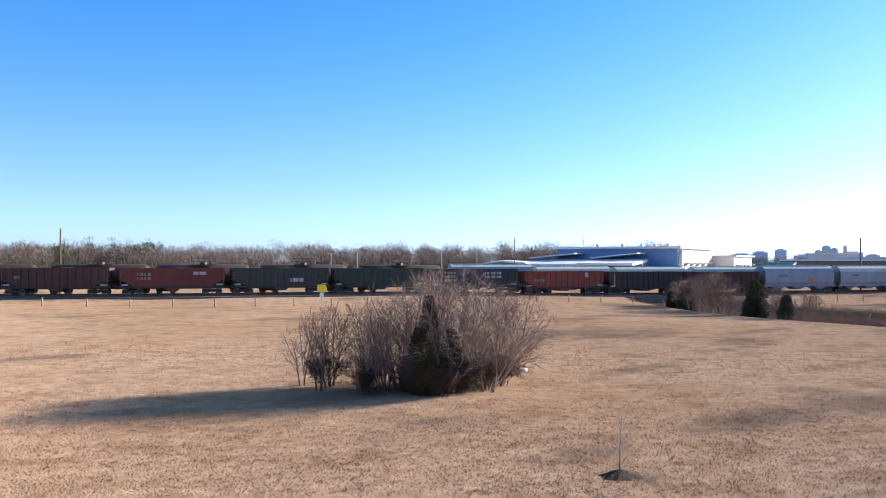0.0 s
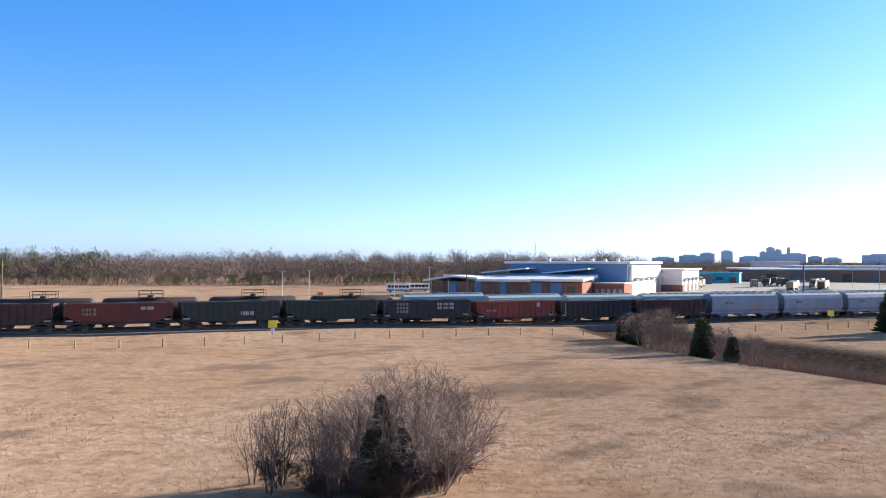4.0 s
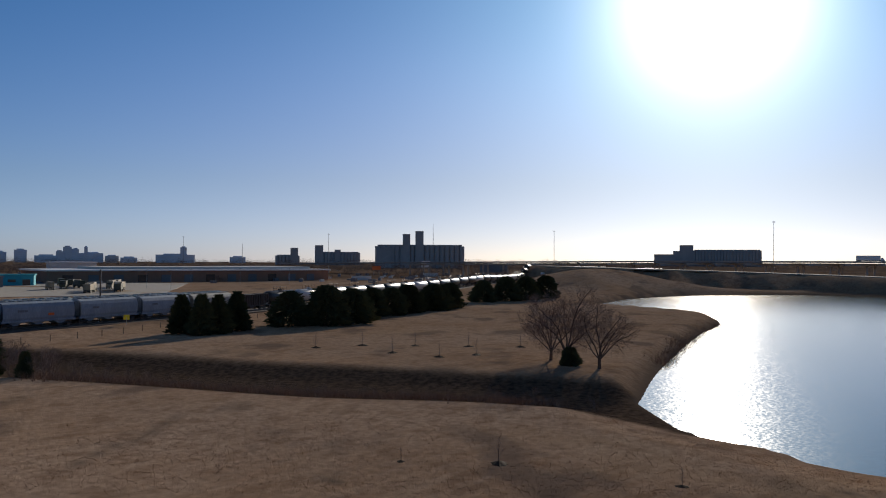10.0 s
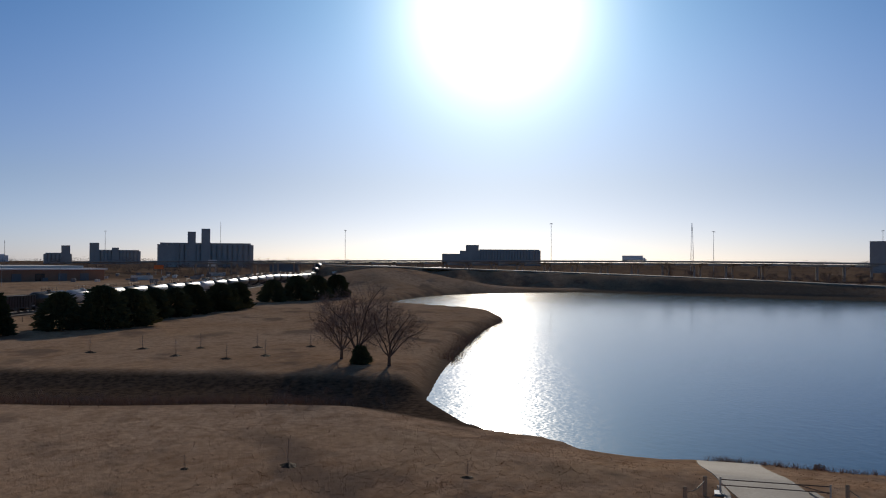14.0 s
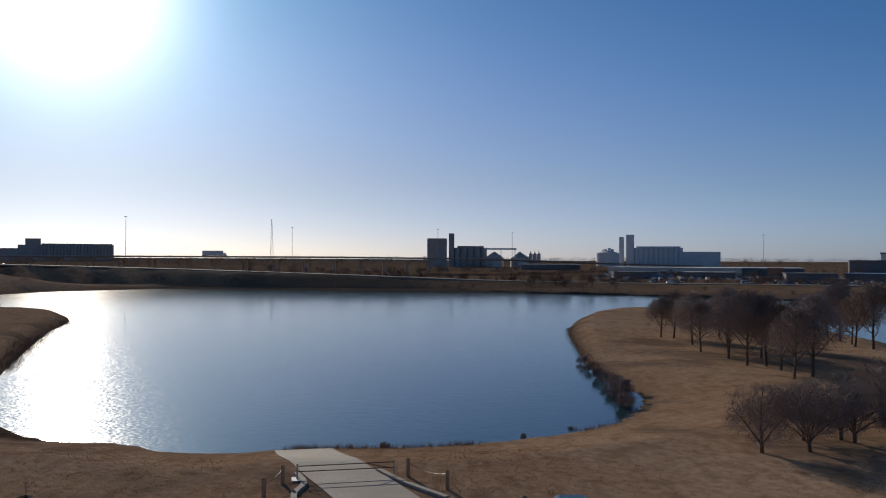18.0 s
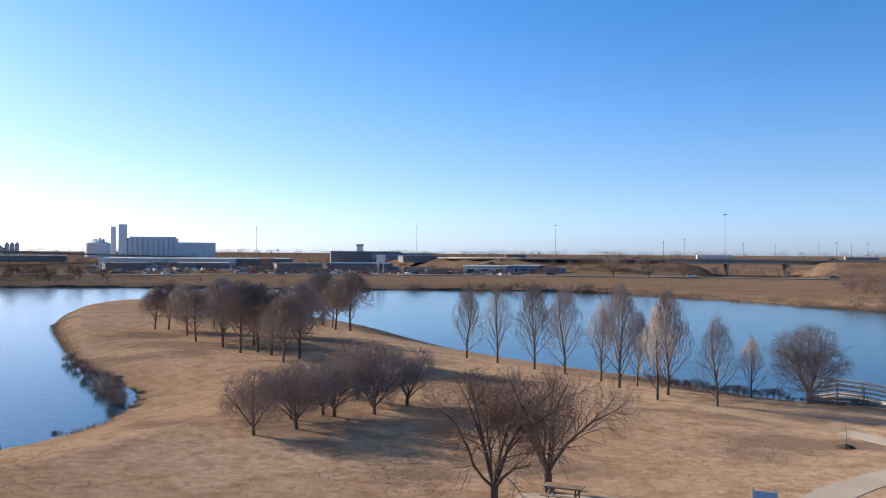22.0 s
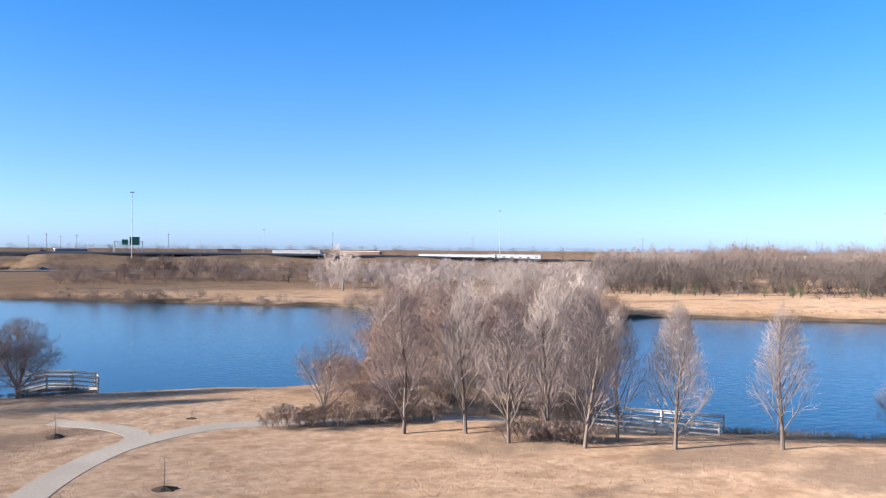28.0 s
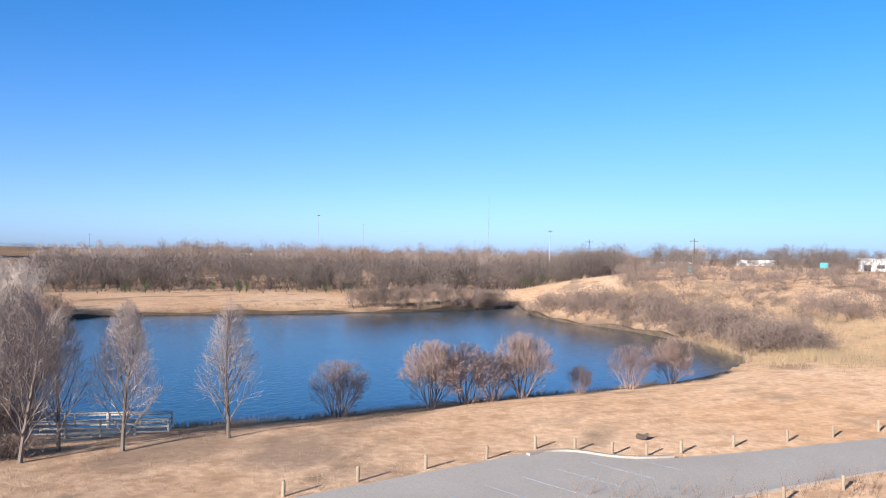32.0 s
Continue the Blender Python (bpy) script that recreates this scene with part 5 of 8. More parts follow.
ced = conifer("red_cedar", 5.4, 1.9, 5, CEDAR, "winter-browned red cedar in a thicket", layers=110, taper=0.75, spray=0.17)
put(ced, 26.3, 30.2, 0, 0.8, first=True)
ced2 = conifer("low_cedar", 2.9, 1.9, 6, CEDAR, "low dark green cedar in a thicket", layers=80, taper=0.7, spray=0.14)
put(ced2, 24.9, 28.8, 0, 0.8, first=True)
put(ced2, 26.0, 28.6, 70, 0.85)
put(ced2, 25.4, 29.8, 130, 1.25)
put(ced2, 27.0, 29.4, 200, 1.2)
# clump at the head of the ditch
cl = [bare_tree("ditch_shrub", crown_tree(4.6, 5.2, 0.2, 130 + i, 0.0085, 13, (7, 5, 5), stems=5, thick=0.013, angle=(8, 62), up=0.01, wob=0.17, spray=42, gap=0.15), BARK_DARK, TWIG_BROWN, "bare tangled shrub at the head of the ditch", "shrub", "clump at the ditch", False) for i in range(2)]
for i, (x, y, s) in enumerate([(97, 60, 1.0), (95, 56, 1.1), (98, 62, 0.9), (93.5, 52, 0.8), (90, 44.5, 0.75), (88.5, 41, 0.7), (90.5, 41.5, 0.8), (96.5, 56.5, 1.1), (94.5, 54, 1.1), (99, 60, 1.0), (87, 37, .55), (91.5, 46, .8)]):
    put(cl[i % 2], x, y, i * 71.0, s, first=i < 2)
cc = conifer("ditch_cedar", 4.6, 2.8, 8, NEEDLE, "dark green cedar in the clump at the ditch", group="cedars at the ditch", layers=30)
put(cc, 92.0, 48.6, 0, 1.0, first=True)
put(cc, 99.6, 64.2, 50, 0.75)
put(cc, 98.3, 61.5, 90, 0.8)
put(cc, 88.0, 43.0, 90, 0.6)
# pines between the ditch and the railway
cons = [conifer("cedar_tree", 6.6, 5.4, 11, NEEDLE, "dense dark green cedar on mown grass", group="evergreens by the railway", layers=46, taper=0.72),
        conifer("pine_tree", 6.2, 8.8, 12, NEEDLE, "broad dark green pine on mown grass", group="evergreens by the railway", layers=52, taper=0.45)]
for i, (x, y, k, s) in enumerate([(137.9, 42.1, 0, 0.95), (154.3, 27.6, 1, 1.02), (135.6, 38.2, 0, 1.02), (137.4, 36.0, 0, 1.0), (143.9, 34.6, 0, 1.05), (156.7, 21.2, 1, 1.15), (163.2, 17.1, 1, 1.05), (180.2, 14.8, 1, 0.95),
                                  (193, 7.6, 1, 1.0), (202.5, 2.1, 1, 1.0), (212.5, -1.8, 1, 1.0), (186, 11, 1, 0.95), (207.5, 0.5, 1, 0.95), (248.1, -11.9, 1, 1.0), (254.7, -19.3, 1, 1.15), (260.4, -25.7, 1, 1.15), (271, -33, 1, 1.15), (174, 17, 1, .9)]):
    put(cons[k], x, y, i * 40.0, s, first=i < 2)


# ---- eroded far banks ----
def bank_run(ring, keep):
    """The longest run of shore points that keep() accepts, in order round the ring."""
    n = len(ring)
    ok = [keep(*p) for p in ring]
    start = next((i for i in range(n) if ok[i] and not ok[i - 1]), 0)
    best, run = [], []
    for k in range(n + 1):
        i = (start + k) % n
        if ok[i] and k < n:
            run.append(ring[i])
        else:
            best, run = (run if len(run) > len(best) else best), []
    return np.array(best)


def bearing(x, y):
    return math.degrees(math.atan2(x, y)) % 360


for ring, keep in ((SHORES[0], lambda x, y: math.hypot(x, y) > 185 and 118 < bearing(x, y) < 214), (SHORES[1], lambda x, y: math.hypot(x, y) > 105 and 224 < bearing(x, y) < 266)):
    line = bank_run(ring, keep)
    if len(line) > 4:
        wob = np.array([0.25 * math.sin(i * 1.7) + 0.2 * math.sin(i * 0.61) for i in range(len(line))])
        tagged(part("bank_edge", strip(line, 0.8, heights=WATER_Z + 0.5 + wob, thick=1.2), EARTH), "dark eroded earth edge of the far bank", "bank", kind="structure")


# ---- woods ----
def crown_form(rng, wide, low, twigs, thin):
    """A bare tree of unit height seen from afar: trunk, limbs and a cloud of fine twigs in uneven lobes."""
    V, F = [], []

    def stick(a, b, ra, rb):
        d = (b - a) / (np.linalg.norm(b - a) + 1e-9)
        s = np.cross(d, (0.3, 0.9, 0.1))
        s /= np.linalg.norm(s)
        t = np.cross(d, s)
        k = len(V)
        for p, r in ((a, ra), (b, rb)):
            for w in (0, 2.094, 4.189):
                V.append(p + (s * math.cos(w) + t * math.sin(w)) * r)
        for j in range(3):
            m = (j + 1) % 3
            F.extend([(k + j, k + m, k + 3 + m), (k + j, k + 3 + m, k + 3 + j)])

    fork = np.array([rng.normal(0, 0.01), rng.normal(0, 0.01), max(low, 0.04)])
    stick(np.array([0, 0, -0.03]), fork, 0.018, 0.014)
    mid, half = (1 + low) / 2, (1 - low) / 2
    lobes = []
    for i in range(9):
        a, q, h = rng.uniform(0, 6.283), math.sqrt(rng.uniform(0.02, 0.5)), rng.uniform(-0.6, 0.6)
        c = np.array([math.cos(a) * q * wide / 2, math.sin(a) * q * wide / 2, mid + h * half * 0.95])
        lobes.append((c, rng.uniform(0.30, 0.52)))
        stick(fork, c, 0.0055, 0.002)
    n = twigs
    pick = rng.integers(0, len(lobes), n)
    C, R = np.array([l[0] for l in lobes])[pick], np.array([l[1] for l in lobes])[pick]
    u = rng.normal(0, 1, (n, 3))
    u /= np.linalg.norm(u, axis=1)[:, None]
    P = C + u * (R * rng.random(n) ** 0.45)[:, None] * np.array([wide / 2, wide / 2, half])
    P[:, 2] = np.maximum(P[:, 2], low * 0.6)
    D = P - np.array([0, 0, low * 0.7])
    D = D / (np.linalg.norm(D, axis=1)[:, None] + 1e-6) + rng.normal(0, 0.75, (n, 3)) + np.array([0, 0, 0.1])
    D /= np.linalg.norm(D, axis=1)[:, None]
    S = np.cross(D, rng.normal(0, 1, (n, 3)))
    S /= np.linalg.norm(S, axis=1)[:, None] + 1e-6
    ln = rng.uniform(0.05, 0.12, n)[:, None]
    T = np.stack([P - S * thin / 2, P + S * thin / 2, P + D * ln], 1).reshape(-1, 3)
    k = len(V)
    return np.vstack([np.array(V), T]), np.vstack([np.array(F), np.arange(3 * n).reshape(-1, 3) + k])


def woods(name, spots, heights, material, label, twig=0.035, seed=1, protos=6, twigs=520, wide=0.95, low=0.05):
    """Many bare trees too far off to count, as one mesh."""
    rng = np.random.default_rng(seed)
    mean = (heights[0] + heights[1]) / 2
    forms = [crown_form(rng, wide * rng.uniform(0.8, 1.2), low, twigs, min(twig * 2.6 / mean, 0.016)) for i in range(protos)]
    V, F, n = [], [], 0
    for x, y in spots:
        v, f = forms[rng.integers(0, protos)]
        h, a, w = rng.uniform(*heights), rng.uniform(0, 6.28), rng.uniform(0.85, 1.2)
        c, s = math.cos(a) * h * w, math.sin(a) * h * w
        V.append(np.stack([v[:, 0] * c - v[:, 1] * s + x, v[:, 0] * s + v[:, 1] * c + y, v[:, 2] * h + ground_z(x, y)], 1))
        F.append(f + n)
        n += len(v)
    V, F = np.vstack(V), np.vstack(F)
    me = bpy.data.meshes.new(name)
    me.vertices.add(len(V))
    me.vertices.foreach_set("co", V.ravel())
    me.loops.add(F.size)
    me.polygons.add(len(F))
    me.loops.foreach_set("vertex_index", F.ravel())
    me.polygons.foreach_set("loop_start", np.arange(0, F.size, 3))
    me.update()
    me.materials.append(material)
    return tagged(new(name, me), label, "woods", kind="stuff")


def belt(az0, az1, d0, d1, count, seed):
    rng = random.Random(seed)
    out = []
    for i in range(count):
        a, d = radians(rng.uniform(az0, az1)), math.sqrt(rng.uniform(d0 * d0, d1 * d1))
        out.append((d * math.sin(a), d * math.cos(a)))
    return out


def along(line, width, count, seed):
    rng = random.Random(seed)
    out = []
    for i in range(count):
        t = rng.random() * (len(line) - 1)
        k = int(t)
        p = np.array(line[k]) * (1 - t + k) + np.array(line[k + 1]) * (t - k)
        out.append((p[0] + rng.uniform(-width, width), p[1] + rng.uniform(-width, width)))
    return out


def dry(spots):
    return [p for p in spots if ground_z(*p) > WATER_Z + 0.25]


woods("woodland", belt(8, 58, 372, 440, 420, 1), (9, 14.5), TWIG_FAR, "bare brown deciduous woodland beyond the railway", seed=1, twig=0.04, twigs=520)
woods("woodland", belt(8, 58, 440, 560, 240, 41), (13, 18.5), TWIG_FAR, "taller bare grey woodland behind", twig=0.05, seed=41)
woods("woodland_evergreens", belt(8, 60, 360, 376, 190, 6), (3, 6.5), NEEDLE, "dark evergreen undergrowth at the wood's edge", seed=6, twig=0.10, twigs=500, low=0.02, wide=1.1)
woods("scrub", belt(8, 60, 352, 372, 170, 63), (2, 4.5), TWIG_BROWN, "brown brush along the foot of the wood", seed=63, twig=0.03, twigs=300, wide=1.3, low=0.02)
woods("woodland_evergreens", belt(15, 24, 400, 430, 14, 61), (12, 16.5), NEEDLE, "dark evergreen crowns standing in the wood", seed=61, twig=0.14, twigs=700, wide=0.7)
woods("woodland_evergreens", belt(226, 258, 228, 236, 16, 62), (2.5, 4.5), NEEDLE, "scattered dark cedars before the woods", seed=62, twig=0.05, twigs=500, low=0.02, wide=0.7)
woods("woodland", belt(225, 262, 235, 330, 340, 2), (7, 12), TWIG_FAR, "bare brown scrubby woods beyond the lake", seed=2)
woods("woodland", belt(256, 286, 330, 520, 230, 67), (7, 12), TWIG_FAR, "bare brown woods behind the grassy rise", seed=67)
woods("woodland", belt(50, 73, 720, 1000, 240, 68), (7, 12), TWIG_FAR, "dark bare woods before the skyline", seed=68, twig=0.09, twigs=260, wide=1.3)
woods("woodland", belt(73, 106, 1000, 1300, 240, 69), (6, 11), TWIG_FAR, "dark bare woods before the grain elevators", seed=69, twig=0.1, twigs=220, wide=1.5)
woods("woodland", belt(231, 263, 430, 620, 230, 70), (14, 19), TWIG_BROWN, "tall bare brown woods beyond the lake", seed=70, twig=0.06, twigs=420, wide=1.1)
woods("woodland", belt(225, 268, 420, 800, 170, 7), (9, 14), TWIG_PALE, "bare grey woods beyond the fields", seed=7, twig=0.09)
woods("woodland", belt(206, 227, 230, 345, 190, 3), (5, 10), TWIG_PALE, "bare pale trees in front of the highway", seed=3)
slopes = [bare_tree("slope_tree", crown_tree(10.5, 12.0, 1.4, 260 + i, 0.03, 8, (8, 6, 5), thick=0.024, angle=(10, 66), up=0.02, wob=0.15, mid=0.5, spray=42), BARK_DARK, TWIG_HEDGE, "dark bare spreading tree on the slope below the highway", "tree", "trees below the highway") for i in range(2)]
for i, (az, d, s_) in enumerate([(194.9, 325, 1.0), (195.9, 330, 0.75), (198.3, 335, 0.9), (199.9, 322, 0.85), (201.0, 335, 0.75), (202.6, 325, 0.7), (204.0, 330, 0.8), (205.6, 320, 0.85), (207.0, 332, 0.9), (192.4, 330, 0.6)]):
    x, y = d * math.sin(radians(az)), d * math.cos(radians(az))
    put(slopes[i % 2], x, y, i * 73.0, s_, first=i < 2)
woods("scrub", belt(190, 212, 285, 345, 190, 64), (2.5, 5.5), TWIG_BROWN, "brown bare thicket below the highway", seed=64, twig=0.03, wide=1.2, low=0.02)
woods("scrub", belt(225, 262, 228, 300, 240, 65), (2, 4.5), TWIG_DARK, "dark brown undergrowth of the woods beyond the lake", seed=65, twig=0.03, twigs=300, wide=1.3, low=0.02)
cotts = [bare_tree("cottonwood_tree", crown_tree(10.5, 9.0, 1.6, 160 + i, 0.014, 7, (9, 7, 6), thick=0.024, angle=(8, 46), up=0.02, wob=0.15, mid=0.55, spray=42, arch=0.08), PALE_BARK, TWIG_WHITE, "pale bare cottonwood on the neck between the lakes", "tree", "cottonwoods on the neck") for i in range(3)]
for i, (az, d, s_) in enumerate([(210.6, 104, 0.95), (213.2, 150, 0.9), (215.2, 128, 1.0), (217.0, 104, 0.9), (218.7, 132, 1.05), (221.4, 112, 1.0), (223.2, 128, 0.95), (224.4, 150, 1.0), (212.4, 175, 0.9), (207.9, 240, 1.4), (212.0, 250, 1.1), (220.0, 165, 0.9)]):
    x, y = d * math.sin(radians(az)), d * math.cos(radians(az))
    put(cotts[i % 3], x, y, i * 67.0, s_, first=i < 3)
woods("scrub", dry(belt(209.5, 227, 66, 170, 190, 5)), (3.5, 7.5), TWIG_RED, "reddish bare scrub on the neck between the lakes", seed=5, twig=0.009, twigs=1300, wide=0.95)
woods("scrub", dry(belt(209.5, 228, 58, 120, 190, 55)), (1.8, 4.2), TWIG_HEDGE, "brown bare undergrowth on the neck between the lakes", seed=55, twig=0.008, twigs=1100, low=0.02, wide=1.1)
woods("scrub", dry(belt(207, 213, 60, 84, 60, 56)), (1.2, 3.2), TWIG_RED, "reddish brush at the water's edge of the neck", seed=56, twig=0.008, twigs=1000, low=0.02, wide=1.2)
woods("scrub", dry(along([(-170, -84), (-158, -93), (-148, -102), (-136, -114)], 1.5, 70, 57)), (0.4, 1.0), TWIG_HEDGE, "low dead weeds along the far bank", seed=57, twig=0.02, twigs=260, low=0.02, wide=1.5)
woods("scrub", along([(-184, -42), (-160, -17), (-136, -1), (-118, 6)], 5, 210, 8), (2.5, 5), TWIG_BROWN, "bare brown willow scrub along the far bank", seed=8, twig=0.03, wide=1.35, low=0.02, twigs=500)
woods("scrub", belt(262, 284, 150, 250, 190, 9), (2.5, 5.5), TWIG_BROWN, "brown bare scrub on the grassy rise", seed=9, twig=0.03, wide=1.35, low=0.02, twigs=500)
woods("scrub", along([(-180, -72), (-174, -78), (-170, -82)], 4, 12, 10), (2, 4), TWIG_BROWN, "low brown scrub on the far bank", seed=10, twig=0.03, wide=1.35, low=0.02, twigs=500)
woods("scrub", along([(-168, -79), (-180, -71), (-192, -62), (-200, -58)], 2.5, 60, 66), (3, 5.5), TWIG_BROWN, "bare willow brush along the far bank", seed=66, twig=0.03, wide=1.2, low=0.02)
woods("scrub", along([(-42, -226), (-60, -205), (-80, -180), (-110, -140), (-128, -122)], 4, 80, 11), (1.8, 4.5), TWIG_BROWN, "bare brown scrub along the far shore", seed=11, twig=0.03, wide=1.35, low=0.02, twigs=500)
woods("scrub", along([(20, -282), (45, -289), (63, -287), (88, -278)], 2.5, 60, 12), (2.0, 4.4), TWIG_BROWN, "bare brown scrub along the far shore", seed=12, twig=0.03, wide=1.35, low=0.02, twigs=500)
woods("scrub", along([(-33, -56), (-42, -50), (-45, -46)], 3, 26, 13), (2, 3.6), TWIG_BROWN, "brown undergrowth behind the footpath", seed=13, twig=0.012, twigs=800, low=0.02)
woods("scrub", along([(210, -285), (300, -252), (360, -200)], 14, 60, 14), (3, 6), TWIG_DARK, "dark bare scrub under the slip road", seed=14, twig=0.06)
woods("scrub", along([(87, 36), (83, 24), (79, 10), (76, -2), (72, -14)], 2.5, 60, 16), (0.8, 2.0), TWIG_BROWN, "reddish dry brush along the ditch bottom", seed=16, twig=0.012, twigs=300, low=0.02)
woods("scrub", belt(60, 104, 480, 950, 220, 31), (3, 8), TWIG_FAR, "dark scattered scrub among the works", twig=0.12, seed=31, wide=1.3)
woods("scrub", belt(120, 172, 440, 820, 420, 32), (2.5, 6), TWIG_FAR, "dark scattered scrub beyond the slip road", twig=0.12, seed=32, wide=1.3)
woods("scrub", along([(115, -284), (191, -266), (254, -238), (300, -224), (345, -180)], 6, 60, 33), (1.2, 3), TWIG_BROWN, "low brown brush on the far shore", seed=33, twig=0.03, wide=1.35, low=0.02, twigs=500)
woods("scrub", along([(70, -470), (20, -460), (-20, -456), (-60, -452)], 8, 60, 34), (3, 7), TWIG_BROWN, "bare brown scrub on the highway bank", seed=34, twig=0.03, wide=1.35, low=0.02, twigs=500)
woods("scrub", along([(-60, -440), (-120, -435), (-180, -425), (-240, -412)], 7, 70, 35), (2, 4.5), TWIG_BROWN, "low brush on the highway bank", seed=35, twig=0.03, wide=1.35, low=0.02, twigs=500)
woods("scrub", along([(340, -205), (250, -300), (200, -395), (120, -425), (60, -440)], 8, 190, 36), (2, 4.5), TWIG_FAR, "dark brush behind the slip road", seed=36, twig=0.06, wide=1.2)
woods("scrub", along([(2, -266), (-20, -246), (-34, -230), (-46, -218), (-56, -204)], 2.2, 190, 37), (1.0, 2.6), TWIG_BROWN, "low dry brush along the far bank", seed=37, twig=0.03, wide=1.35, low=0.02, twigs=500)
woods("scrub", dry(along([(-50, -80), (-56, -98), (-62, -120), (-70, -150)], 4, 50, 38)), (2, 4.5), TWIG_RED, "reddish brush along the neck shore", seed=38, twig=0.010, twigs=900, low=0.02, wide=1.0)
# lone oaks below the highway
lone = [bare_tree("oak_tree", crown_tree(9.0, 9.5, 1.6, 150 + i, 0.03, 7, (8, 6, 5), thick=0.034, angle=(15, 62), up=0.03, wob=0.16, mid=0.5, spray=40), BARK_DARK, TWIG_BROWN, "bare dark spreading oak below the highway", "tree", "oaks below the highway") for i in range(2)]
for i, (x, y, s_) in enumerate([(-88.9, -299.4, 1.1), (-104.9, -293.1, 0.95), (-102.7, -306.6, 0.8), (-117.9, -287.9, 0.8), (-79.1, -315.8, 0.6), (-122, -270, 0.9), (-66, -330, 0.5), (12, -420, 1.1), (30, -440, 1.3), (62, -446, 0.9), (-4, -436, 0.8), (-96, -318, 0.7)]):
    put(lone[i % 2], x, y, i * 77.0, s_, first=i < 2)
for k, (a0, a1) in enumerate(((58, 110), (110, 165), (165, 225), (225, 290))):
    woods("far_woods", belt(a0, a1, 850, 1500, 300, 20 + k), (5, 10), TWIG_FAR, "dark line of far bare woods on the horizon", seed=20 + k, protos=4, twig=0.22, twigs=150, wide=1.9, low=0.03)
    woods("far_woods", belt(a0, a1, 1700, 2900, 520, 120 + k), (13, 21), TWIG_FAR, "hazy line of tall bare woods along the horizon", seed=120 + k, protos=4, twig=0.42, twigs=110, wide=1.7, low=0.03)

# ---- buildings across the railway ----
def at_az(az, d):
    return d * math.sin(radians(az)), d * math.cos(radians(az))


b = thing("depot_building", 220.7, 141, ground_z(220, 141) - 0.3, 18.7)
tagged(b, "low modern depot with white roofs, blue-grey and brick walls", "building")
part("main_hall", boxes([(0, 0, 0, 44, 38, 9.9)]), BLUE_WALL, b)
part("hall_roof", boxes([(-1.2, -1.2, 9.9, 45.2, 39.5, 10.6)], 0.1), OFFWHITE, b)
part("lower_wall", boxes([(-7.5, 8.2, 0, -0.02, 43, 6.85)]), BLUE_WALL, b)
part("white_bay", boxes([(1.5, -1.0, 0, 43, -0.01, 9.4)]), WHITE, b)
for i in range(5):
    d = part("roller_door", boxes([(4 + i * 8, -1.12, 0, 8.4 + i * 8, -0.95, 5.0)]), STEEL, b)
    part("canopy", boxes([(3.6 + i * 8, -2.6, 5.3, 8.8 + i * 8, -1.0, 5.6)]), FARGREY, d)
for y in (3, 7, 11, 17, 25):
    part("roof_vent", boxes([(2, y, 10.6, 3.0, y + 1.0, 11.5)], 0.1), WHITE, b)
part("annex", boxes([(44.2, -8, 0, 78, 12, 7.6)]), WHITE, b)
part("annex_base", boxes([(44.1, -8.15, 0, 78.1, 12.1, 2.6)]), BRICK, b)
part("annex_roof", boxes([(43.5, -9, 7.6, 79, 13, 8.1)], 0.05), OFFWHITE, b)
for i in range(4):
    d = part("roller_door", boxes([(47 + i * 8, -8.3, 0, 51 + i * 8, -8.1, 4.4)]), STEEL, b)
    part("canopy", boxes([(46.6 + i * 8, -9.8, 4.6, 51.4 + i * 8, -8.0, 4.9)]), FARGREY, d)
part("front_wing", boxes([(-20, 8, 0, -8.0, 26, 4.6)]), BRICK, b)
part("glazed_front", boxes([(-19.5, 26, 0, -9, 57, 4.5)]), DARKGLASS, b)
for i in range(7):
    part("front_panel", boxes([(-19.75, 27 + i * 4.1, 0, -19.4, 29.2 + i * 4.1, 4.5)]), BLUE_WALL if i % 2 else BRICK, b)
for i in range(4):
    part("wing_window", boxes([(-20.12, 10 + i * 4.0, 1.2, -19.98, 12.4 + i * 4.0, 3.6)], 0.02), DARKGLASS, b)
for y0, y1, x0, x1, z0, z1 in ((7, 23.5, -22.0, -7.6, 4.9, 5.9), (22.5, 40, -22.6, -7.6, 4.7, 5.8)):
    bm = bmesh.new()
    prism(bm, [(x0, z0), (x0, z0 + 0.7), (x1, z1 + 0.7), (x1, z1)], y0, y1)
    part("wing_roof", bm, OFFWHITE, b)
# the end roof has a ridge across the front
bm = bmesh.new()
lo = [bm.verts.new((-23.0 + q * 13.5, y, z)) for q in (0, 1) for y, z in ((39, 5.3), (47.5, 5.9), (57.5, 4.5))]
hi = [bm.verts.new(v.co + Vector((0, 0, 0.5))) for v in lo]
for k in (0, 1):
    bm.faces.new((lo[k], lo[k + 3], lo[k + 4], lo[k + 1]))
    bm.faces.new((hi[k], hi[k + 1], hi[k + 4], hi[k + 3]))
    bm.faces.new((lo[k], lo[k + 1], hi[k + 1], hi[k]))
    bm.faces.new((lo[k + 3], hi[k + 3], hi[k + 4], lo[k + 4]))
bm.faces.new((lo[0], hi[0], hi[3], lo[3]))
bm.faces.new((lo[2], lo[5], hi[5], hi[2]))
bmesh.ops.recalc_face_normals(bm, faces=bm.faces)
part("ridged_roof", bm, OFFWHITE, b)
for y in (14, 20):
    part("wing_panel", boxes([(-20.25, y, 0, -19.95, y + 3.4, 4.5)]), BLUE_WALL, b)
part("clerestory", boxes([(-9.6, 8, 4.4, -8.1, 57, 6.3)]), WHITE, b)
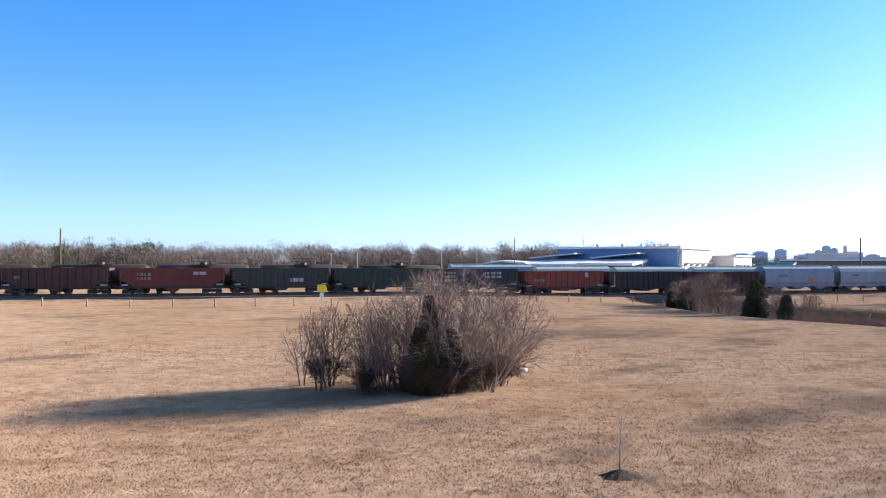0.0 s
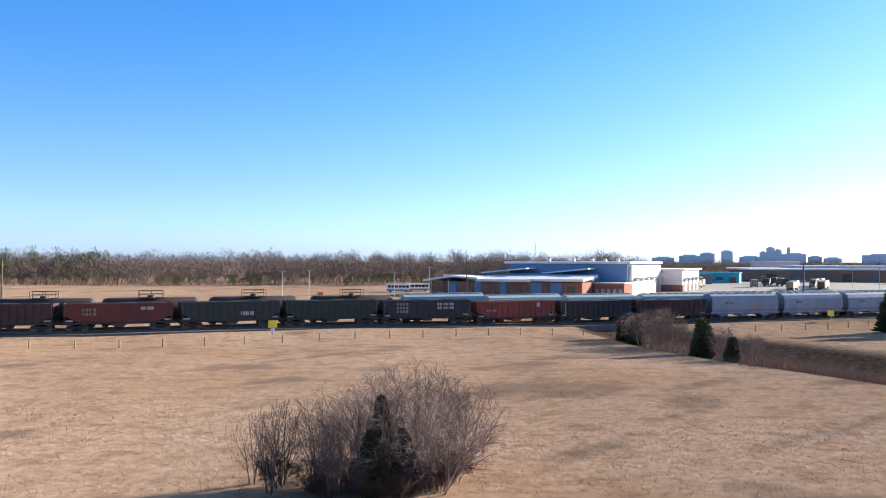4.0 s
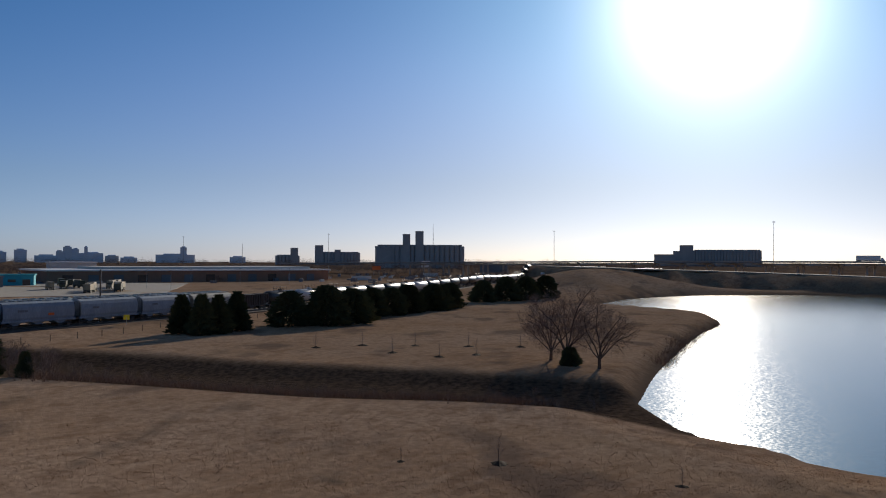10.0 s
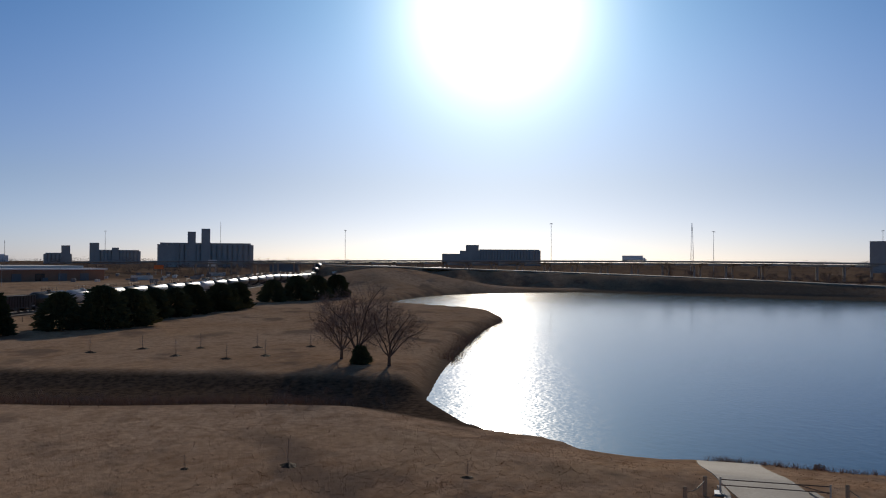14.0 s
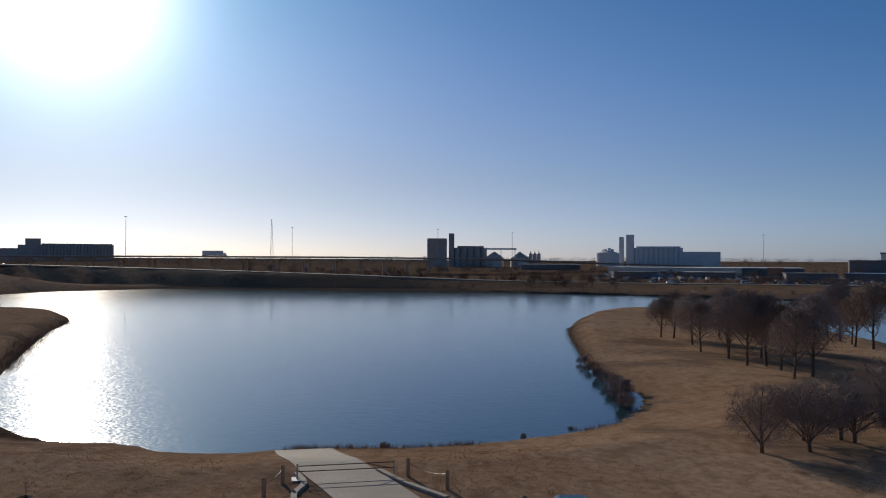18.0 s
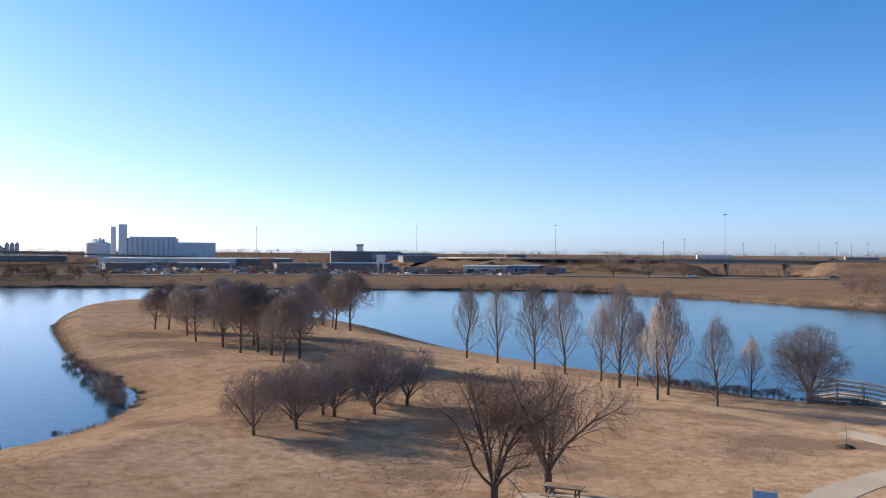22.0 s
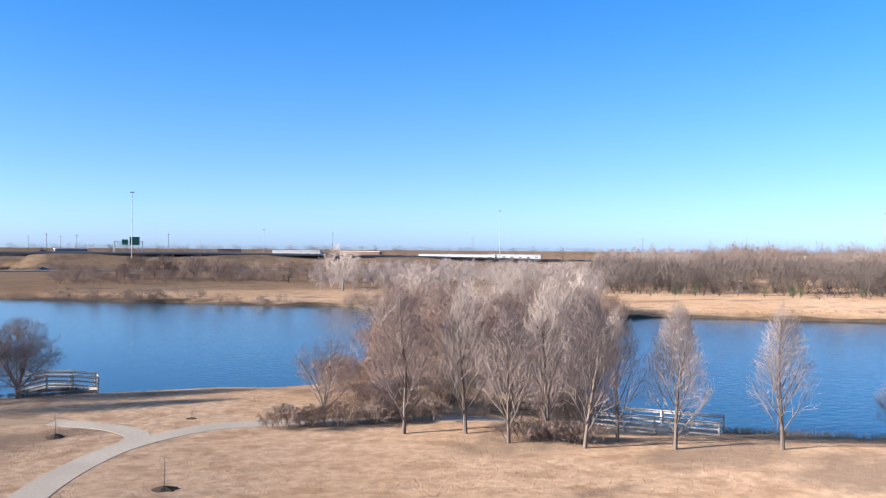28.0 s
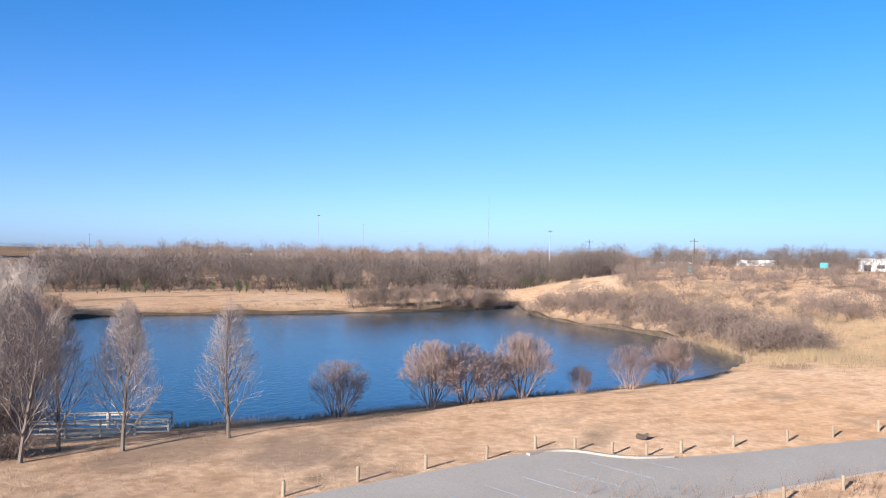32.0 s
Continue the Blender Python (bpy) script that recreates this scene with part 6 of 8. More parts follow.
# two tilted blue roofs between the hall and the wing
for y0, y1 in ((9.5, 24), (29, 44)):
    bm = bmesh.new()
    a_ = [bm.verts.new(p) for p in ((-9.0, y0, 8.3), (-0.05, y0, 8.3), (-0.05, y1, 6.9), (-9.0, y1, 6.9))]
    c_ = [bm.verts.new(v.co + Vector((0, 0, 0.35))) for v in a_]
    bm.faces.new(a_[::-1])
    bm.faces.new(c_)
    for k in range(4):
        bm.faces.new((a_[k], a_[(k + 1) % 4], c_[(k + 1) % 4], c_[k]))
    part("tilted_roof", bm, SILO_PALE, b)
part("service_block", boxes([(-8.6, -1.2, 0, -0.1, 7.9, 4.1)]), BRICK, b)
part("service_parapet", boxes([(-8.75, -1.35, 4.1, -0.05, 8.0, 4.45)]), FARWHITE, b)
for i in range(5):
    d = part("service_door", boxes([(-8.72, -0.6 + i * 1.75, 0, -8.58, 0.4 + i * 1.75, 2.5)]), STEEL, b)
    part("canopy", boxes([(-9.5, -0.8 + i * 1.75, 2.6, -8.6, 0.6 + i * 1.75, 2.8)]), FARGREY, d)
for y in (43, 49, 55):
    bm = bmesh.new()
    rod(bm, (-22, y, 0), (-22, y, 4.9), 0.12)
    part("porch_post", bm, WHITE, b)
yard = [(262, 142), (292, 96), (430, 128), (450, 215), (380, 232), (300, 196)]
tagged(part("yard", draped(yard, 0.06, 0.4), CONCRETE), "pale concrete vehicle yard", "yard", kind="structure")
w = thing("warehouse", 467.8, 131.8, -0.2, math.degrees(math.atan2(68.5 - 195, 516 - 419.5)))
tagged(w, "long low grey warehouse with a pale roof", "building")
part("wall", boxes([(-79, 0, 0, 79, 60, 6.2)]), FARBRICK, w)
part("roof", boxes([(-80, -1.5, 6.2, 80, 61, 7.0)]), OFFWHITE, w)
part("rear_roof", boxes([(-50, 14, 7.0, 74, 60, 8.3)]), FARWHITE, w)
for i in range(12):
    part("loading_door", boxes([(-72 + i * 12.4, -0.25, 0, -67 + i * 12.4, -0.02, 4.2)]), FARGREY if i % 3 else DARKGLASS, w)


def shed(name, az, d, width, depth, h, wall, roof, label, turn=0.0, doors=3, z=None, category="building"):
    x, y = at_az(az, d)
    e = thing(name, x, y, (ground_z(x, y) if z is None else z) - 0.2, -az + turn)
    part("wall", boxes([(-width / 2, 0, 0, width / 2, depth, h)]), wall, e)
    part("roof", boxes([(-width / 2 - 0.5, -0.6, h, width / 2 + 0.5, depth + 0.5, h + max(0.4, h * 0.08))]), roof, e)
    for i in range(doors):
        q = -width / 2 + width * (i + 0.5) / doors
        part("door" if i % 2 == 0 else "window", boxes([(q - width * 0.1 / doors - 1, -0.15, 0 if i % 2 == 0 else h * 0.35, q + width * 0.1 / doors + 1, -0.01, h * 0.6)]), DARKGLASS if d < 480 else FARGREY, e)
    return tagged(e, label, category)


rng = random.Random(77)
for az, d, wd, dp, h, wall, roof, lab in (
        (66.6, 560, 26, 20, 10, FARWHITE, OFFWHITE, "pale square plant building"), (70.2, 620, 60, 30, 7, FARGREY, OFFWHITE, "low grey shed with white roof"),
        (63.2, 430, 18, 10, 5, TEAL, TEAL, "teal storage container by the yard"), (60.9, 400, 26, 8, 4.5, FARGREY, FARGREY, "low dark grey storage shed"),
        (76.5, 700, 40, 20, 7, FARGREY, FARGREY, "low dark works building"), (98.7, 800, 60, 25, 7, FARGREY, OFFWHITE, "low grey works with bright roof"),
        (93.5, 900, 30, 20, 8, FARGREY, FARGREY, "low dark works building"), (103.0, 760, 40, 20, 6, FARGREY, OFFWHITE, "low far shed with a bright roof"),
        (146.8, 620, 90, 40, 6, FARWHITE, OFFWHITE, "long low shed with a bright white roof"), (151.2, 640, 80, 40, 6, FARGREY, OFFWHITE, "long grey shed with a bright white roof"),
        (153.1, 520, 7.6, 10, 7.0, FARBRICK, FARBRICK, "small brick-red graffiti-covered block"), (155.2, 500, 26, 24, 4.6, FARGREY, FARGREY, "dark low workshop on the shore"),
        (159.0, 515, 36, 24, 4.6, FARGREY, BLUE_WALL, "blue-grey low workshop on the shore"), (163.6, 560, 30, 20, 4, FARGREY, FARGREY, "dark low store beyond the scrapyard"), (149.0, 560, 30, 16, 4, FARGREY, FARWHITE, "low grey shed by the car lot"), (144.5, 540, 26, 16, 4, FARGREY, FARGREY, "dark low shed by the viaduct"), (166.5, 700, 40, 20, 5, FARGREY, FARWHITE, "grey shed behind the shops"), (173.5, 760, 36, 20, 6, FARWHITE, OFFWHITE, "pale shed beyond the highway"), (162.0, 720, 50, 20, 5, BLUE_WALL, FARGREY, "dark blue shed behind the scrapyard"), (167.6, 470, 24, 14, 4.2, FARWHITE, OFFWHITE, "white single-storey shop front"),
        (170.2, 468, 15, 12, 4.2, BLUE_WALL, OFFWHITE, "pale blue single-storey shop"), (159.6, 860, 70, 10, 11.2, FARGREY, FARGREY, "dark grey works below a plant tower"), (159.2, 900, 7, 6, 18.0, SILO_PALE, FARGREY, "grey plant tower above the works"),
        (138.9, 900, 60, 20, 6, FARGREY, OFFWHITE, "low shed with bright roof"), (204.8, 1100, 60, 30, 8, FARWHITE, OFFWHITE, "long white distribution shed"),
        (209.0, 1000, 46, 24, 8, FARBRICK, OFFWHITE, "low red-brown store building"), (215.5, 1000, 90, 30, 5, WHITE, OFFWHITE, "long white shed beyond the woods"),
        (219.5, 1050, 60, 30, 5, WHITE, OFFWHITE, "long white shed beyond the woods"), (200.5, 1150, 30, 20, 9, FARBRICK, FARBRICK, "far brick-red office block"),
        (265.4, 620, 30, 18, 3.5, FARGREY, OFFWHITE, "pale low building on the rise"), (270.5, 560, 22, 12, 3.5, FARWHITE, OFFWHITE, "white low building on the rise"),
        (277.6, 420, 16, 8, 6, WHITE, OFFWHITE, "white building behind a teal sign"), (236.5, 900, 40, 20, 7, FARWHITE, OFFWHITE, "pale low houses far off"),
        (182.5, 1300, 50, 20, 9, FARWHITE, OFFWHITE, "white low sheds far off"), (191.0, 1250, 40, 20, 8, FARGREY, OFFWHITE, "grey low sheds far off")):
    shed("works_building" if d > 450 else "store_building", az, d, wd, dp, h, wall, roof, lab, rng.uniform(-12, 12), 2 + int(wd / 14))


def elevator(name, az0, az1, d, h, label, mat, heads, extra=()):
    mid = (az0 + az1) / 2
    x, y = at_az(mid, d)
    wd = 2 * d * math.tan(radians((az1 - az0) / 2))
    e = thing(name, x, y, 0, -mid)
    n = max(4, int(wd / 8))
    r = wd / n / 2
    bm = bmesh.new()
    rod(bm, (0, 0, 0), (0, 0, h), r * 1.02, sides=14)
    me = None
    for i in range(n):
        if me is None:
            ob = part("silo", bm, mat, e)
            me = ob.data
        else:
            ob = new("silo", me)
            ob.parent = e
        ob.location = (-wd / 2 + r * (2 * i + 1), 0, 0)
    part("core", boxes([(-wd / 2 + r, 0.2, 0, wd / 2 - r, r * 2, h - 0.3)]), mat, e)
    part("gallery", boxes([(-wd / 2 + r, -r * 0.6, h, wd / 2 - r, r * 1.4, h + 2.5)]), mat, e)
    for a0, a1, hh in heads:
        q0, q1 = d * math.tan(radians(a0 - mid)), d * math.tan(radians(a1 - mid))
        part("headhouse", boxes([(q0, -5, 0, q1, 9, hh)]), mat, e)
    return tagged(e, label, "grain elevator")


elevator("grain_elevator", 85.5, 91.5, 1400, 36, "huge concrete grain elevator with two tall headhouses", SILO, [(87.35, 87.85, 56), (88.2, 88.75, 61), (85.6, 86.6, 34)])
elevator("grain_elevator", 106.4, 110.6, 2400, 43, "long low concrete grain elevator far off", SILO, [(104.0, 105.2, 33), (105.2, 105.6, 42), (105.6, 106.45, 58)])
elevator("grain_elevator", 132.5, 134.7, 1200, 27, "grey concrete grain elevator with a headhouse", SILO, [(130.7, 132.0, 40), (132.15, 132.5, 47)])
elevator("grain_elevator", 144.4, 147.5, 1500, 31.5, "pale blue-white grain elevator with two towers", SILO_PALE, [(143.45, 143.75, 50), (143.9, 144.4, 54), (147.4, 149.8, 25)])
elevator("flour_mill", 78.9, 80.5, 2200, 24, "dark flour mill far off", SILO, [(79.9, 80.4, 44)])
elevator("flour_mill", 81.5, 84.5, 2200, 32, "pale far flour mill in a haze", SILO, [(81.5, 82.05, 51), (82.8, 83.2, 40)])
for az, d, r, h, lab in ((135.2, 1180, 13, 13, "round steel grain bin with a conical roof"), (136.9, 1180, 13, 13, "round steel grain bin with a conical roof")):
    x, y = at_az(az, d)
    e = thing("grain_bin", x, y, 0)
    bm = bmesh.new()
    rod(bm, (0, 0, 0), (0, 0, h), r, sides=24)
    part("bin_wall", bm, STEEL, e)
    bm = bmesh.new()
    rod(bm, (0, 0, h), (0, 0, h + 8.5), r + 0.4, 0.8, 24)
    part("bin_roof", bm, STEEL, e)
    tagged(e, lab, "grain bin", "grain bins")
x, y = at_az(135.7, 1165)
e = thing("conveyor_bridge", x, y, 0, -135.7)
part("gallery", boxes([(-24, -1.2, 24.0, 20, 1.2, 26.2)]), SILO_PALE, e)
for q in (-21, -1, 18):
    part("trestle", boxes([(q - 0.4, -0.8, 0, q + 0.4, 0.8, 24.0)]), STEEL, e)
tagged(e, "pale overhead conveyor bridge above the grain bins", "conveyor")
x, y = at_az(137.9, 1180)
e = thing("hopper_bins", x, y, 0, -137.9)
for q in (-5.6, 0, 5.6):
    bm = bmesh.new()
    rod(bm, (q, 0, 7), (q, 0, 18), 2.7, sides=14)
    rod(bm, (q, 0, 18), (q, 0, 20.5), 2.8, 0.6, 14)
    rod(bm, (q, 0, 3.5), (q, 0, 7), 0.7, 2.7, 14)
    part("bin", bm, STEEL, e)
    part("spout", boxes([(q - 0.3, -0.3, 20.5, q + 0.3, 0.3, 23)]), STEEL, e)
part("frame", boxes([(-8.6, -2.8, 6.6, 8.6, 2.8, 7.2)] + [(q - 0.3, -2.6, 0, q + 0.3, -2.0, 6.6) for q in (-8, -2.8, 2.8, 8)]), FARGREY, e)
tagged(e, "three slim steel hopper bins on a dark frame", "grain bin")
x, y = at_az(142.7, 1450)
e = thing("storage_dome", x, y, 0)
bm = bmesh.new()
rod(bm, (0, 0, 0), (0, 0, 22), 19, 18.6, 28)
part("drum", bm, SILO_PALE, e)
bm = bmesh.new()
rod(bm, (0, 0, 22), (0, 0, 26), 18.6, 6, 28)
part("cap", bm, SILO_PALE, e)
for q, h in ((-9, 3.5), (-3, 5.5), (4, 4.0), (9, 3.0)):
    part("roof_unit", boxes([(q - 1.2, -3, 24, q + 1.2, 1, 25 + h)]), SILO_PALE, e)
tagged(e, "wide pale storage silo with a shallow cap", "silo")
# skyline, with the haze of distance painted into its pale blue walls
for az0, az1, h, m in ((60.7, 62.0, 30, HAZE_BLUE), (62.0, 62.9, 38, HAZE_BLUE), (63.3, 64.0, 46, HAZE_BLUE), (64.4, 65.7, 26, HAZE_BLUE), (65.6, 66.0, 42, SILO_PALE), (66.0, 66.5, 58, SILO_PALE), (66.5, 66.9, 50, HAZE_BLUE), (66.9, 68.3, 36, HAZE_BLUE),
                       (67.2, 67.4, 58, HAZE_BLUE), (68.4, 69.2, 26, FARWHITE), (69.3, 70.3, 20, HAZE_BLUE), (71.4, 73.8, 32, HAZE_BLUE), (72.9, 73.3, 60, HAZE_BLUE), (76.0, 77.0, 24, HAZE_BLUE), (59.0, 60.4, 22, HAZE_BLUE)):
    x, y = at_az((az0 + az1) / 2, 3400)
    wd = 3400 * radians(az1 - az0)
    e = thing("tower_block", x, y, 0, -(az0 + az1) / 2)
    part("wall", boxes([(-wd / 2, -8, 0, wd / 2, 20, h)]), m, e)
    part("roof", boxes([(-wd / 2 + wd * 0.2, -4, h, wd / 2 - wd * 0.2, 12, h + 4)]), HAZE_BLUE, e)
    for i in range(4):
        part("window_band", boxes([(-wd / 2 + 2, -8.4, h * (0.3 + 0.16 * i), wd / 2 - 2, -7.9, h * (0.3 + 0.16 * i) + 2.4)]), SILO_PALE, e)
    tagged(e, "hazy downtown block on the horizon", "building", "downtown skyline")

# ---- highway ----
def road(name, line, zs, width, label):
    c = curve(line, 10.0)
    t = np.linspace(0, len(line) - 1, len(c))
    seglen = []
    k = np.concatenate([[0], np.cumsum(np.linalg.norm(np.diff(line, axis=0), axis=1))])
    kc = np.concatenate([[0], np.cumsum(np.linalg.norm(np.diff(c, axis=0), axis=1))])
    hz = np.interp(kc / kc[-1] * k[-1], k, zs) + 0.35
    tagged(part(name, strip(c, width, heights=hz, thick=0.6), ROAD_M), label, "road", kind="structure")
    return c, hz


HC, HZ = road("highway", HIGHWAY, HIGHWAY_Z, 24, "raised pale highway on its bank")
VC, VZ = road("viaduct_road", VIADUCT, VIADUCT_Z, 22, "highway deck carried on a viaduct")
SC, SZ = road("slip_road", SLIP, SLIP_Z, 9, "pale slip road descending to the lake's far shore")
for C_, Z_, side in ((HC, HZ, -12.2), (HC, HZ, 12.2), (VC, VZ, -11.2), (VC, VZ, 11.2)):
    ob = part("parapet", strip(C_, 0.4, heights=Z_ + 0.55, thick=0.6, offset=side), CONCRETE)
    tagged(ob, "pale concrete highway parapet", "parapet", kind="structure")
br = thing("highway_bridge", -41, -484, 0, 0)
tagged(br, "concrete highway overpass on piers", "bridge")
part("deck_beam", boxes([(-46, -11.5, 6.4, 46, 11.5, 7.6)]), CONCRETE, br)
for q in (-16, 14):
    p = part("pier_cap", boxes([(q - 0.8, -11, 5.4, q + 0.8, 11, 6.4)]), CONCRETE, br)
    for yy in (-8, 0, 8):
        bm = bmesh.new()
        rod(bm, (q, yy, 0), (q, yy, 5.4), 0.7, sides=12)
        part("pier", bm, CONCRETE, p)
vi = thing("viaduct", 0, 0, 0)
tagged(vi, "long highway viaduct on many piers", "bridge")
for i in range(0, len(VC)):
    if -420 < VC[i][1] < 40 and i % 2 == 0:
        x, y, z = VC[i][0], VC[i][1], VZ[i]
        p = part("pier_cap", boxes([(x - 9, y - 9, z - 2.4, x + 9, y + 9, z - 1.0)]), CONCRETE, vi)
        for sx in (-6, 6):
            bm = bmesh.new()
            rod(bm, (x + sx, y + sx, -0.2), (x + sx, y + sx, z - 2.4), 0.8, sides=8)
            part("pier", bm, CONCRETE, p)


def lamp_mast(az, d, top, label="tall galvanised high-mast highway light", z=0.0):
    x, y = at_az(az, d)
    g = max(ground_z(x, y), z)
    e = thing("high_mast_light", x, y, g - 0.2)
    bm = bmesh.new()
    rod(bm, (0, 0, 0), (0, 0, top - g), 0.26, 0.13, 8)
    part("mast", bm, MAST, e)
    bm = bmesh.new()
    rod(bm, (0, 0, top - g - 0.6), (0, 0, top - g - 0.3), 0.6, sides=10)
    part("lamp_ring", bm, STEEL, e)
    for k in range(6):
        a = k * math.pi / 3
        part("lamp", boxes([(math.cos(a) * 0.85 - 0.24, math.sin(a) * 0.85 - 0.24, top - g - 0.7, math.cos(a) * 0.85 + 0.24, math.sin(a) * 0.85 + 0.24, top - g - 0.35)], 0.04), FARGREY, e)
    return tagged(e, label, "light mast", "highway light masts")


for az, d, el in ((194.5, 470, 3.5), (183.1, 620, 2.56), (163.0, 900, 1.72), (172.3, 850, 1.86), (152.4, 950, 1.6), (218.4, 600, 2.63), (242.0, 650, 2.36), (257.5, 400, 1.63), (111.3, 620, 2.6),
                  (121.7, 750, 2.04), (97.5, 750, 2.07), (82.4, 850, 1.81), (131.4, 820, 2.01), (136.4, 870, 1.78), (73.1, 1000, 1.53), (202.7, 800, 1.23)):
    lamp_mast(az, d, 11.9 + d * math.tan(radians(el)))


def lattice(az, d, top, wide, label):
    x, y = at_az(az, d)
    e = thing("lattice_tower", x, y, 0)
    n = 12
    for k in range(3):
        a = k * 2.094
        bm = bmesh.new()
        rod(bm, (math.cos(a) * wide, math.sin(a) * wide, 0), (math.cos(a) * 0.4, math.sin(a) * 0.4, top), 0.2, 0.12, 4)
        part("leg", bm, STEEL, e)
    bm = bmesh.new()
    for i in range(n):
        for k in range(3):
            a, c = k * 2.094, (k + 1) * 2.094
            r0, r1 = wide + (0.4 - wide) * i / n, wide + (0.4 - wide) * (i + 1) / n
            rod(bm, (math.cos(a) * r0, math.sin(a) * r0, top * i / n), (math.cos(c) * r1, math.sin(c) * r1, top * (i + 1) / n), 0.09, sides=3)
    part("bracing", bm, STEEL, e)
    return tagged(e, label, "lattice tower")


lattice(120.35, 900, 52, 2.6, "grey steel lattice radio tower")
lattice(253.4, 2500, 182, 1.6, "thin tall lattice radio mast far off")
lattice(245.0, 2000, 75, 3.0, "grey lattice tower beyond the woods")
lattice(51.4, 900, 28.5, 1.5, "grey lattice tower above the woods")
lattice(89.4, 2500, 120, 1.6, "thin antenna mast behind the elevator")
lattice(76.8, 2300, 57, 1.4, "thin antenna mast in the skyline")


def utility_pole(az, d, top, label, base=None, arm=True, mat=None):
    x, y = at_az(az, d)
    g = ground_z(x, y) if base is None else base
    e = thing("utility_pole", x, y, g - 0.2, -az)
    bm = bmesh.new()
    rod(bm, (0, 0, 0), (0, 0, top - g), 0.16, 0.11, 8)
    part("pole", bm, mat or WOOD_POLE, e)
    if arm:
        part("crossarm", boxes([(-1.2, -0.06, top - g - 0.9, 1.2, 0.06, top - g - 0.75)]), mat or WOOD_POLE, e)
        for q in (-1.05, -0.5, 0.5, 1.05):
            bm = bmesh.new()
            rod(bm, (q, 0, top - g - 0.75), (q, 0, top - g - 0.5), 0.05, sides=6)
            part("insulator", bm, FARGREY, e)
    return tagged(e, label, "utility pole", "utility poles")


for az, d, el in ((179.3, 640, 0.81), (184.2, 640, 0.77), (180.6, 800, 0.97), (186.1, 800, 0.63), (188.6, 800, 0.64), (189.6, 680, 0.79), (190.4, 760, 0.65), (191.3, 700, 0.73), (196.7, 700, 0.85),
                  (207.2, 700, 1.02), (216.6, 800, 0.8), (227.8, 760, 0.79), (238.3, 800, 0.65), (248.8, 440, 0.68), (260.1, 285, 1.06), (266.8, 255, 1.23), (252.5, 800, 0.86)):
    utility_pole(az, d, 11.9 + d * math.tan(radians(el)), "dark utility pole with a crossarm")
for az, d, top in ((17.8, 135, 10.9), (46.8, 236, 12.6), (48.2, 300, 12.0)):
    utility_pole(az, d, top, "bare wooden pole beyond the railway", arm=False)
utility_pole(68.15, 166.5, 10.3, "slim pole with a red cap beside the railway", arm=False)


def yard_light(x, y, h, label="slim grey car-park light with two heads"):
    e = thing("yard_light", x, y, ground_z(x, y) - 0.1)
    bm = bmesh.new()
    rod(bm, (0, 0, 0), (0, 0, h), 0.09, 0.06, 8)
    part("pole", bm, STEEL, e)
    for s in (-1, 1):
        part("lamp_head", boxes([(s * 0.55 - 0.4, -0.15, h - 0.1, s * 0.55 + 0.4, 0.15, h + 0.05)], 0.03), FARGREY, e)
    return tagged(e, label, "light pole", "yard lights")


for x, y, h in ((119.6, 173.9, 7.5), (123.2, 167.8, 7.9), (137.3, 152.9, 7.6), (154.4, 158.3, 8.6), (300, 120, 8), (330, 105, 8), (352, 122, 8), (380, 112, 8), (405, 96, 8), (435, 78, 8)):
    yard_light(x, y, h)


# ---- road vehicles ----
def car(name, body, label, length=4.5, height=1.45, group="cars on the roads"):
    e = thing(name)
    L, w = length / 2, 0.88
    bm = bmesh.new()
    prism(bm, [(-L, 0.35), (-L, 0.75), (-L + 0.15, 0.92), (-L + 0.9, 0.98), (L - 1.2, 0.95), (L - 0.1, 0.75), (L, 0.4), (L - 0.2, 0.25), (-L + 0.2, 0.25)], -w, w)
    bmesh.ops.bevel(bm, geom=list(bm.edges), offset=0.05, segments=1, affect="EDGES")
    part("body", bm, body, e)
    bm = bmesh.new()
    prism(bm, [(-L + 0.5, 0.96), (-L + 1.0, height - 0.06), (L - 2.3, height - 0.06), (L - 1.4, 0.94)], -w + 0.1, w - 0.1)
    part("glasshouse", bm, DARKGLASS, e)
    bm = bmesh.new()
    prism(bm, [(-L + 0.95, height - 0.08), (-L + 1.2, height), (L - 2.4, height), (L - 2.2, height - 0.08)], -w + 0.12, w - 0.12)
    part("roof", bm, body, e)
    for x in (-L + 0.85, L - 0.85):
        for y in (-w + 0.08, w - 0.08):
            bm = bmesh.new()
            rod(bm, (x, y - 0.11, 0.32), (x, y + 0.11, 0.32), 0.32, sides=14)
            t = part("wheel", bm, BLACK, e)
            bm = bmesh.new()
            rod(bm, (x, y - 0.125, 0.32), (x, y + 0.125, 0.32), 0.18, sides=10)
            part("rim", bm, STEEL, t)
    for s in (-1, 1):
        part("headlight", boxes([(L - 0.12, s * 0.62 - 0.16, 0.6, L + 0.01, s * 0.62 + 0.16, 0.74)]), WHITE, e)
        part("tail_light", boxes([(-L - 0.01, s * 0.66 - 0.12, 0.68, -L + 0.1, s * 0.66 + 0.12, 0.84)]), RED, e)
    return tagged(e, label, "car", group)


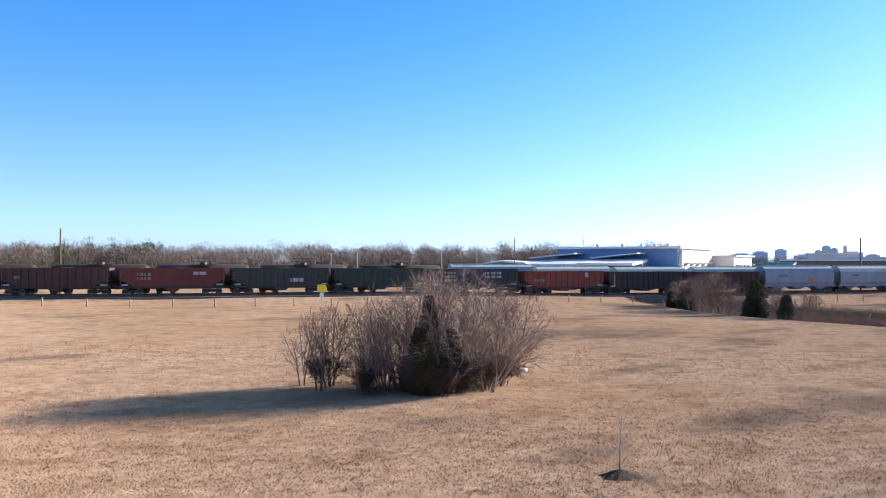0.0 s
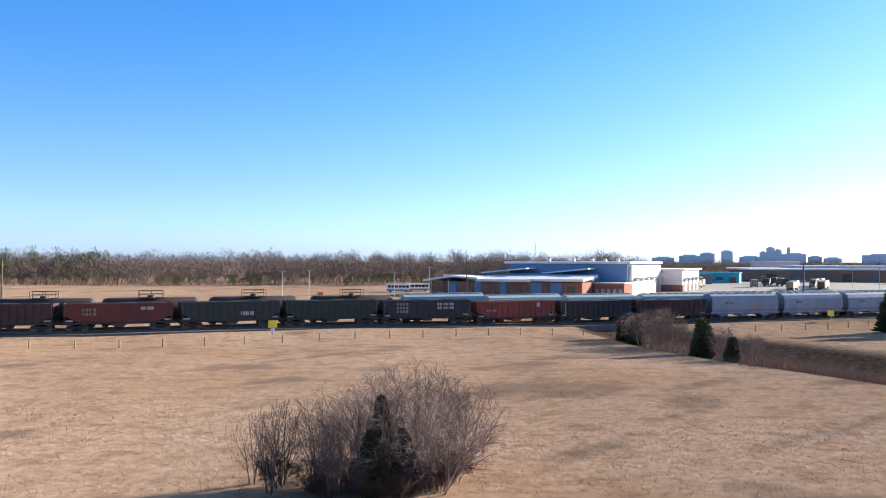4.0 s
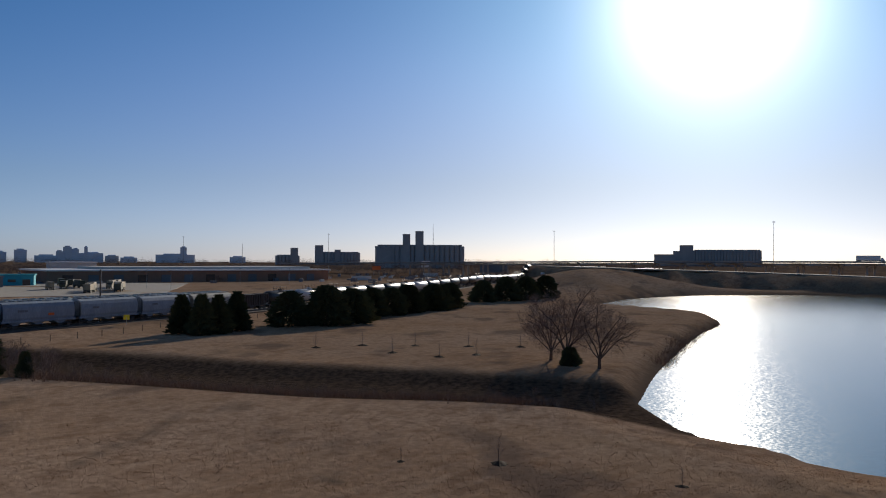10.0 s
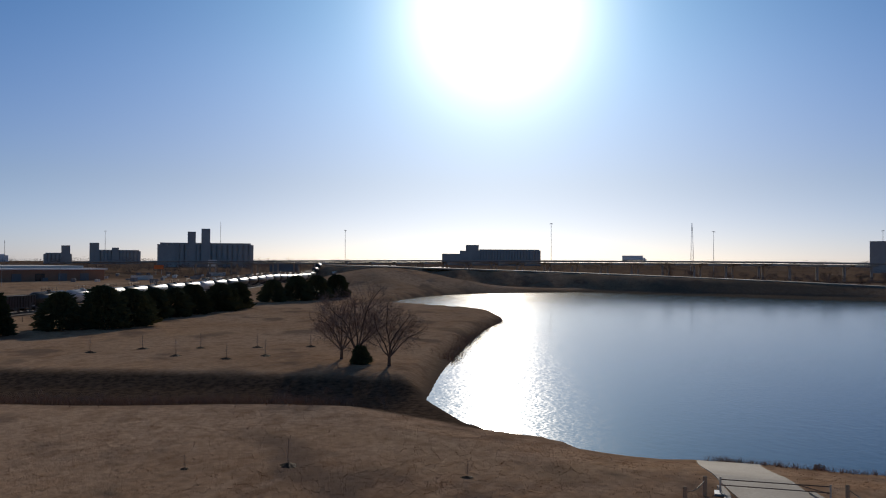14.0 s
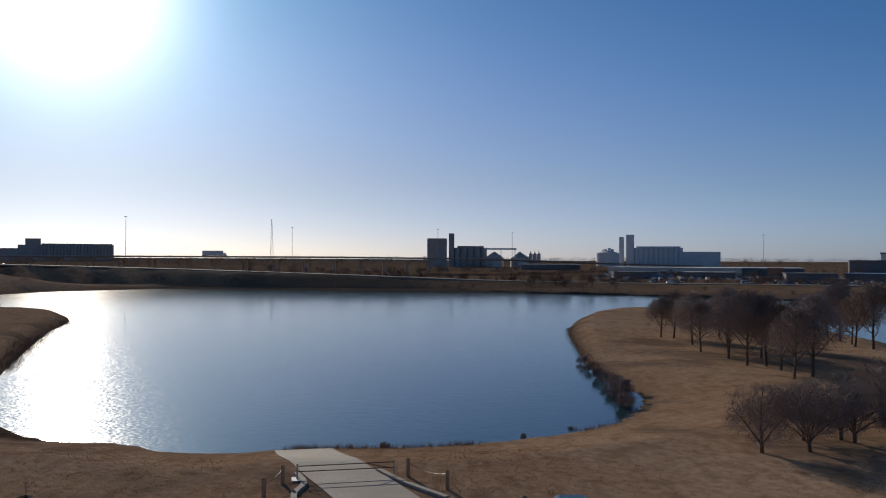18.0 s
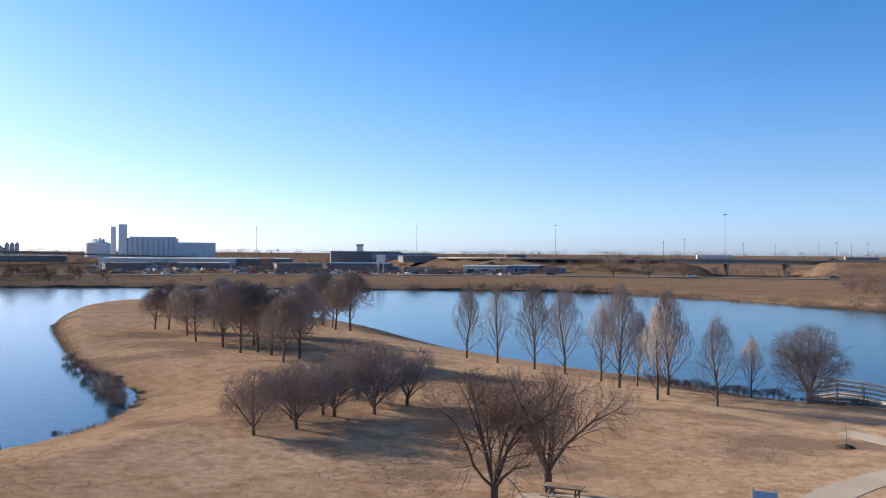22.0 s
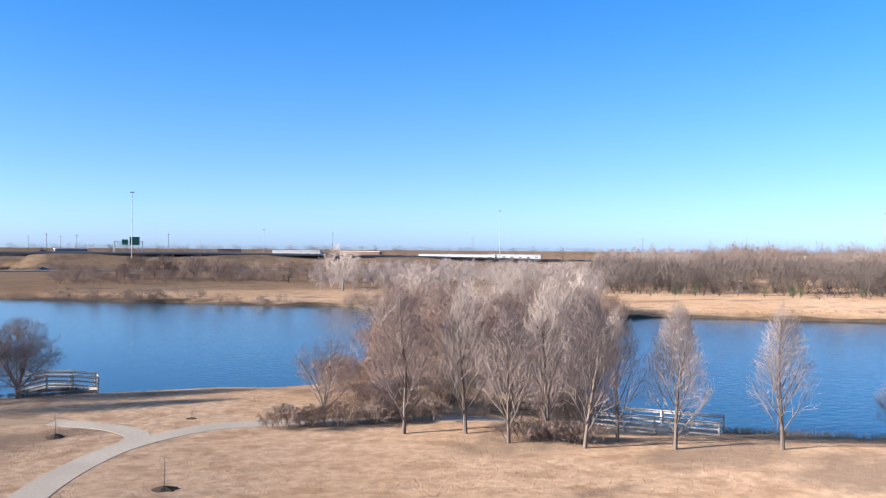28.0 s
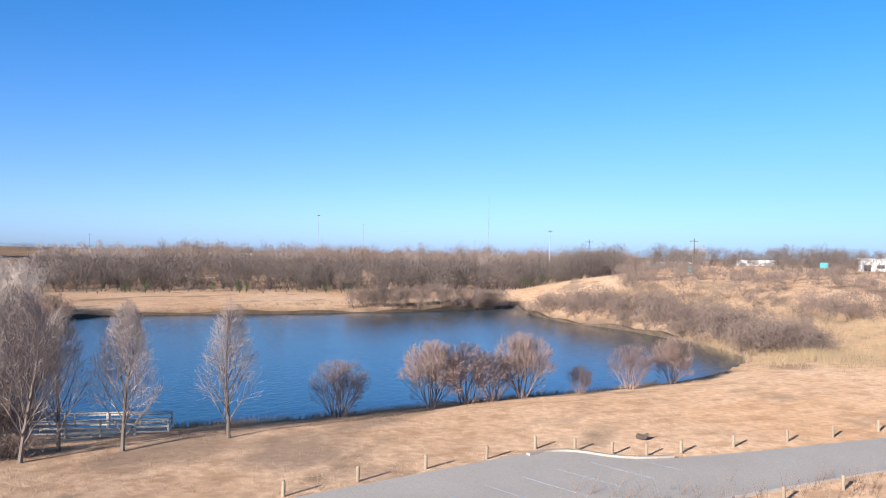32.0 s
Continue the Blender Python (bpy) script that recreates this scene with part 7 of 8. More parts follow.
def lorry(cab, load, label, length=9.0, h=3.2):
    e = thing("truck")
    L = length / 2
    bm = bmesh.new()
    prism(bm, [(L - 2.2, 0.7), (L - 2.2, 2.6), (L - 1.0, 2.6), (L - 0.7, 1.7), (L, 1.5), (L, 0.7)], -1.15, 1.15)
    part("cab", bm, cab, e)
    part("windscreen", boxes([(L - 0.95, -1.0, 1.75, L - 0.8, 1.0, 2.45)]), DARKGLASS, e)
    part("load_body", boxes([(-L, -1.22, 1.0, L - 2.4, 1.22, h)], 0.06), load, e)
    part("chassis", boxes([(-L, -0.5, 0.65, L - 0.5, 0.5, 1.0)]), BLACK, e)
    for x in (-L + 1.0, -L + 2.2, L - 1.2):
        for y in (-1.0, 1.0):
            bm = bmesh.new()
            rod(bm, (x, y - 0.16, 0.5), (x, y + 0.16, 0.5), 0.5, sides=14)
            part("wheel", bm, BLACK, e)
    return tagged(e, label, "truck", "trucks in the yard")


OLIVE = paint("olive_drab", (0.06, 0.065, 0.04))
SAND = paint("sand_paint", (0.36, 0.29, 0.19))
CAR_WHITE, CAR_BLUE, CAR_RED, CAR_DARK, CAR_TEAL = (paint(n, c, 0.9, 0.3) for n, c in (("car_white", (0.75, 0.75, 0.75)), ("car_blue", (0.04, 0.12, 0.25)), ("car_red", (0.4, 0.04, 0.03)), ("car_dark", (0.04, 0.045, 0.05)), ("car_teal", (0.01, 0.05, 0.075))))
tr = [lorry(OLIVE, OLIVE, "olive drab army truck with a canvas back"), lorry(OLIVE, SAND, "olive truck with a sand-coloured box"), lorry(SAND, SAND, "sand-coloured army truck in the yard")]
TRUCKS = [(299, 160, 20), (321.5, 170.6, 200), (332.4, 153.1, 30), (342.2, 152.1, 200), (302.2, 125, 10), (319.3, 121.2, 200), (311, 118, 15), (328, 124, 190), (336, 128, 20), (352, 150, 40), (362, 155, 200), (345, 134, 190), (372, 162, 20), (356, 138, 10), (310, 128, 200), (380, 170, 30), (324, 133, 15), (366, 140, 190)]
for i, (x, y, a) in enumerate(TRUCKS):
    m = pose(x, y, ground_z(x, y) + 0.1, 0, 0, a)
    if i < 3:
        tr[i].matrix_basis = m
    else:
        copy_thing(tr[i % 3], m)
cs = [car("sedan", CAR_WHITE, "white sedan on the road"), car("sedan", CAR_BLUE, "dark blue sedan on the road"), car("sedan", CAR_RED, "red sedan on the road"), car("sedan", CAR_DARK, "black sedan on the road")]


def on_road(C, Z, i, src, first, off=2.5):
    d = C[i + 1] - C[i]
    d = d / np.linalg.norm(d)
    m = pose(C[i][0] - d[1] * off, C[i][1] + d[0] * off, Z[i] + 0.02, 0, 0, math.degrees(math.atan2(d[1], d[0])))
    if first:
        src.matrix_basis = m
    else:
        copy_thing(src, m)


k = 0
for frac in (0.30, 0.34, 0.37, 0.43, 0.47, 0.52, 0.56, 0.60, 0.64, 0.68):
    on_road(SC, SZ, int(frac * len(SC)), cs[k % 4], k < 4, 2.0 if k % 2 else -2.0)
    k += 1
for frac in (0.42, 0.47, 0.52, 0.57, 0.61, 0.66, 0.7, 0.74):
    on_road(HC, HZ, int(frac * len(HC)), cs[k % 4], False, 5.0 if k % 2 else -5.0)
    k += 1
semi = lorry(CAR_WHITE, WHITE, "white articulated lorry on the highway", 16.0, 4.0)
for j, frac in enumerate((0.43,)):
    on_road(VC, VZ, int(frac * len(VC)), semi, j == 0, -6.0)
# breaker's yard on the far shore
rng = random.Random(5)
for i in range(60):
    az, d = rng.uniform(143, 168), rng.uniform(440, 496)
    x, y = at_az(az, d)
    copy_thing(cs[rng.randrange(4)], pose(x, y, ground_z(x, y), 0, 0, rng.uniform(0, 360)))
pc = car("parked_car", CAR_TEAL, "dark teal parked car by the drive", 4.6, 1.45, "")
pc.matrix_basis = pose(24.2, -28.4, ground_z(24.2, -28.4), 0, 0, 50)
# buses and an orange barrier across the railway
def bus(label):
    e = thing("parked_bus")
    part("body", boxes([(-4.0, -1.2, 0.45, 4.0, 1.2, 2.75)], 0.15), WHITE, e)
    part("skirt", boxes([(-3.9, -1.22, 0.4, 3.9, 1.22, 0.95)]), TEAL, e)
    for i in range(6):
        part("window", boxes([(-3.5 + i * 1.2, -1.24, 1.5, -2.5 + i * 1.2, 1.24, 2.3)], 0.02), DARKGLASS, e)
    for q in (-2.6, 2.6):
        bm = bmesh.new()
        rod(bm, (q, -1.15, 0.45), (q, 1.15, 0.45), 0.45, sides=14)
        part("wheel_axle", bm, BLACK, e)
    return tagged(e, label, "bus", "buses by the depot")


bs = bus("white bus with a teal skirt parked by the depot")
for i, (az, d) in enumerate(((42.2, 287), (43.5, 290))):
    x, y = at_az(az, d)
    m = pose(x, y, ground_z(x, y), 0, 0, -42 + 6 * i)
    if i:
        copy_thing(bs, m)
    else:
        bs.matrix_basis = m
x, y = at_az(37.0, 248)
ob_ = thing("barrier", x, y, ground_z(x, y), -37)
part("board", boxes([(-0.8, -0.1, 0.4, 0.8, 0.1, 1.3)], 0.03), ORANGE, ob_)
for q in (-0.6, 0.6):
    part("foot", boxes([(q - 0.06, -0.35, 0, q + 0.06, 0.35, 0.4)]), STEEL, ob_)
tagged(ob_, "bright orange barrier standing in the field", "barrier")
# gantry with green signs
x, y = at_az(194.3, 486)
g = thing("sign_gantry", x, y, 7.9, -194.3 + 180)
for q in (-7, 7):
    bm = bmesh.new()
    rod(bm, (q, 0, 0), (q, 0, 6.6), 0.3)
    part("post", bm, STEEL, g)
bm = bmesh.new()
for zz in (5.6, 6.6):
    for yy in (-0.5, 0.5):
        rod(bm, (-7.5, yy, zz), (7.5, yy, zz), 0.12, sides=5)
for i in range(10):
    rod(bm, (-7.5 + i * 1.5, -0.5, 5.6 + (i % 2)), (-6 + i * 1.5, -0.5, 6.6 - (i % 2)), 0.07, sides=4)
part("truss", bm, STEEL, g)
part("sign_panel", boxes([(-5.6, 0.6, 4.6, -0.6, 0.75, 9.0)]), GREEN_SIGN, g)
part("sign_panel", boxes([(0.2, 0.6, 4.8, 3.2, 0.75, 7.6)]), GREEN_SIGN, g)
tagged(g, "steel sign gantry with dark green road signs", "sign gantry")


def hoarding(name, az, d, z0, w, h, mat, label, posts=2, base=None):
    x, y = at_az(az, d)
    gz = ground_z(x, y) if base is None else base
    e = thing(name, x, y, gz - 0.1, -az)
    part("panel", boxes([(-w / 2, -0.2, z0, w / 2, 0.2, z0 + h)], 0.03), mat, e)
    part("panel_edge", boxes([(-w / 2 - 0.1, -0.12, z0 - 0.12, w / 2 + 0.1, 0.12, z0)]), FARGREY, e)
    for i in range(posts):
        q = 0 if posts == 1 else -w * 0.3 + w * 0.6 * i / (posts - 1)
        bm = bmesh.new()
        rod(bm, (q, 0.0, 0), (q, 0.0, z0), 0.18, sides=8)
        part("post", bm, STEEL, e)
    return tagged(e, label, "sign")


hoarding("billboard", 85.6, 700, 4.5, 7, 3.2, ORANGE, "bright orange roadside billboard on posts")
hoarding("billboard", 88.9, 800, 6, 8, 6, WHITE, "plain white roadside billboard on posts")
hoarding("billboard", 160.6, 440, 6.2, 4.5, 4, WHITE, "white business sign on tall posts")
hoarding("road_sign", 266.5, 252, 1.0, 1.5, 1.6, TEAL, "teal square road sign on the rise", 2)
hoarding("road_sign", 274.5, 330, 2.4, 2.6, 1.7, TEAL, "teal shop sign on a post", 1)



# ---- clutter on the far shore ----
def scrap(az0, az1, d0, d1, count, sizes, mat, seed, label):
    """Low heaps and rows of scrap, far off, as one mesh."""
    rng = random.Random(seed)
    bm = bmesh.new()
    for i in range(count):
        x, y = at_az(rng.uniform(az0, az1), rng.uniform(d0, d1))
        a, w, l, h = rng.uniform(0, 3.14), rng.uniform(*sizes), rng.uniform(*sizes) * 1.6, rng.uniform(*sizes) * 0.8
        z = ground_z(x, y) - 0.2
        box(bm, -l / 2, -w / 2, 0, l / 2, w / 2, h, m=pose(x, y, z, 0, 0, math.degrees(a)))
    return tagged(part("scrap", bm, mat), label, "scrap", kind="stuff")


scrap(153, 170, 440, 500, 150, (0.8, 2.2), FARGREY, 51, "dark heaps of scrap in a breaker's yard")
scrap(154, 169, 436, 495, 46, (0.7, 1.7), FARWHITE, 52, "pale scrapped goods in a breaker's yard")
scrap(142, 158, 500, 640, 90, (1.2, 2.2), FARWHITE, 53, "pale parked vehicles on a distant lot")
scrap(142, 172, 520, 700, 90, (1.2, 2.6), CAR_BLUE, 54, "dark blue parked vehicles on a distant lot")
scrap(60, 100, 450, 760, 90, (1.2, 3.0), FARGREY, 55, "dark parked vehicles and stores among the works")
scrap(64, 100, 470, 760, 40, (1.2, 2.4), FARWHITE, 56, "pale parked vehicles among the works")


def container(mat, label):
    e = thing("storage_container")
    part("body", boxes([(-6, -1.2, 0.1, 6, 1.2, 2.7)], 0.04), mat, e)
    part("roof", boxes([(-6.02, -1.22, 2.7, 6.02, 1.22, 2.78)]), FARGREY, e)
    for s in (-1, 1):
        part("door", boxes([(6.0, s * 0.6 - 0.55, 0.2, 6.06, s * 0.6 + 0.55, 2.6)]), mat, e)
    return tagged(e, label, "container", "storage containers")


boxes_far = [container(FARWHITE, "white storage container on a far lot"), container(BLUE_WALL, "blue storage container on a far lot"), container(FARBRICK, "rust-red storage container on a far lot")]
rng = random.Random(58)
for i in range(24):
    az, d = (rng.uniform(141, 174), rng.uniform(450, 640)) if i % 3 else (rng.uniform(66, 98), rng.uniform(480, 700))
    x, y = at_az(az, d)
    m = pose(x, y, ground_z(x, y) - 0.1, 0, 0, -az + rng.uniform(-30, 30))
    if i < 3:
        boxes_far[i].matrix_basis = m
    else:
        copy_thing(boxes_far[i % 3], m)
# ---- small things of the park ----
def post_at(name, x, y, h, r, mat, label, category, group, first=[]):
    e = thing(name, x, y, ground_z(x, y) - 0.15)
    bm = bmesh.new()
    rod(bm, (0, 0, 0), (0, 0, h + 0.15), r, r * 0.95, 10)
    part("shaft", bm, mat, e)
    bm = bmesh.new()
    rod(bm, (0, 0, h + 0.15), (0, 0, h + 0.2), r * 0.95, r * 0.6, 10)
    part("top", bm, mat, e)
    return tagged(e, label, category, group)


bol = post_at("bollard", -36.6, -21.1, 0.75, 0.1, BOLLARD_WOOD, "weathered wooden bollard on the grass edge", "bollard", "bollards round the car park")
for x, y in ((-40.4, -18.9), (-44.3, -16.6), (-48.1, -14.2), (-51.9, -12.2), (-52.3, -9.8), (-52.2, -7.5), (-52.6, -5.5), (-54.2, -3.6), (-57.2, -0.6), (-60.5, 2.7), (-63.4, 5.7), (-66.6, 8.9), (-48.6, 4.9), (-45.2, 1.9)):
    put(bol, x, y, x * 31, 1.0, 0.15)
bol2 = post_at("bollard", 37.3, -21.5, 0.95, 0.11, BOLLARD_WOOD, "dark wooden bollard beside the boat ramp", "bollard", "bollards at the boat ramp")
BP = [(37.3, -21.5), (39.0, -23.6), (35.7, -29.4), (32.3, -29.2), (26.6, -28.8)]
for x, y in BP[1:]:
    put(bol2, x, y, x * 31, 1.0, 0.15)
FENCE = curve([(-20, 128), (10, 114), (32, 102), (48, 93), (64, 87.5), (82, 80.5), (99, 71.6), (118, 61), (133, 53.3), (148, 48), (165, 41), (185, 32)], 0.5)
fk = np.concatenate([[0], np.cumsum(np.linalg.norm(np.diff(FENCE, axis=0), axis=1))])
fp = None
for s in np.arange(0, fk[-1], 4.75):
    x, y = float(np.interp(s, fk, FENCE[:, 0])), float(np.interp(s, fk, FENCE[:, 1]))
    if fp is None:
        fp = post_at("fence_post", x, y, 0.95, 0.09, BOLLARD_WOOD, "short wooden post along the railway", "post", "posts along the railway")
    else:
        put(fp, x, y, s * 17, 1.0, 0.15)
# ropes between the bollards at the ramp
for (ax, ay), (bx, by) in ((BP[0], BP[1]), (BP[2], BP[3])):
    bm = bmesh.new()
    pa, pb = Vector((ax, ay, ground_z(ax, ay) + 0.8)), Vector((bx, by, ground_z(bx, by) + 0.8))
    for i in range(8):
        u, v = i / 8, (i + 1) / 8
        p, q = pa.lerp(pb, u), pa.lerp(pb, v)
        p.z -= 0.9 * u * (1 - u)
        q.z -= 0.9 * v * (1 - v)
        rod(bm, p, q, 0.025, sides=5)
    tagged(part("rope", bm, SAND), "sagging pale rope between two bollards", "rope", "ropes")
gate = thing("barrier_gate", 36.4, -29.0, ground_z(36.4, -29) + 0.0, math.degrees(math.atan2(4.5, 2.7)))
for q in (0, 5.2):
    bm = bmesh.new()
    rod(bm, (q, 0, -0.1), (q, 0, 0.85), 0.05)
    part("post", bm, STEEL, gate)
for zz in (0.45, 0.75):
    bm = bmesh.new()
    rod(bm, (0, 0, zz), (5.2, 0, zz * 0.95), 0.028, sides=6)
    part("bar", bm, RAILM, gate)
bm = bmesh.new()
rod(bm, (0, 0, 0.4), (1.6, 0, 0.74), 0.02, sides=6)
part("brace", bm, RAILM, gate)
part("foot", boxes([(4.9, -0.4, -0.05, 5.5, 0.4, 0.05)]), STEEL, gate)
tagged(gate, "rusty steel bar gate across the boat ramp", "gate")
for pts in ([(40.2, -25.2), (38.0, -24.3), (36.6, -22.8), (34.5, -21.6)], [(37.8, -29.0), (36.2, -28.6), (34.0, -28.2), (31.0, -28.0)]):
    c = curve(pts, 0.6)
    tagged(part("kerb", strip(c, 0.3, lift=0.16, thick=0.4), CONCRETE), "pale concrete kerb flaring from the ramp", "kerb", kind="structure")
c = curve([(-48.9, -11.9), (-50.4, -10.9), (-51.0, -9.4), (-50.6, -7.2), (-51.0, -5.4), (-52.0, -3.9)], 0.5)
tagged(part("kerb", strip(c, 0.3, heights=np.full(len(c), LOT_Z + 0.12), thick=0.5), PATHM), "curved pale kerb of the car park", "kerb", kind="structure")
for i in range(7):
    a = Vector((-37.0 - i * 2.35, -15.0 + i * 1.35, 0))
    q = Vector((0.50, 0.866, 0)) * 4.4
    n = Vector((-0.866, 0.5, 0)) * 0.05
    o = [a - n, a + n, a + n + q, a - n + q]
    tagged(part("bay_line", slab([(p.x, p.y) for p in o], LOT_Z, LOT_Z + 0.006), PALE_MARK), "worn white parking bay line", "road marking", "bay lines", kind="structure")


# ---- fishing docks ----
def fishing_dock(x, y, turn, length, width, label, z, rise=0.0):
    e = thing("fishing_dock", x, y, z, turn)
    n = int(length / 0.3)
    bm = boxes([(0.01, 0, -0.05, 0.29, width, 0.0)], 0.008)
    me = None
    for i in range(n):
        if me is None:
            ob = part("plank", bm, WOOD, e)
            me = ob.data
        else:
            ob = new("plank", me)
            ob.parent = e
        ob.location.x = i * 0.3
    for yy in (0.1, width - 0.25):
        part("beam", boxes([(0, yy, -0.3, length, yy + 0.15, -0.055)]), WOOD, e)
    posts = int(length / 1.8)

    def arch(u):
        return rise * math.sin(math.pi * min(max(u / length, 0), 0.85) / 0.85)

    def board(u0, u1, y0, y1, z0, z1):
        bm = boxes([(u0, y0, z0, u1, y1, z1)])
        for v in bm.verts:
            v.co.z += arch(v.co.x)
        return bm

    for pl in e.children:
        if pl.name.startswith("plank"):
            pl.location.z = arch(pl.location.x)
    for i in range(posts + 1):
        q = i * length / posts
        for yy in (-0.06, width + 0.06):
            part("post", boxes([(q - 0.07, yy - 0.07, -1.7, q + 0.07, yy + 0.07, 1.08 + arch(q))]), WOOD, e)
        if i == posts:
            break
        u1 = q + length / posts
        for yy in (-0.16, width + 0.1):
            for zz in (0.25, 0.6, 0.94):
                part("rail", board(q - 0.06, u1 + 0.06, yy, yy + 0.05, zz - 0.055, zz + 0.055), WOOD, e)
        for y0, y1 in ((-0.2, 0.02), (width - 0.02, width + 0.2)):
            part("hand_rail", board(q - 0.06, u1 + 0.06, y0, y1, 1.08, 1.13), WOOD, e)
    for zz in (0.25, 0.6, 0.94):
        part("rail", boxes([(length + 0.08, 0, zz - 0.07, length + 0.13, width, zz + 0.07)]), WOOD, e)
    return tagged(e, label, "fishing dock", "fishing docks")


fishing_dock(-11.2, -77.6, 172, 6.0, 2.6, "weathered grey wooden fishing dock with plank rails", -0.4, 0.45)
fishing_dock(-51.2, -38.7, -58.5, 8.8, 2.6, "weathered grey wooden fishing dock behind the trees", -1.0)

# ---- picnic table, boards ----
pad = [(2.2, -39.2), (2.6, -42.0), (7.4, -41.4), (7.0, -38.6)]
tagged(part("picnic_pad", draped(pad, 0.05, 0.3), PATHM), "pale concrete pad under a picnic table", "pad", kind="structure")
zp = max(ground_z(x, y) for x, y in pad) + 0.05
t = thing("picnic_table", 5.0, -40.4, zp, -8)
for i in range(4):
    part("top_board", boxes([(-0.95, -0.36 + i * 0.185, 0.72, 0.95, -0.19 + i * 0.185, 0.77)], 0.01), BOLLARD_WOOD, t)
for s in (-1, 1):
    for i in range(2):
        y0 = s * 0.72 - 0.14 + i * 0.15
        part("bench_board", boxes([(-0.95, y0, 0.42, 0.95, y0 + 0.135, 0.46)], 0.01), BOLLARD_WOOD, t)
for q in (-0.62, 0.62):
    for s in (-1, 1):
        bm = bmesh.new()
        rod(bm, (q, s * 0.6, 0), (q, s * 0.2, 0.72), 0.035, sides=6)
        part("leg", bm, BLACK, t)
    part("cross_bar", boxes([(q - 0.03, -0.8, 0.37, q + 0.03, 0.8, 0.42)]), BLACK, t)
tagged(t, "brown slatted picnic table on black steel legs", "picnic table")
bd = thing("notice_board", -3.6, -36.9, ground_z(-3.6, -36.9) - 0.1, -6)
for q in (-0.46, 0.46):
    bm = bmesh.new()
    rod(bm, (q, 0, 0), (q, 0, 2.35), 0.035, sides=8)
    part("post", bm, STEEL, bd)
part("panel", boxes([(-0.42, -0.03, 1.62, 0.42, 0.03, 2.2)], 0.01), SIGN_PALE, bd)
tagged(bd, "pale blue notice board on two steel posts", "notice board")
ps = thing("parking_sign", -3.7, -35.0, ground_z(-3.7, -35) + 0.1, -6)
bm = bmesh.new()
rod(bm, (0, 0, -0.25), (0, 0, 1.95), 0.03, sides=8)
part("post", bm, STEEL, ps)
part("panel", boxes([(-0.22, 0.03, 1.5, 0.22, 0.05, 1.95)], 0.008), SIGN_BLUE, ps)
bm = bmesh.new()
rod(bm, (0.02, 0.05, 1.66), (0.02, 0.056, 1.66), 0.09, sides=14)
rod(bm, (-0.04, 0.05, 1.86), (-0.04, 0.056, 1.86), 0.03, sides=10)
box(bm, -0.06, 0.05, 1.68, -0.02, 0.056, 1.83)
part("symbol", bm, WHITE, ps)
tagged(ps, "small blue accessible-parking sign on a post", "sign")
ys = thing("marker_sign", 62.5, 93.0, ground_z(62.5, 93) - 0.1, -34)
bm = bmesh.new()
rod(bm, (0, 0, 0), (0, 0, 2.0), 0.05, sides=8)
part("post", bm, STEEL, ys)
part("panel", boxes([(-0.55, -0.03, 1.55, 0.55, 0.03, 2.5)], 0.01), YELLOW, ys)
part("plate", boxes([(-0.25, -0.04, 0.7, 0.25, 0.0, 1.45)], 0.01), WHITE, ys)
tagged(ys, "yellow pipeline marker sign with a white plate", "sign")
y2 = thing("marker_sign", 150.0, 55.5, ground_z(150, 55.5) - 0.1, -70)
bm = bmesh.new()
rod(bm, (0, 0, 0), (0, 0, 1.4), 0.05, sides=8)
part("post", bm, STEEL, y2)
part("panel", boxes([(-0.5, -0.03, 1.0, 0.5, 0.03, 1.9)], 0.01), YELLOW, y2)
tagged(y2, "small yellow marker sign beside the railway", "sign")


# ---- saplings with mulch rings ----
MULCH = surf("mulch", (0.055, 0.04, 0.032), (0.09, 0.065, 0.05), 0.95, 2.0, 12, 0.6)


def sapling(h, label):
    e = thing("sapling")
    segs = sapling_skeleton(h, int(h * 100), 0.007)
    segs = [s for s in segs if s[5] < 2]
    part("trunk", tubes([s[:5] for s in segs if s[5] == 0]), BARK_GREY, e)
    part("crown", tubes([s[:5] for s in segs if s[5] > 0]), TWIG_PALE, e)
    rng = random.Random(3)
    bm = bmesh.new()
    v = [bm.verts.new((math.cos(a) * r, math.sin(a) * r * 0.8, 0.02)) for a, r in ((k * math.pi / 10, rng.uniform(0.55, 0.8)) for k in range(20))]
    c = bm.verts.new((0, 0, 0.22))
    for k in range(20):
        bm.faces.new((v[k], v[(k + 1) % 20], c))
    part("mulch_ring", bm, MULCH, e, "dark ring of mulch")
    return tagged(e, label, "sapling", "young planted trees")


sp = sapling(1.8, "thin bare sapling in a dark mulch ring")
put(sp, 19.9, 14.6, 0, 1.0, 0.02, first=True)
for i, (x, y, s) in enumerate([(50.4, -3.4, 0.95), (116.5, 17.2, 1.2), (119.1, 11.1, 1.2), (109.1, 6.3, 1.2), (118.9, 3.7, 1.2), (103.9, 0.3, 1.1), (117.9, -3.7, 1.2), (105.9, -4.3, 1.2), (117, -10.8, 1.2),
                               (-10.4, -58.0, 1.1), (-19.2, -58.3, 0.6), (50.8, 2.4, 0.5), (45.7, -12.9, 0.6), (26.0, 8.5, 1.0), (-12.5, -42.0, 1.0)]):
    put(sp, x, y, i * 50, s, 0.02)
lt = thing("stump", -56.9, -6.3, ground_z(-56.9, -6.3) - 0.05, 30)
bm = bmesh.new()
rod(bm, (-0.45, 0, 0.15), (0.45, 0.05, 0.3), 0.22, 0.15, 9)
rod(bm, (0.1, 0, 0.25), (0.4, 0.3, 0.55), 0.09, 0.05, 6)
part("log", bm, BARK_DARK, lt)
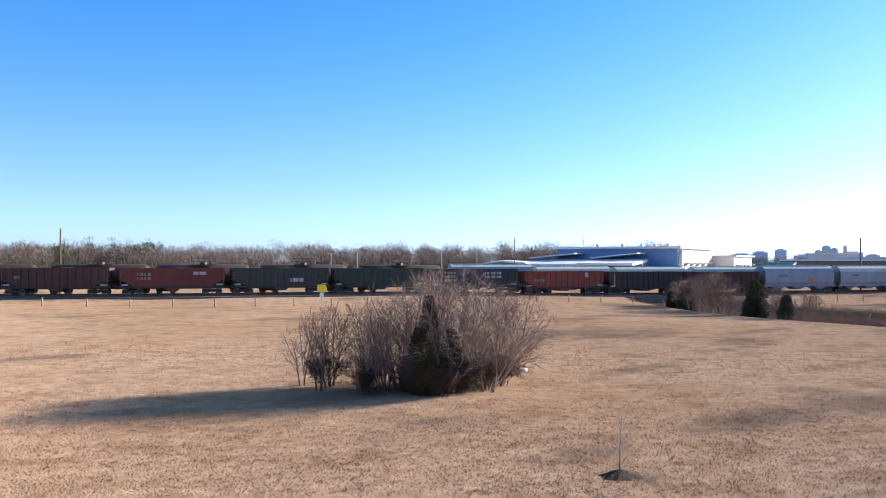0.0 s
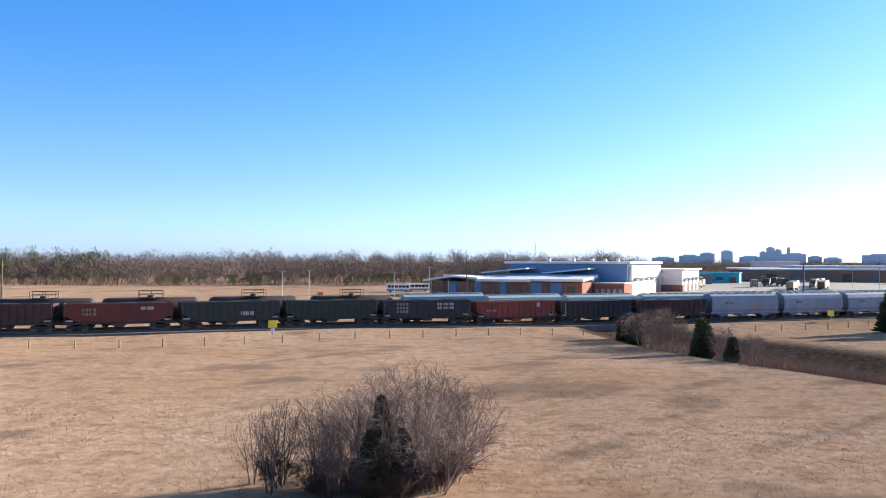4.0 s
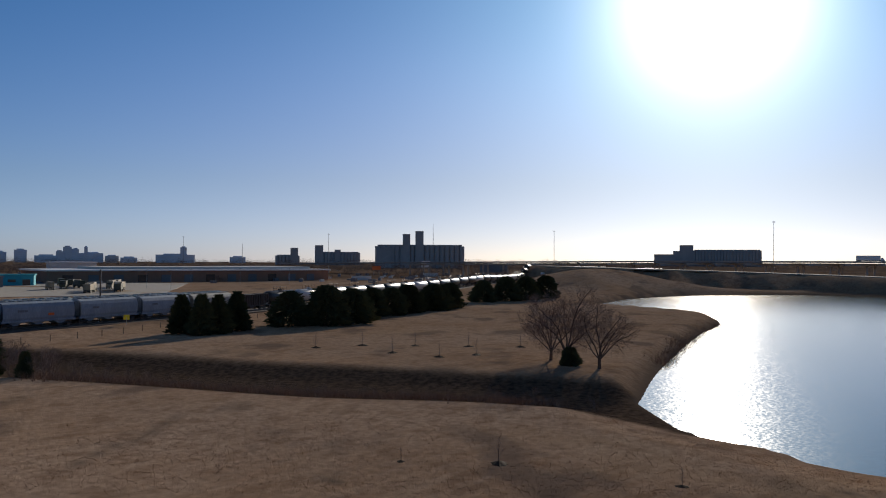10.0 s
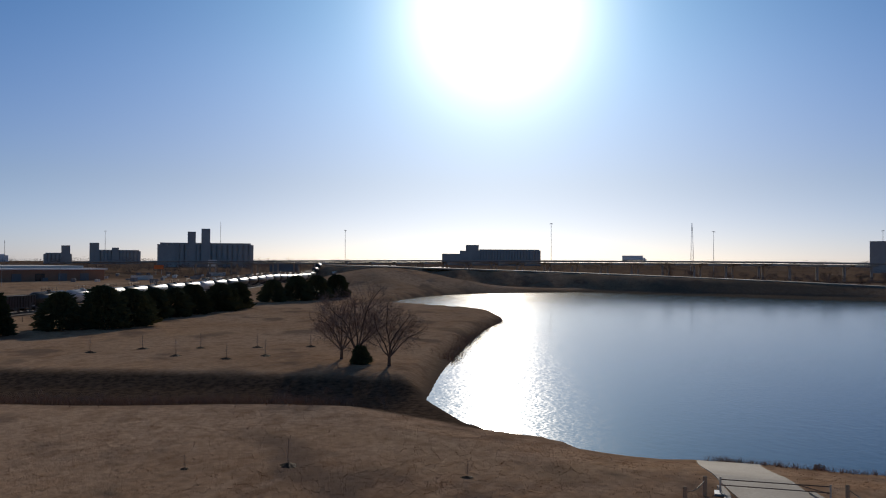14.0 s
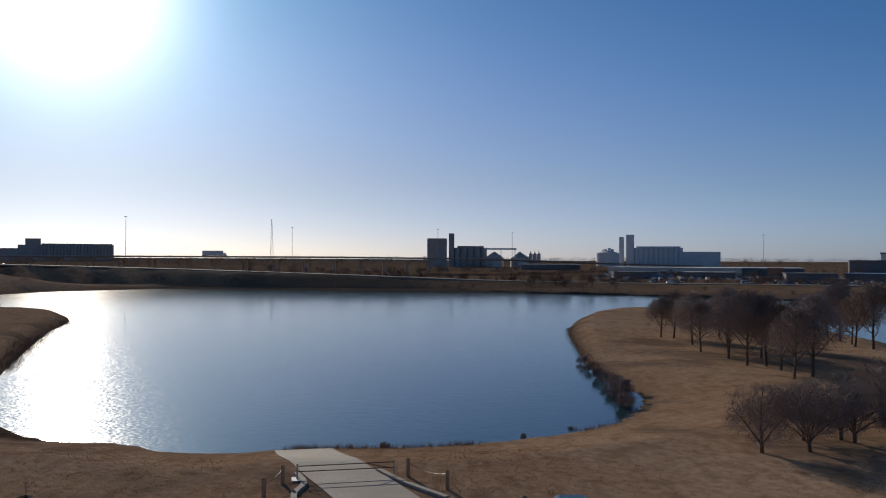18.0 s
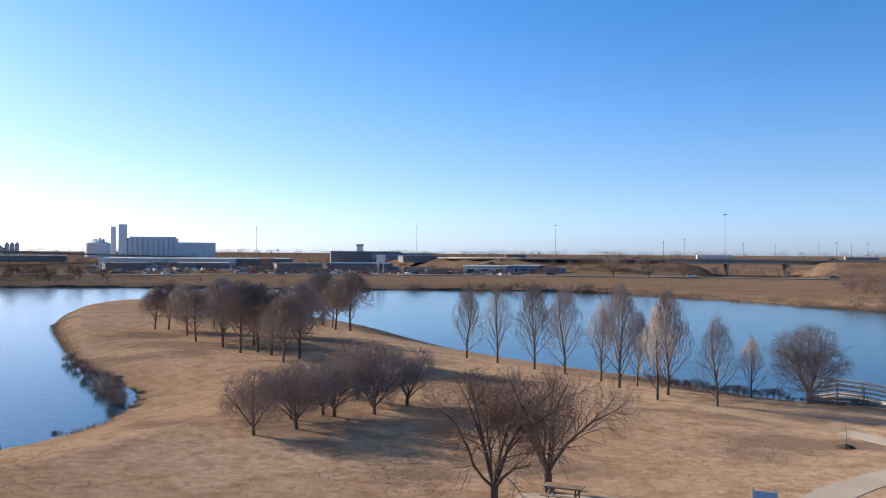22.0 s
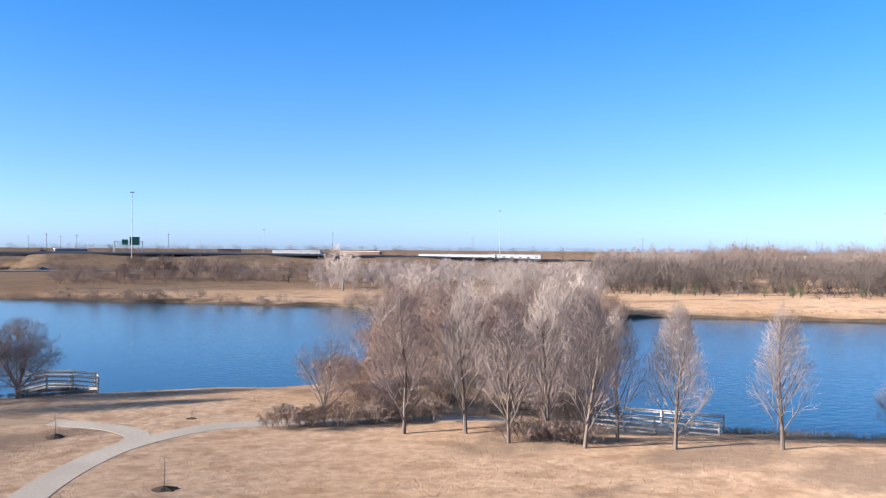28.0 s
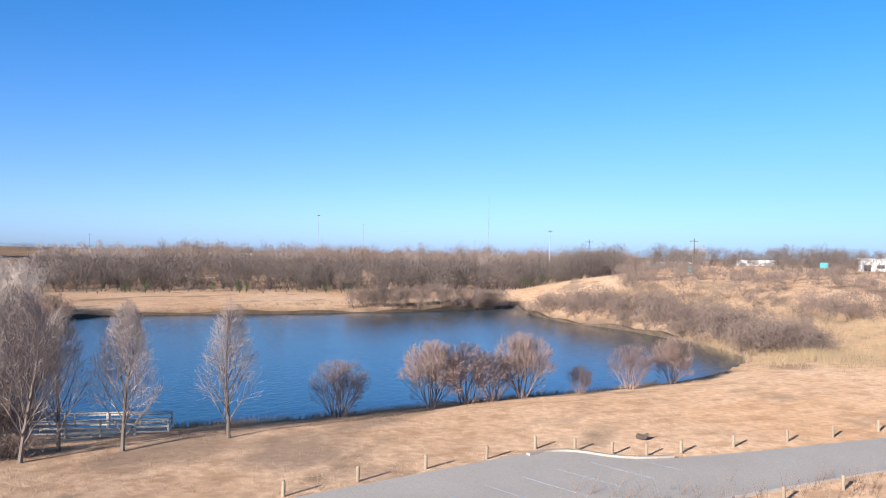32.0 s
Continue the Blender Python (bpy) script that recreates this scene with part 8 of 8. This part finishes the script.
tagged(lt, "short dark log lying on the grass", "log")
li = thing("litter", 34.0, 31.2, ground_z(34, 31.2), 20)
bm = bmesh.new()
bmesh.ops.create_icosphere(bm, subdivisions=2, radius=0.22)
for v in bm.verts:
    v.co = Vector((v.co.x * 1.3, v.co.y * 0.8, (v.co.z + 0.15) * 0.5)) * (1 + 0.25 * math.sin(v.co.x * 40 + v.co.z * 31))
part("bag", bm, WHITE, li)
tagged(li, "crumpled white plastic bag on the grass", "litter")


# ---- grass tufts and reeds ----
def blades(spots, h, w, per, seed, lean=0.5):
    """Many small blades as one mesh: at each spot some thin leaning triangles."""
    g = np.random.default_rng(seed)
    P = np.repeat(np.asarray(spots), per, 0)
    n = len(P)
    a, b = g.uniform(0, 2 * np.pi, n), g.uniform(0, 2 * np.pi, n)
    hh, ww = h * g.uniform(0.5, 1.3, n), w * g.uniform(0.6, 1.3, n)
    z = sheet_z(P[:, 0], P[:, 1]) - 0.02
    P = P + g.normal(0, w * 1.2, (n, 2))
    base = np.stack([P[:, 0], P[:, 1], z], 1)
    side = np.stack([np.cos(a), np.sin(a), 0 * a], 1) * ww[:, None] / 2
    tip = np.stack([np.cos(b) * hh * lean, np.sin(b) * hh * lean, hh], 1)
    V = np.stack([base - side, base + side, base + tip], 1).reshape(-1, 3)
    me = bpy.data.meshes.new("blades")
    me.vertices.add(len(V))
    me.vertices.foreach_set("co", V.ravel())
    me.loops.add(3 * n)
    me.polygons.add(n)
    me.loops.foreach_set("vertex_index", np.arange(3 * n))
    me.polygons.foreach_set("loop_start", np.arange(0, 3 * n, 3))
    me.update()
    return me


def scatter(count, r0, r1, az0, az1, seed):
    g = np.random.default_rng(seed)
    r = r0 * (r1 / r0) ** g.random(count)
    a = np.radians(g.uniform(az0, az1, count))
    p = np.stack([r * np.sin(a), r * np.cos(a)], 1)
    ok = np.ones(count, bool)
    for ring in SHORES:
        ok &= shore_distance(p[:, 0], p[:, 1], ring) > 1.0
    for line, wd in PAVED:
        ok &= line_distance(p[:, 0], p[:, 1], line)[0] > wd
    ok &= shore_distance(p[:, 0], p[:, 1], np.array(LOT)) > 0.1
    clump = noise_field(p)
    return p[ok & (clump > g.uniform(0, 1, count))]


def noise_field(p):
    x, y = p[:, 0], p[:, 1]
    return 0.55 + 0.25 * np.sin(x * 0.9 + 1.7 * np.sin(y * 0.6)) * np.cos(y * 1.1 + 1.3 * np.sin(x * 0.5)) + 0.3 * np.sin(x * 0.21 + y * 0.17)


PAVED = [(curve(RAMP, 2.0), 2.2), (PATHS[0], 1.1), (PATHS[1], 0.95)]
tuft = new("grass_tufts", blades(scatter(330000, 14, 70, 5, 285, 3), 0.08, 0.034, 3, 3, 0.75))
tuft.data.materials.append(GRASS)
tagged(tuft, "short dry straw-coloured grass tufts", "grass", kind="stuff")
REED = surf("dry_reeds", (0.43, 0.31, 0.185), (0.33, 0.23, 0.14), 0.9, 0.3, 4, 0.0, world_space=True)
REED_DARK = surf("dry_weeds", (0.27, 0.175, 0.125), (0.19, 0.12, 0.085), 0.9, 0.3, 4, 0.0, world_space=True)
g = np.random.default_rng(9)


def band(line, spread, count):
    c = curve(line, 1.0)
    i = g.integers(0, len(c), count)
    return c[i] + g.normal(0, spread, (count, 2))


for pts, sp_, cnt, hh, mat, lab in (
        ([(86, 40), (82, 27), (78.5, 14), (76.5, 2), (73, -9)], 1.2, 2600, 0.9, REED_DARK, "rusty dry weeds along the ditch bottom"),
        ([(-136, -2), (-126, 4), (-118, 8), (-108, 9)], 4.0, 2500, 1.3, REED, "tall golden dry grass on the bank"),
        ([(-190, -30), (-170, 0), (-150, 16), (-130, 22), (-112, 22)], 9.0, 6000, 1.2, REED, "tall golden dry grass on the rise"),
        ([(-84, -173), (-60, -205), (-30, -242), (2, -273), (40, -293)], 1.2, 2500, 0.6, REED_DARK, "dark dry grass along the far shore"),
        ([(42, -52), (46, -63), (56, -74), (80, -97), (106, -126)], 0.8, 2500, 0.35, REED_DARK, "dark dry weeds along the peninsula shore"),
        ([(44, -42), (47.5, -36), (51, -31.6)], 0.5, 500, 0.4, REED_DARK, "dark weeds at the water's edge"),
        ([(-52.5, -39.5), (-60, -31.6), (-76, -19.6), (-90, -9)], 0.7, 1800, 0.5, REED, "dry grass fringe at the water's edge"),
        ([(108, -28.5), (130, -37), (152, -47), (178, -59)], 1.0, 1500, 0.8, REED_DARK, "dark weeds along the lake bank"),
        ([(-40, -6), (-46, 3), (-50, 7)], 1.6, 110, 1.2, REED_DARK, "tall dry stalks at the car park edge")):
    ob = new("dry_weeds", blades(band(pts, sp_, cnt), hh, 0.025, 5, cnt, 0.45))
    ob.data.materials.append(mat)
    tagged(ob, lab, "dry weeds", kind="stuff")
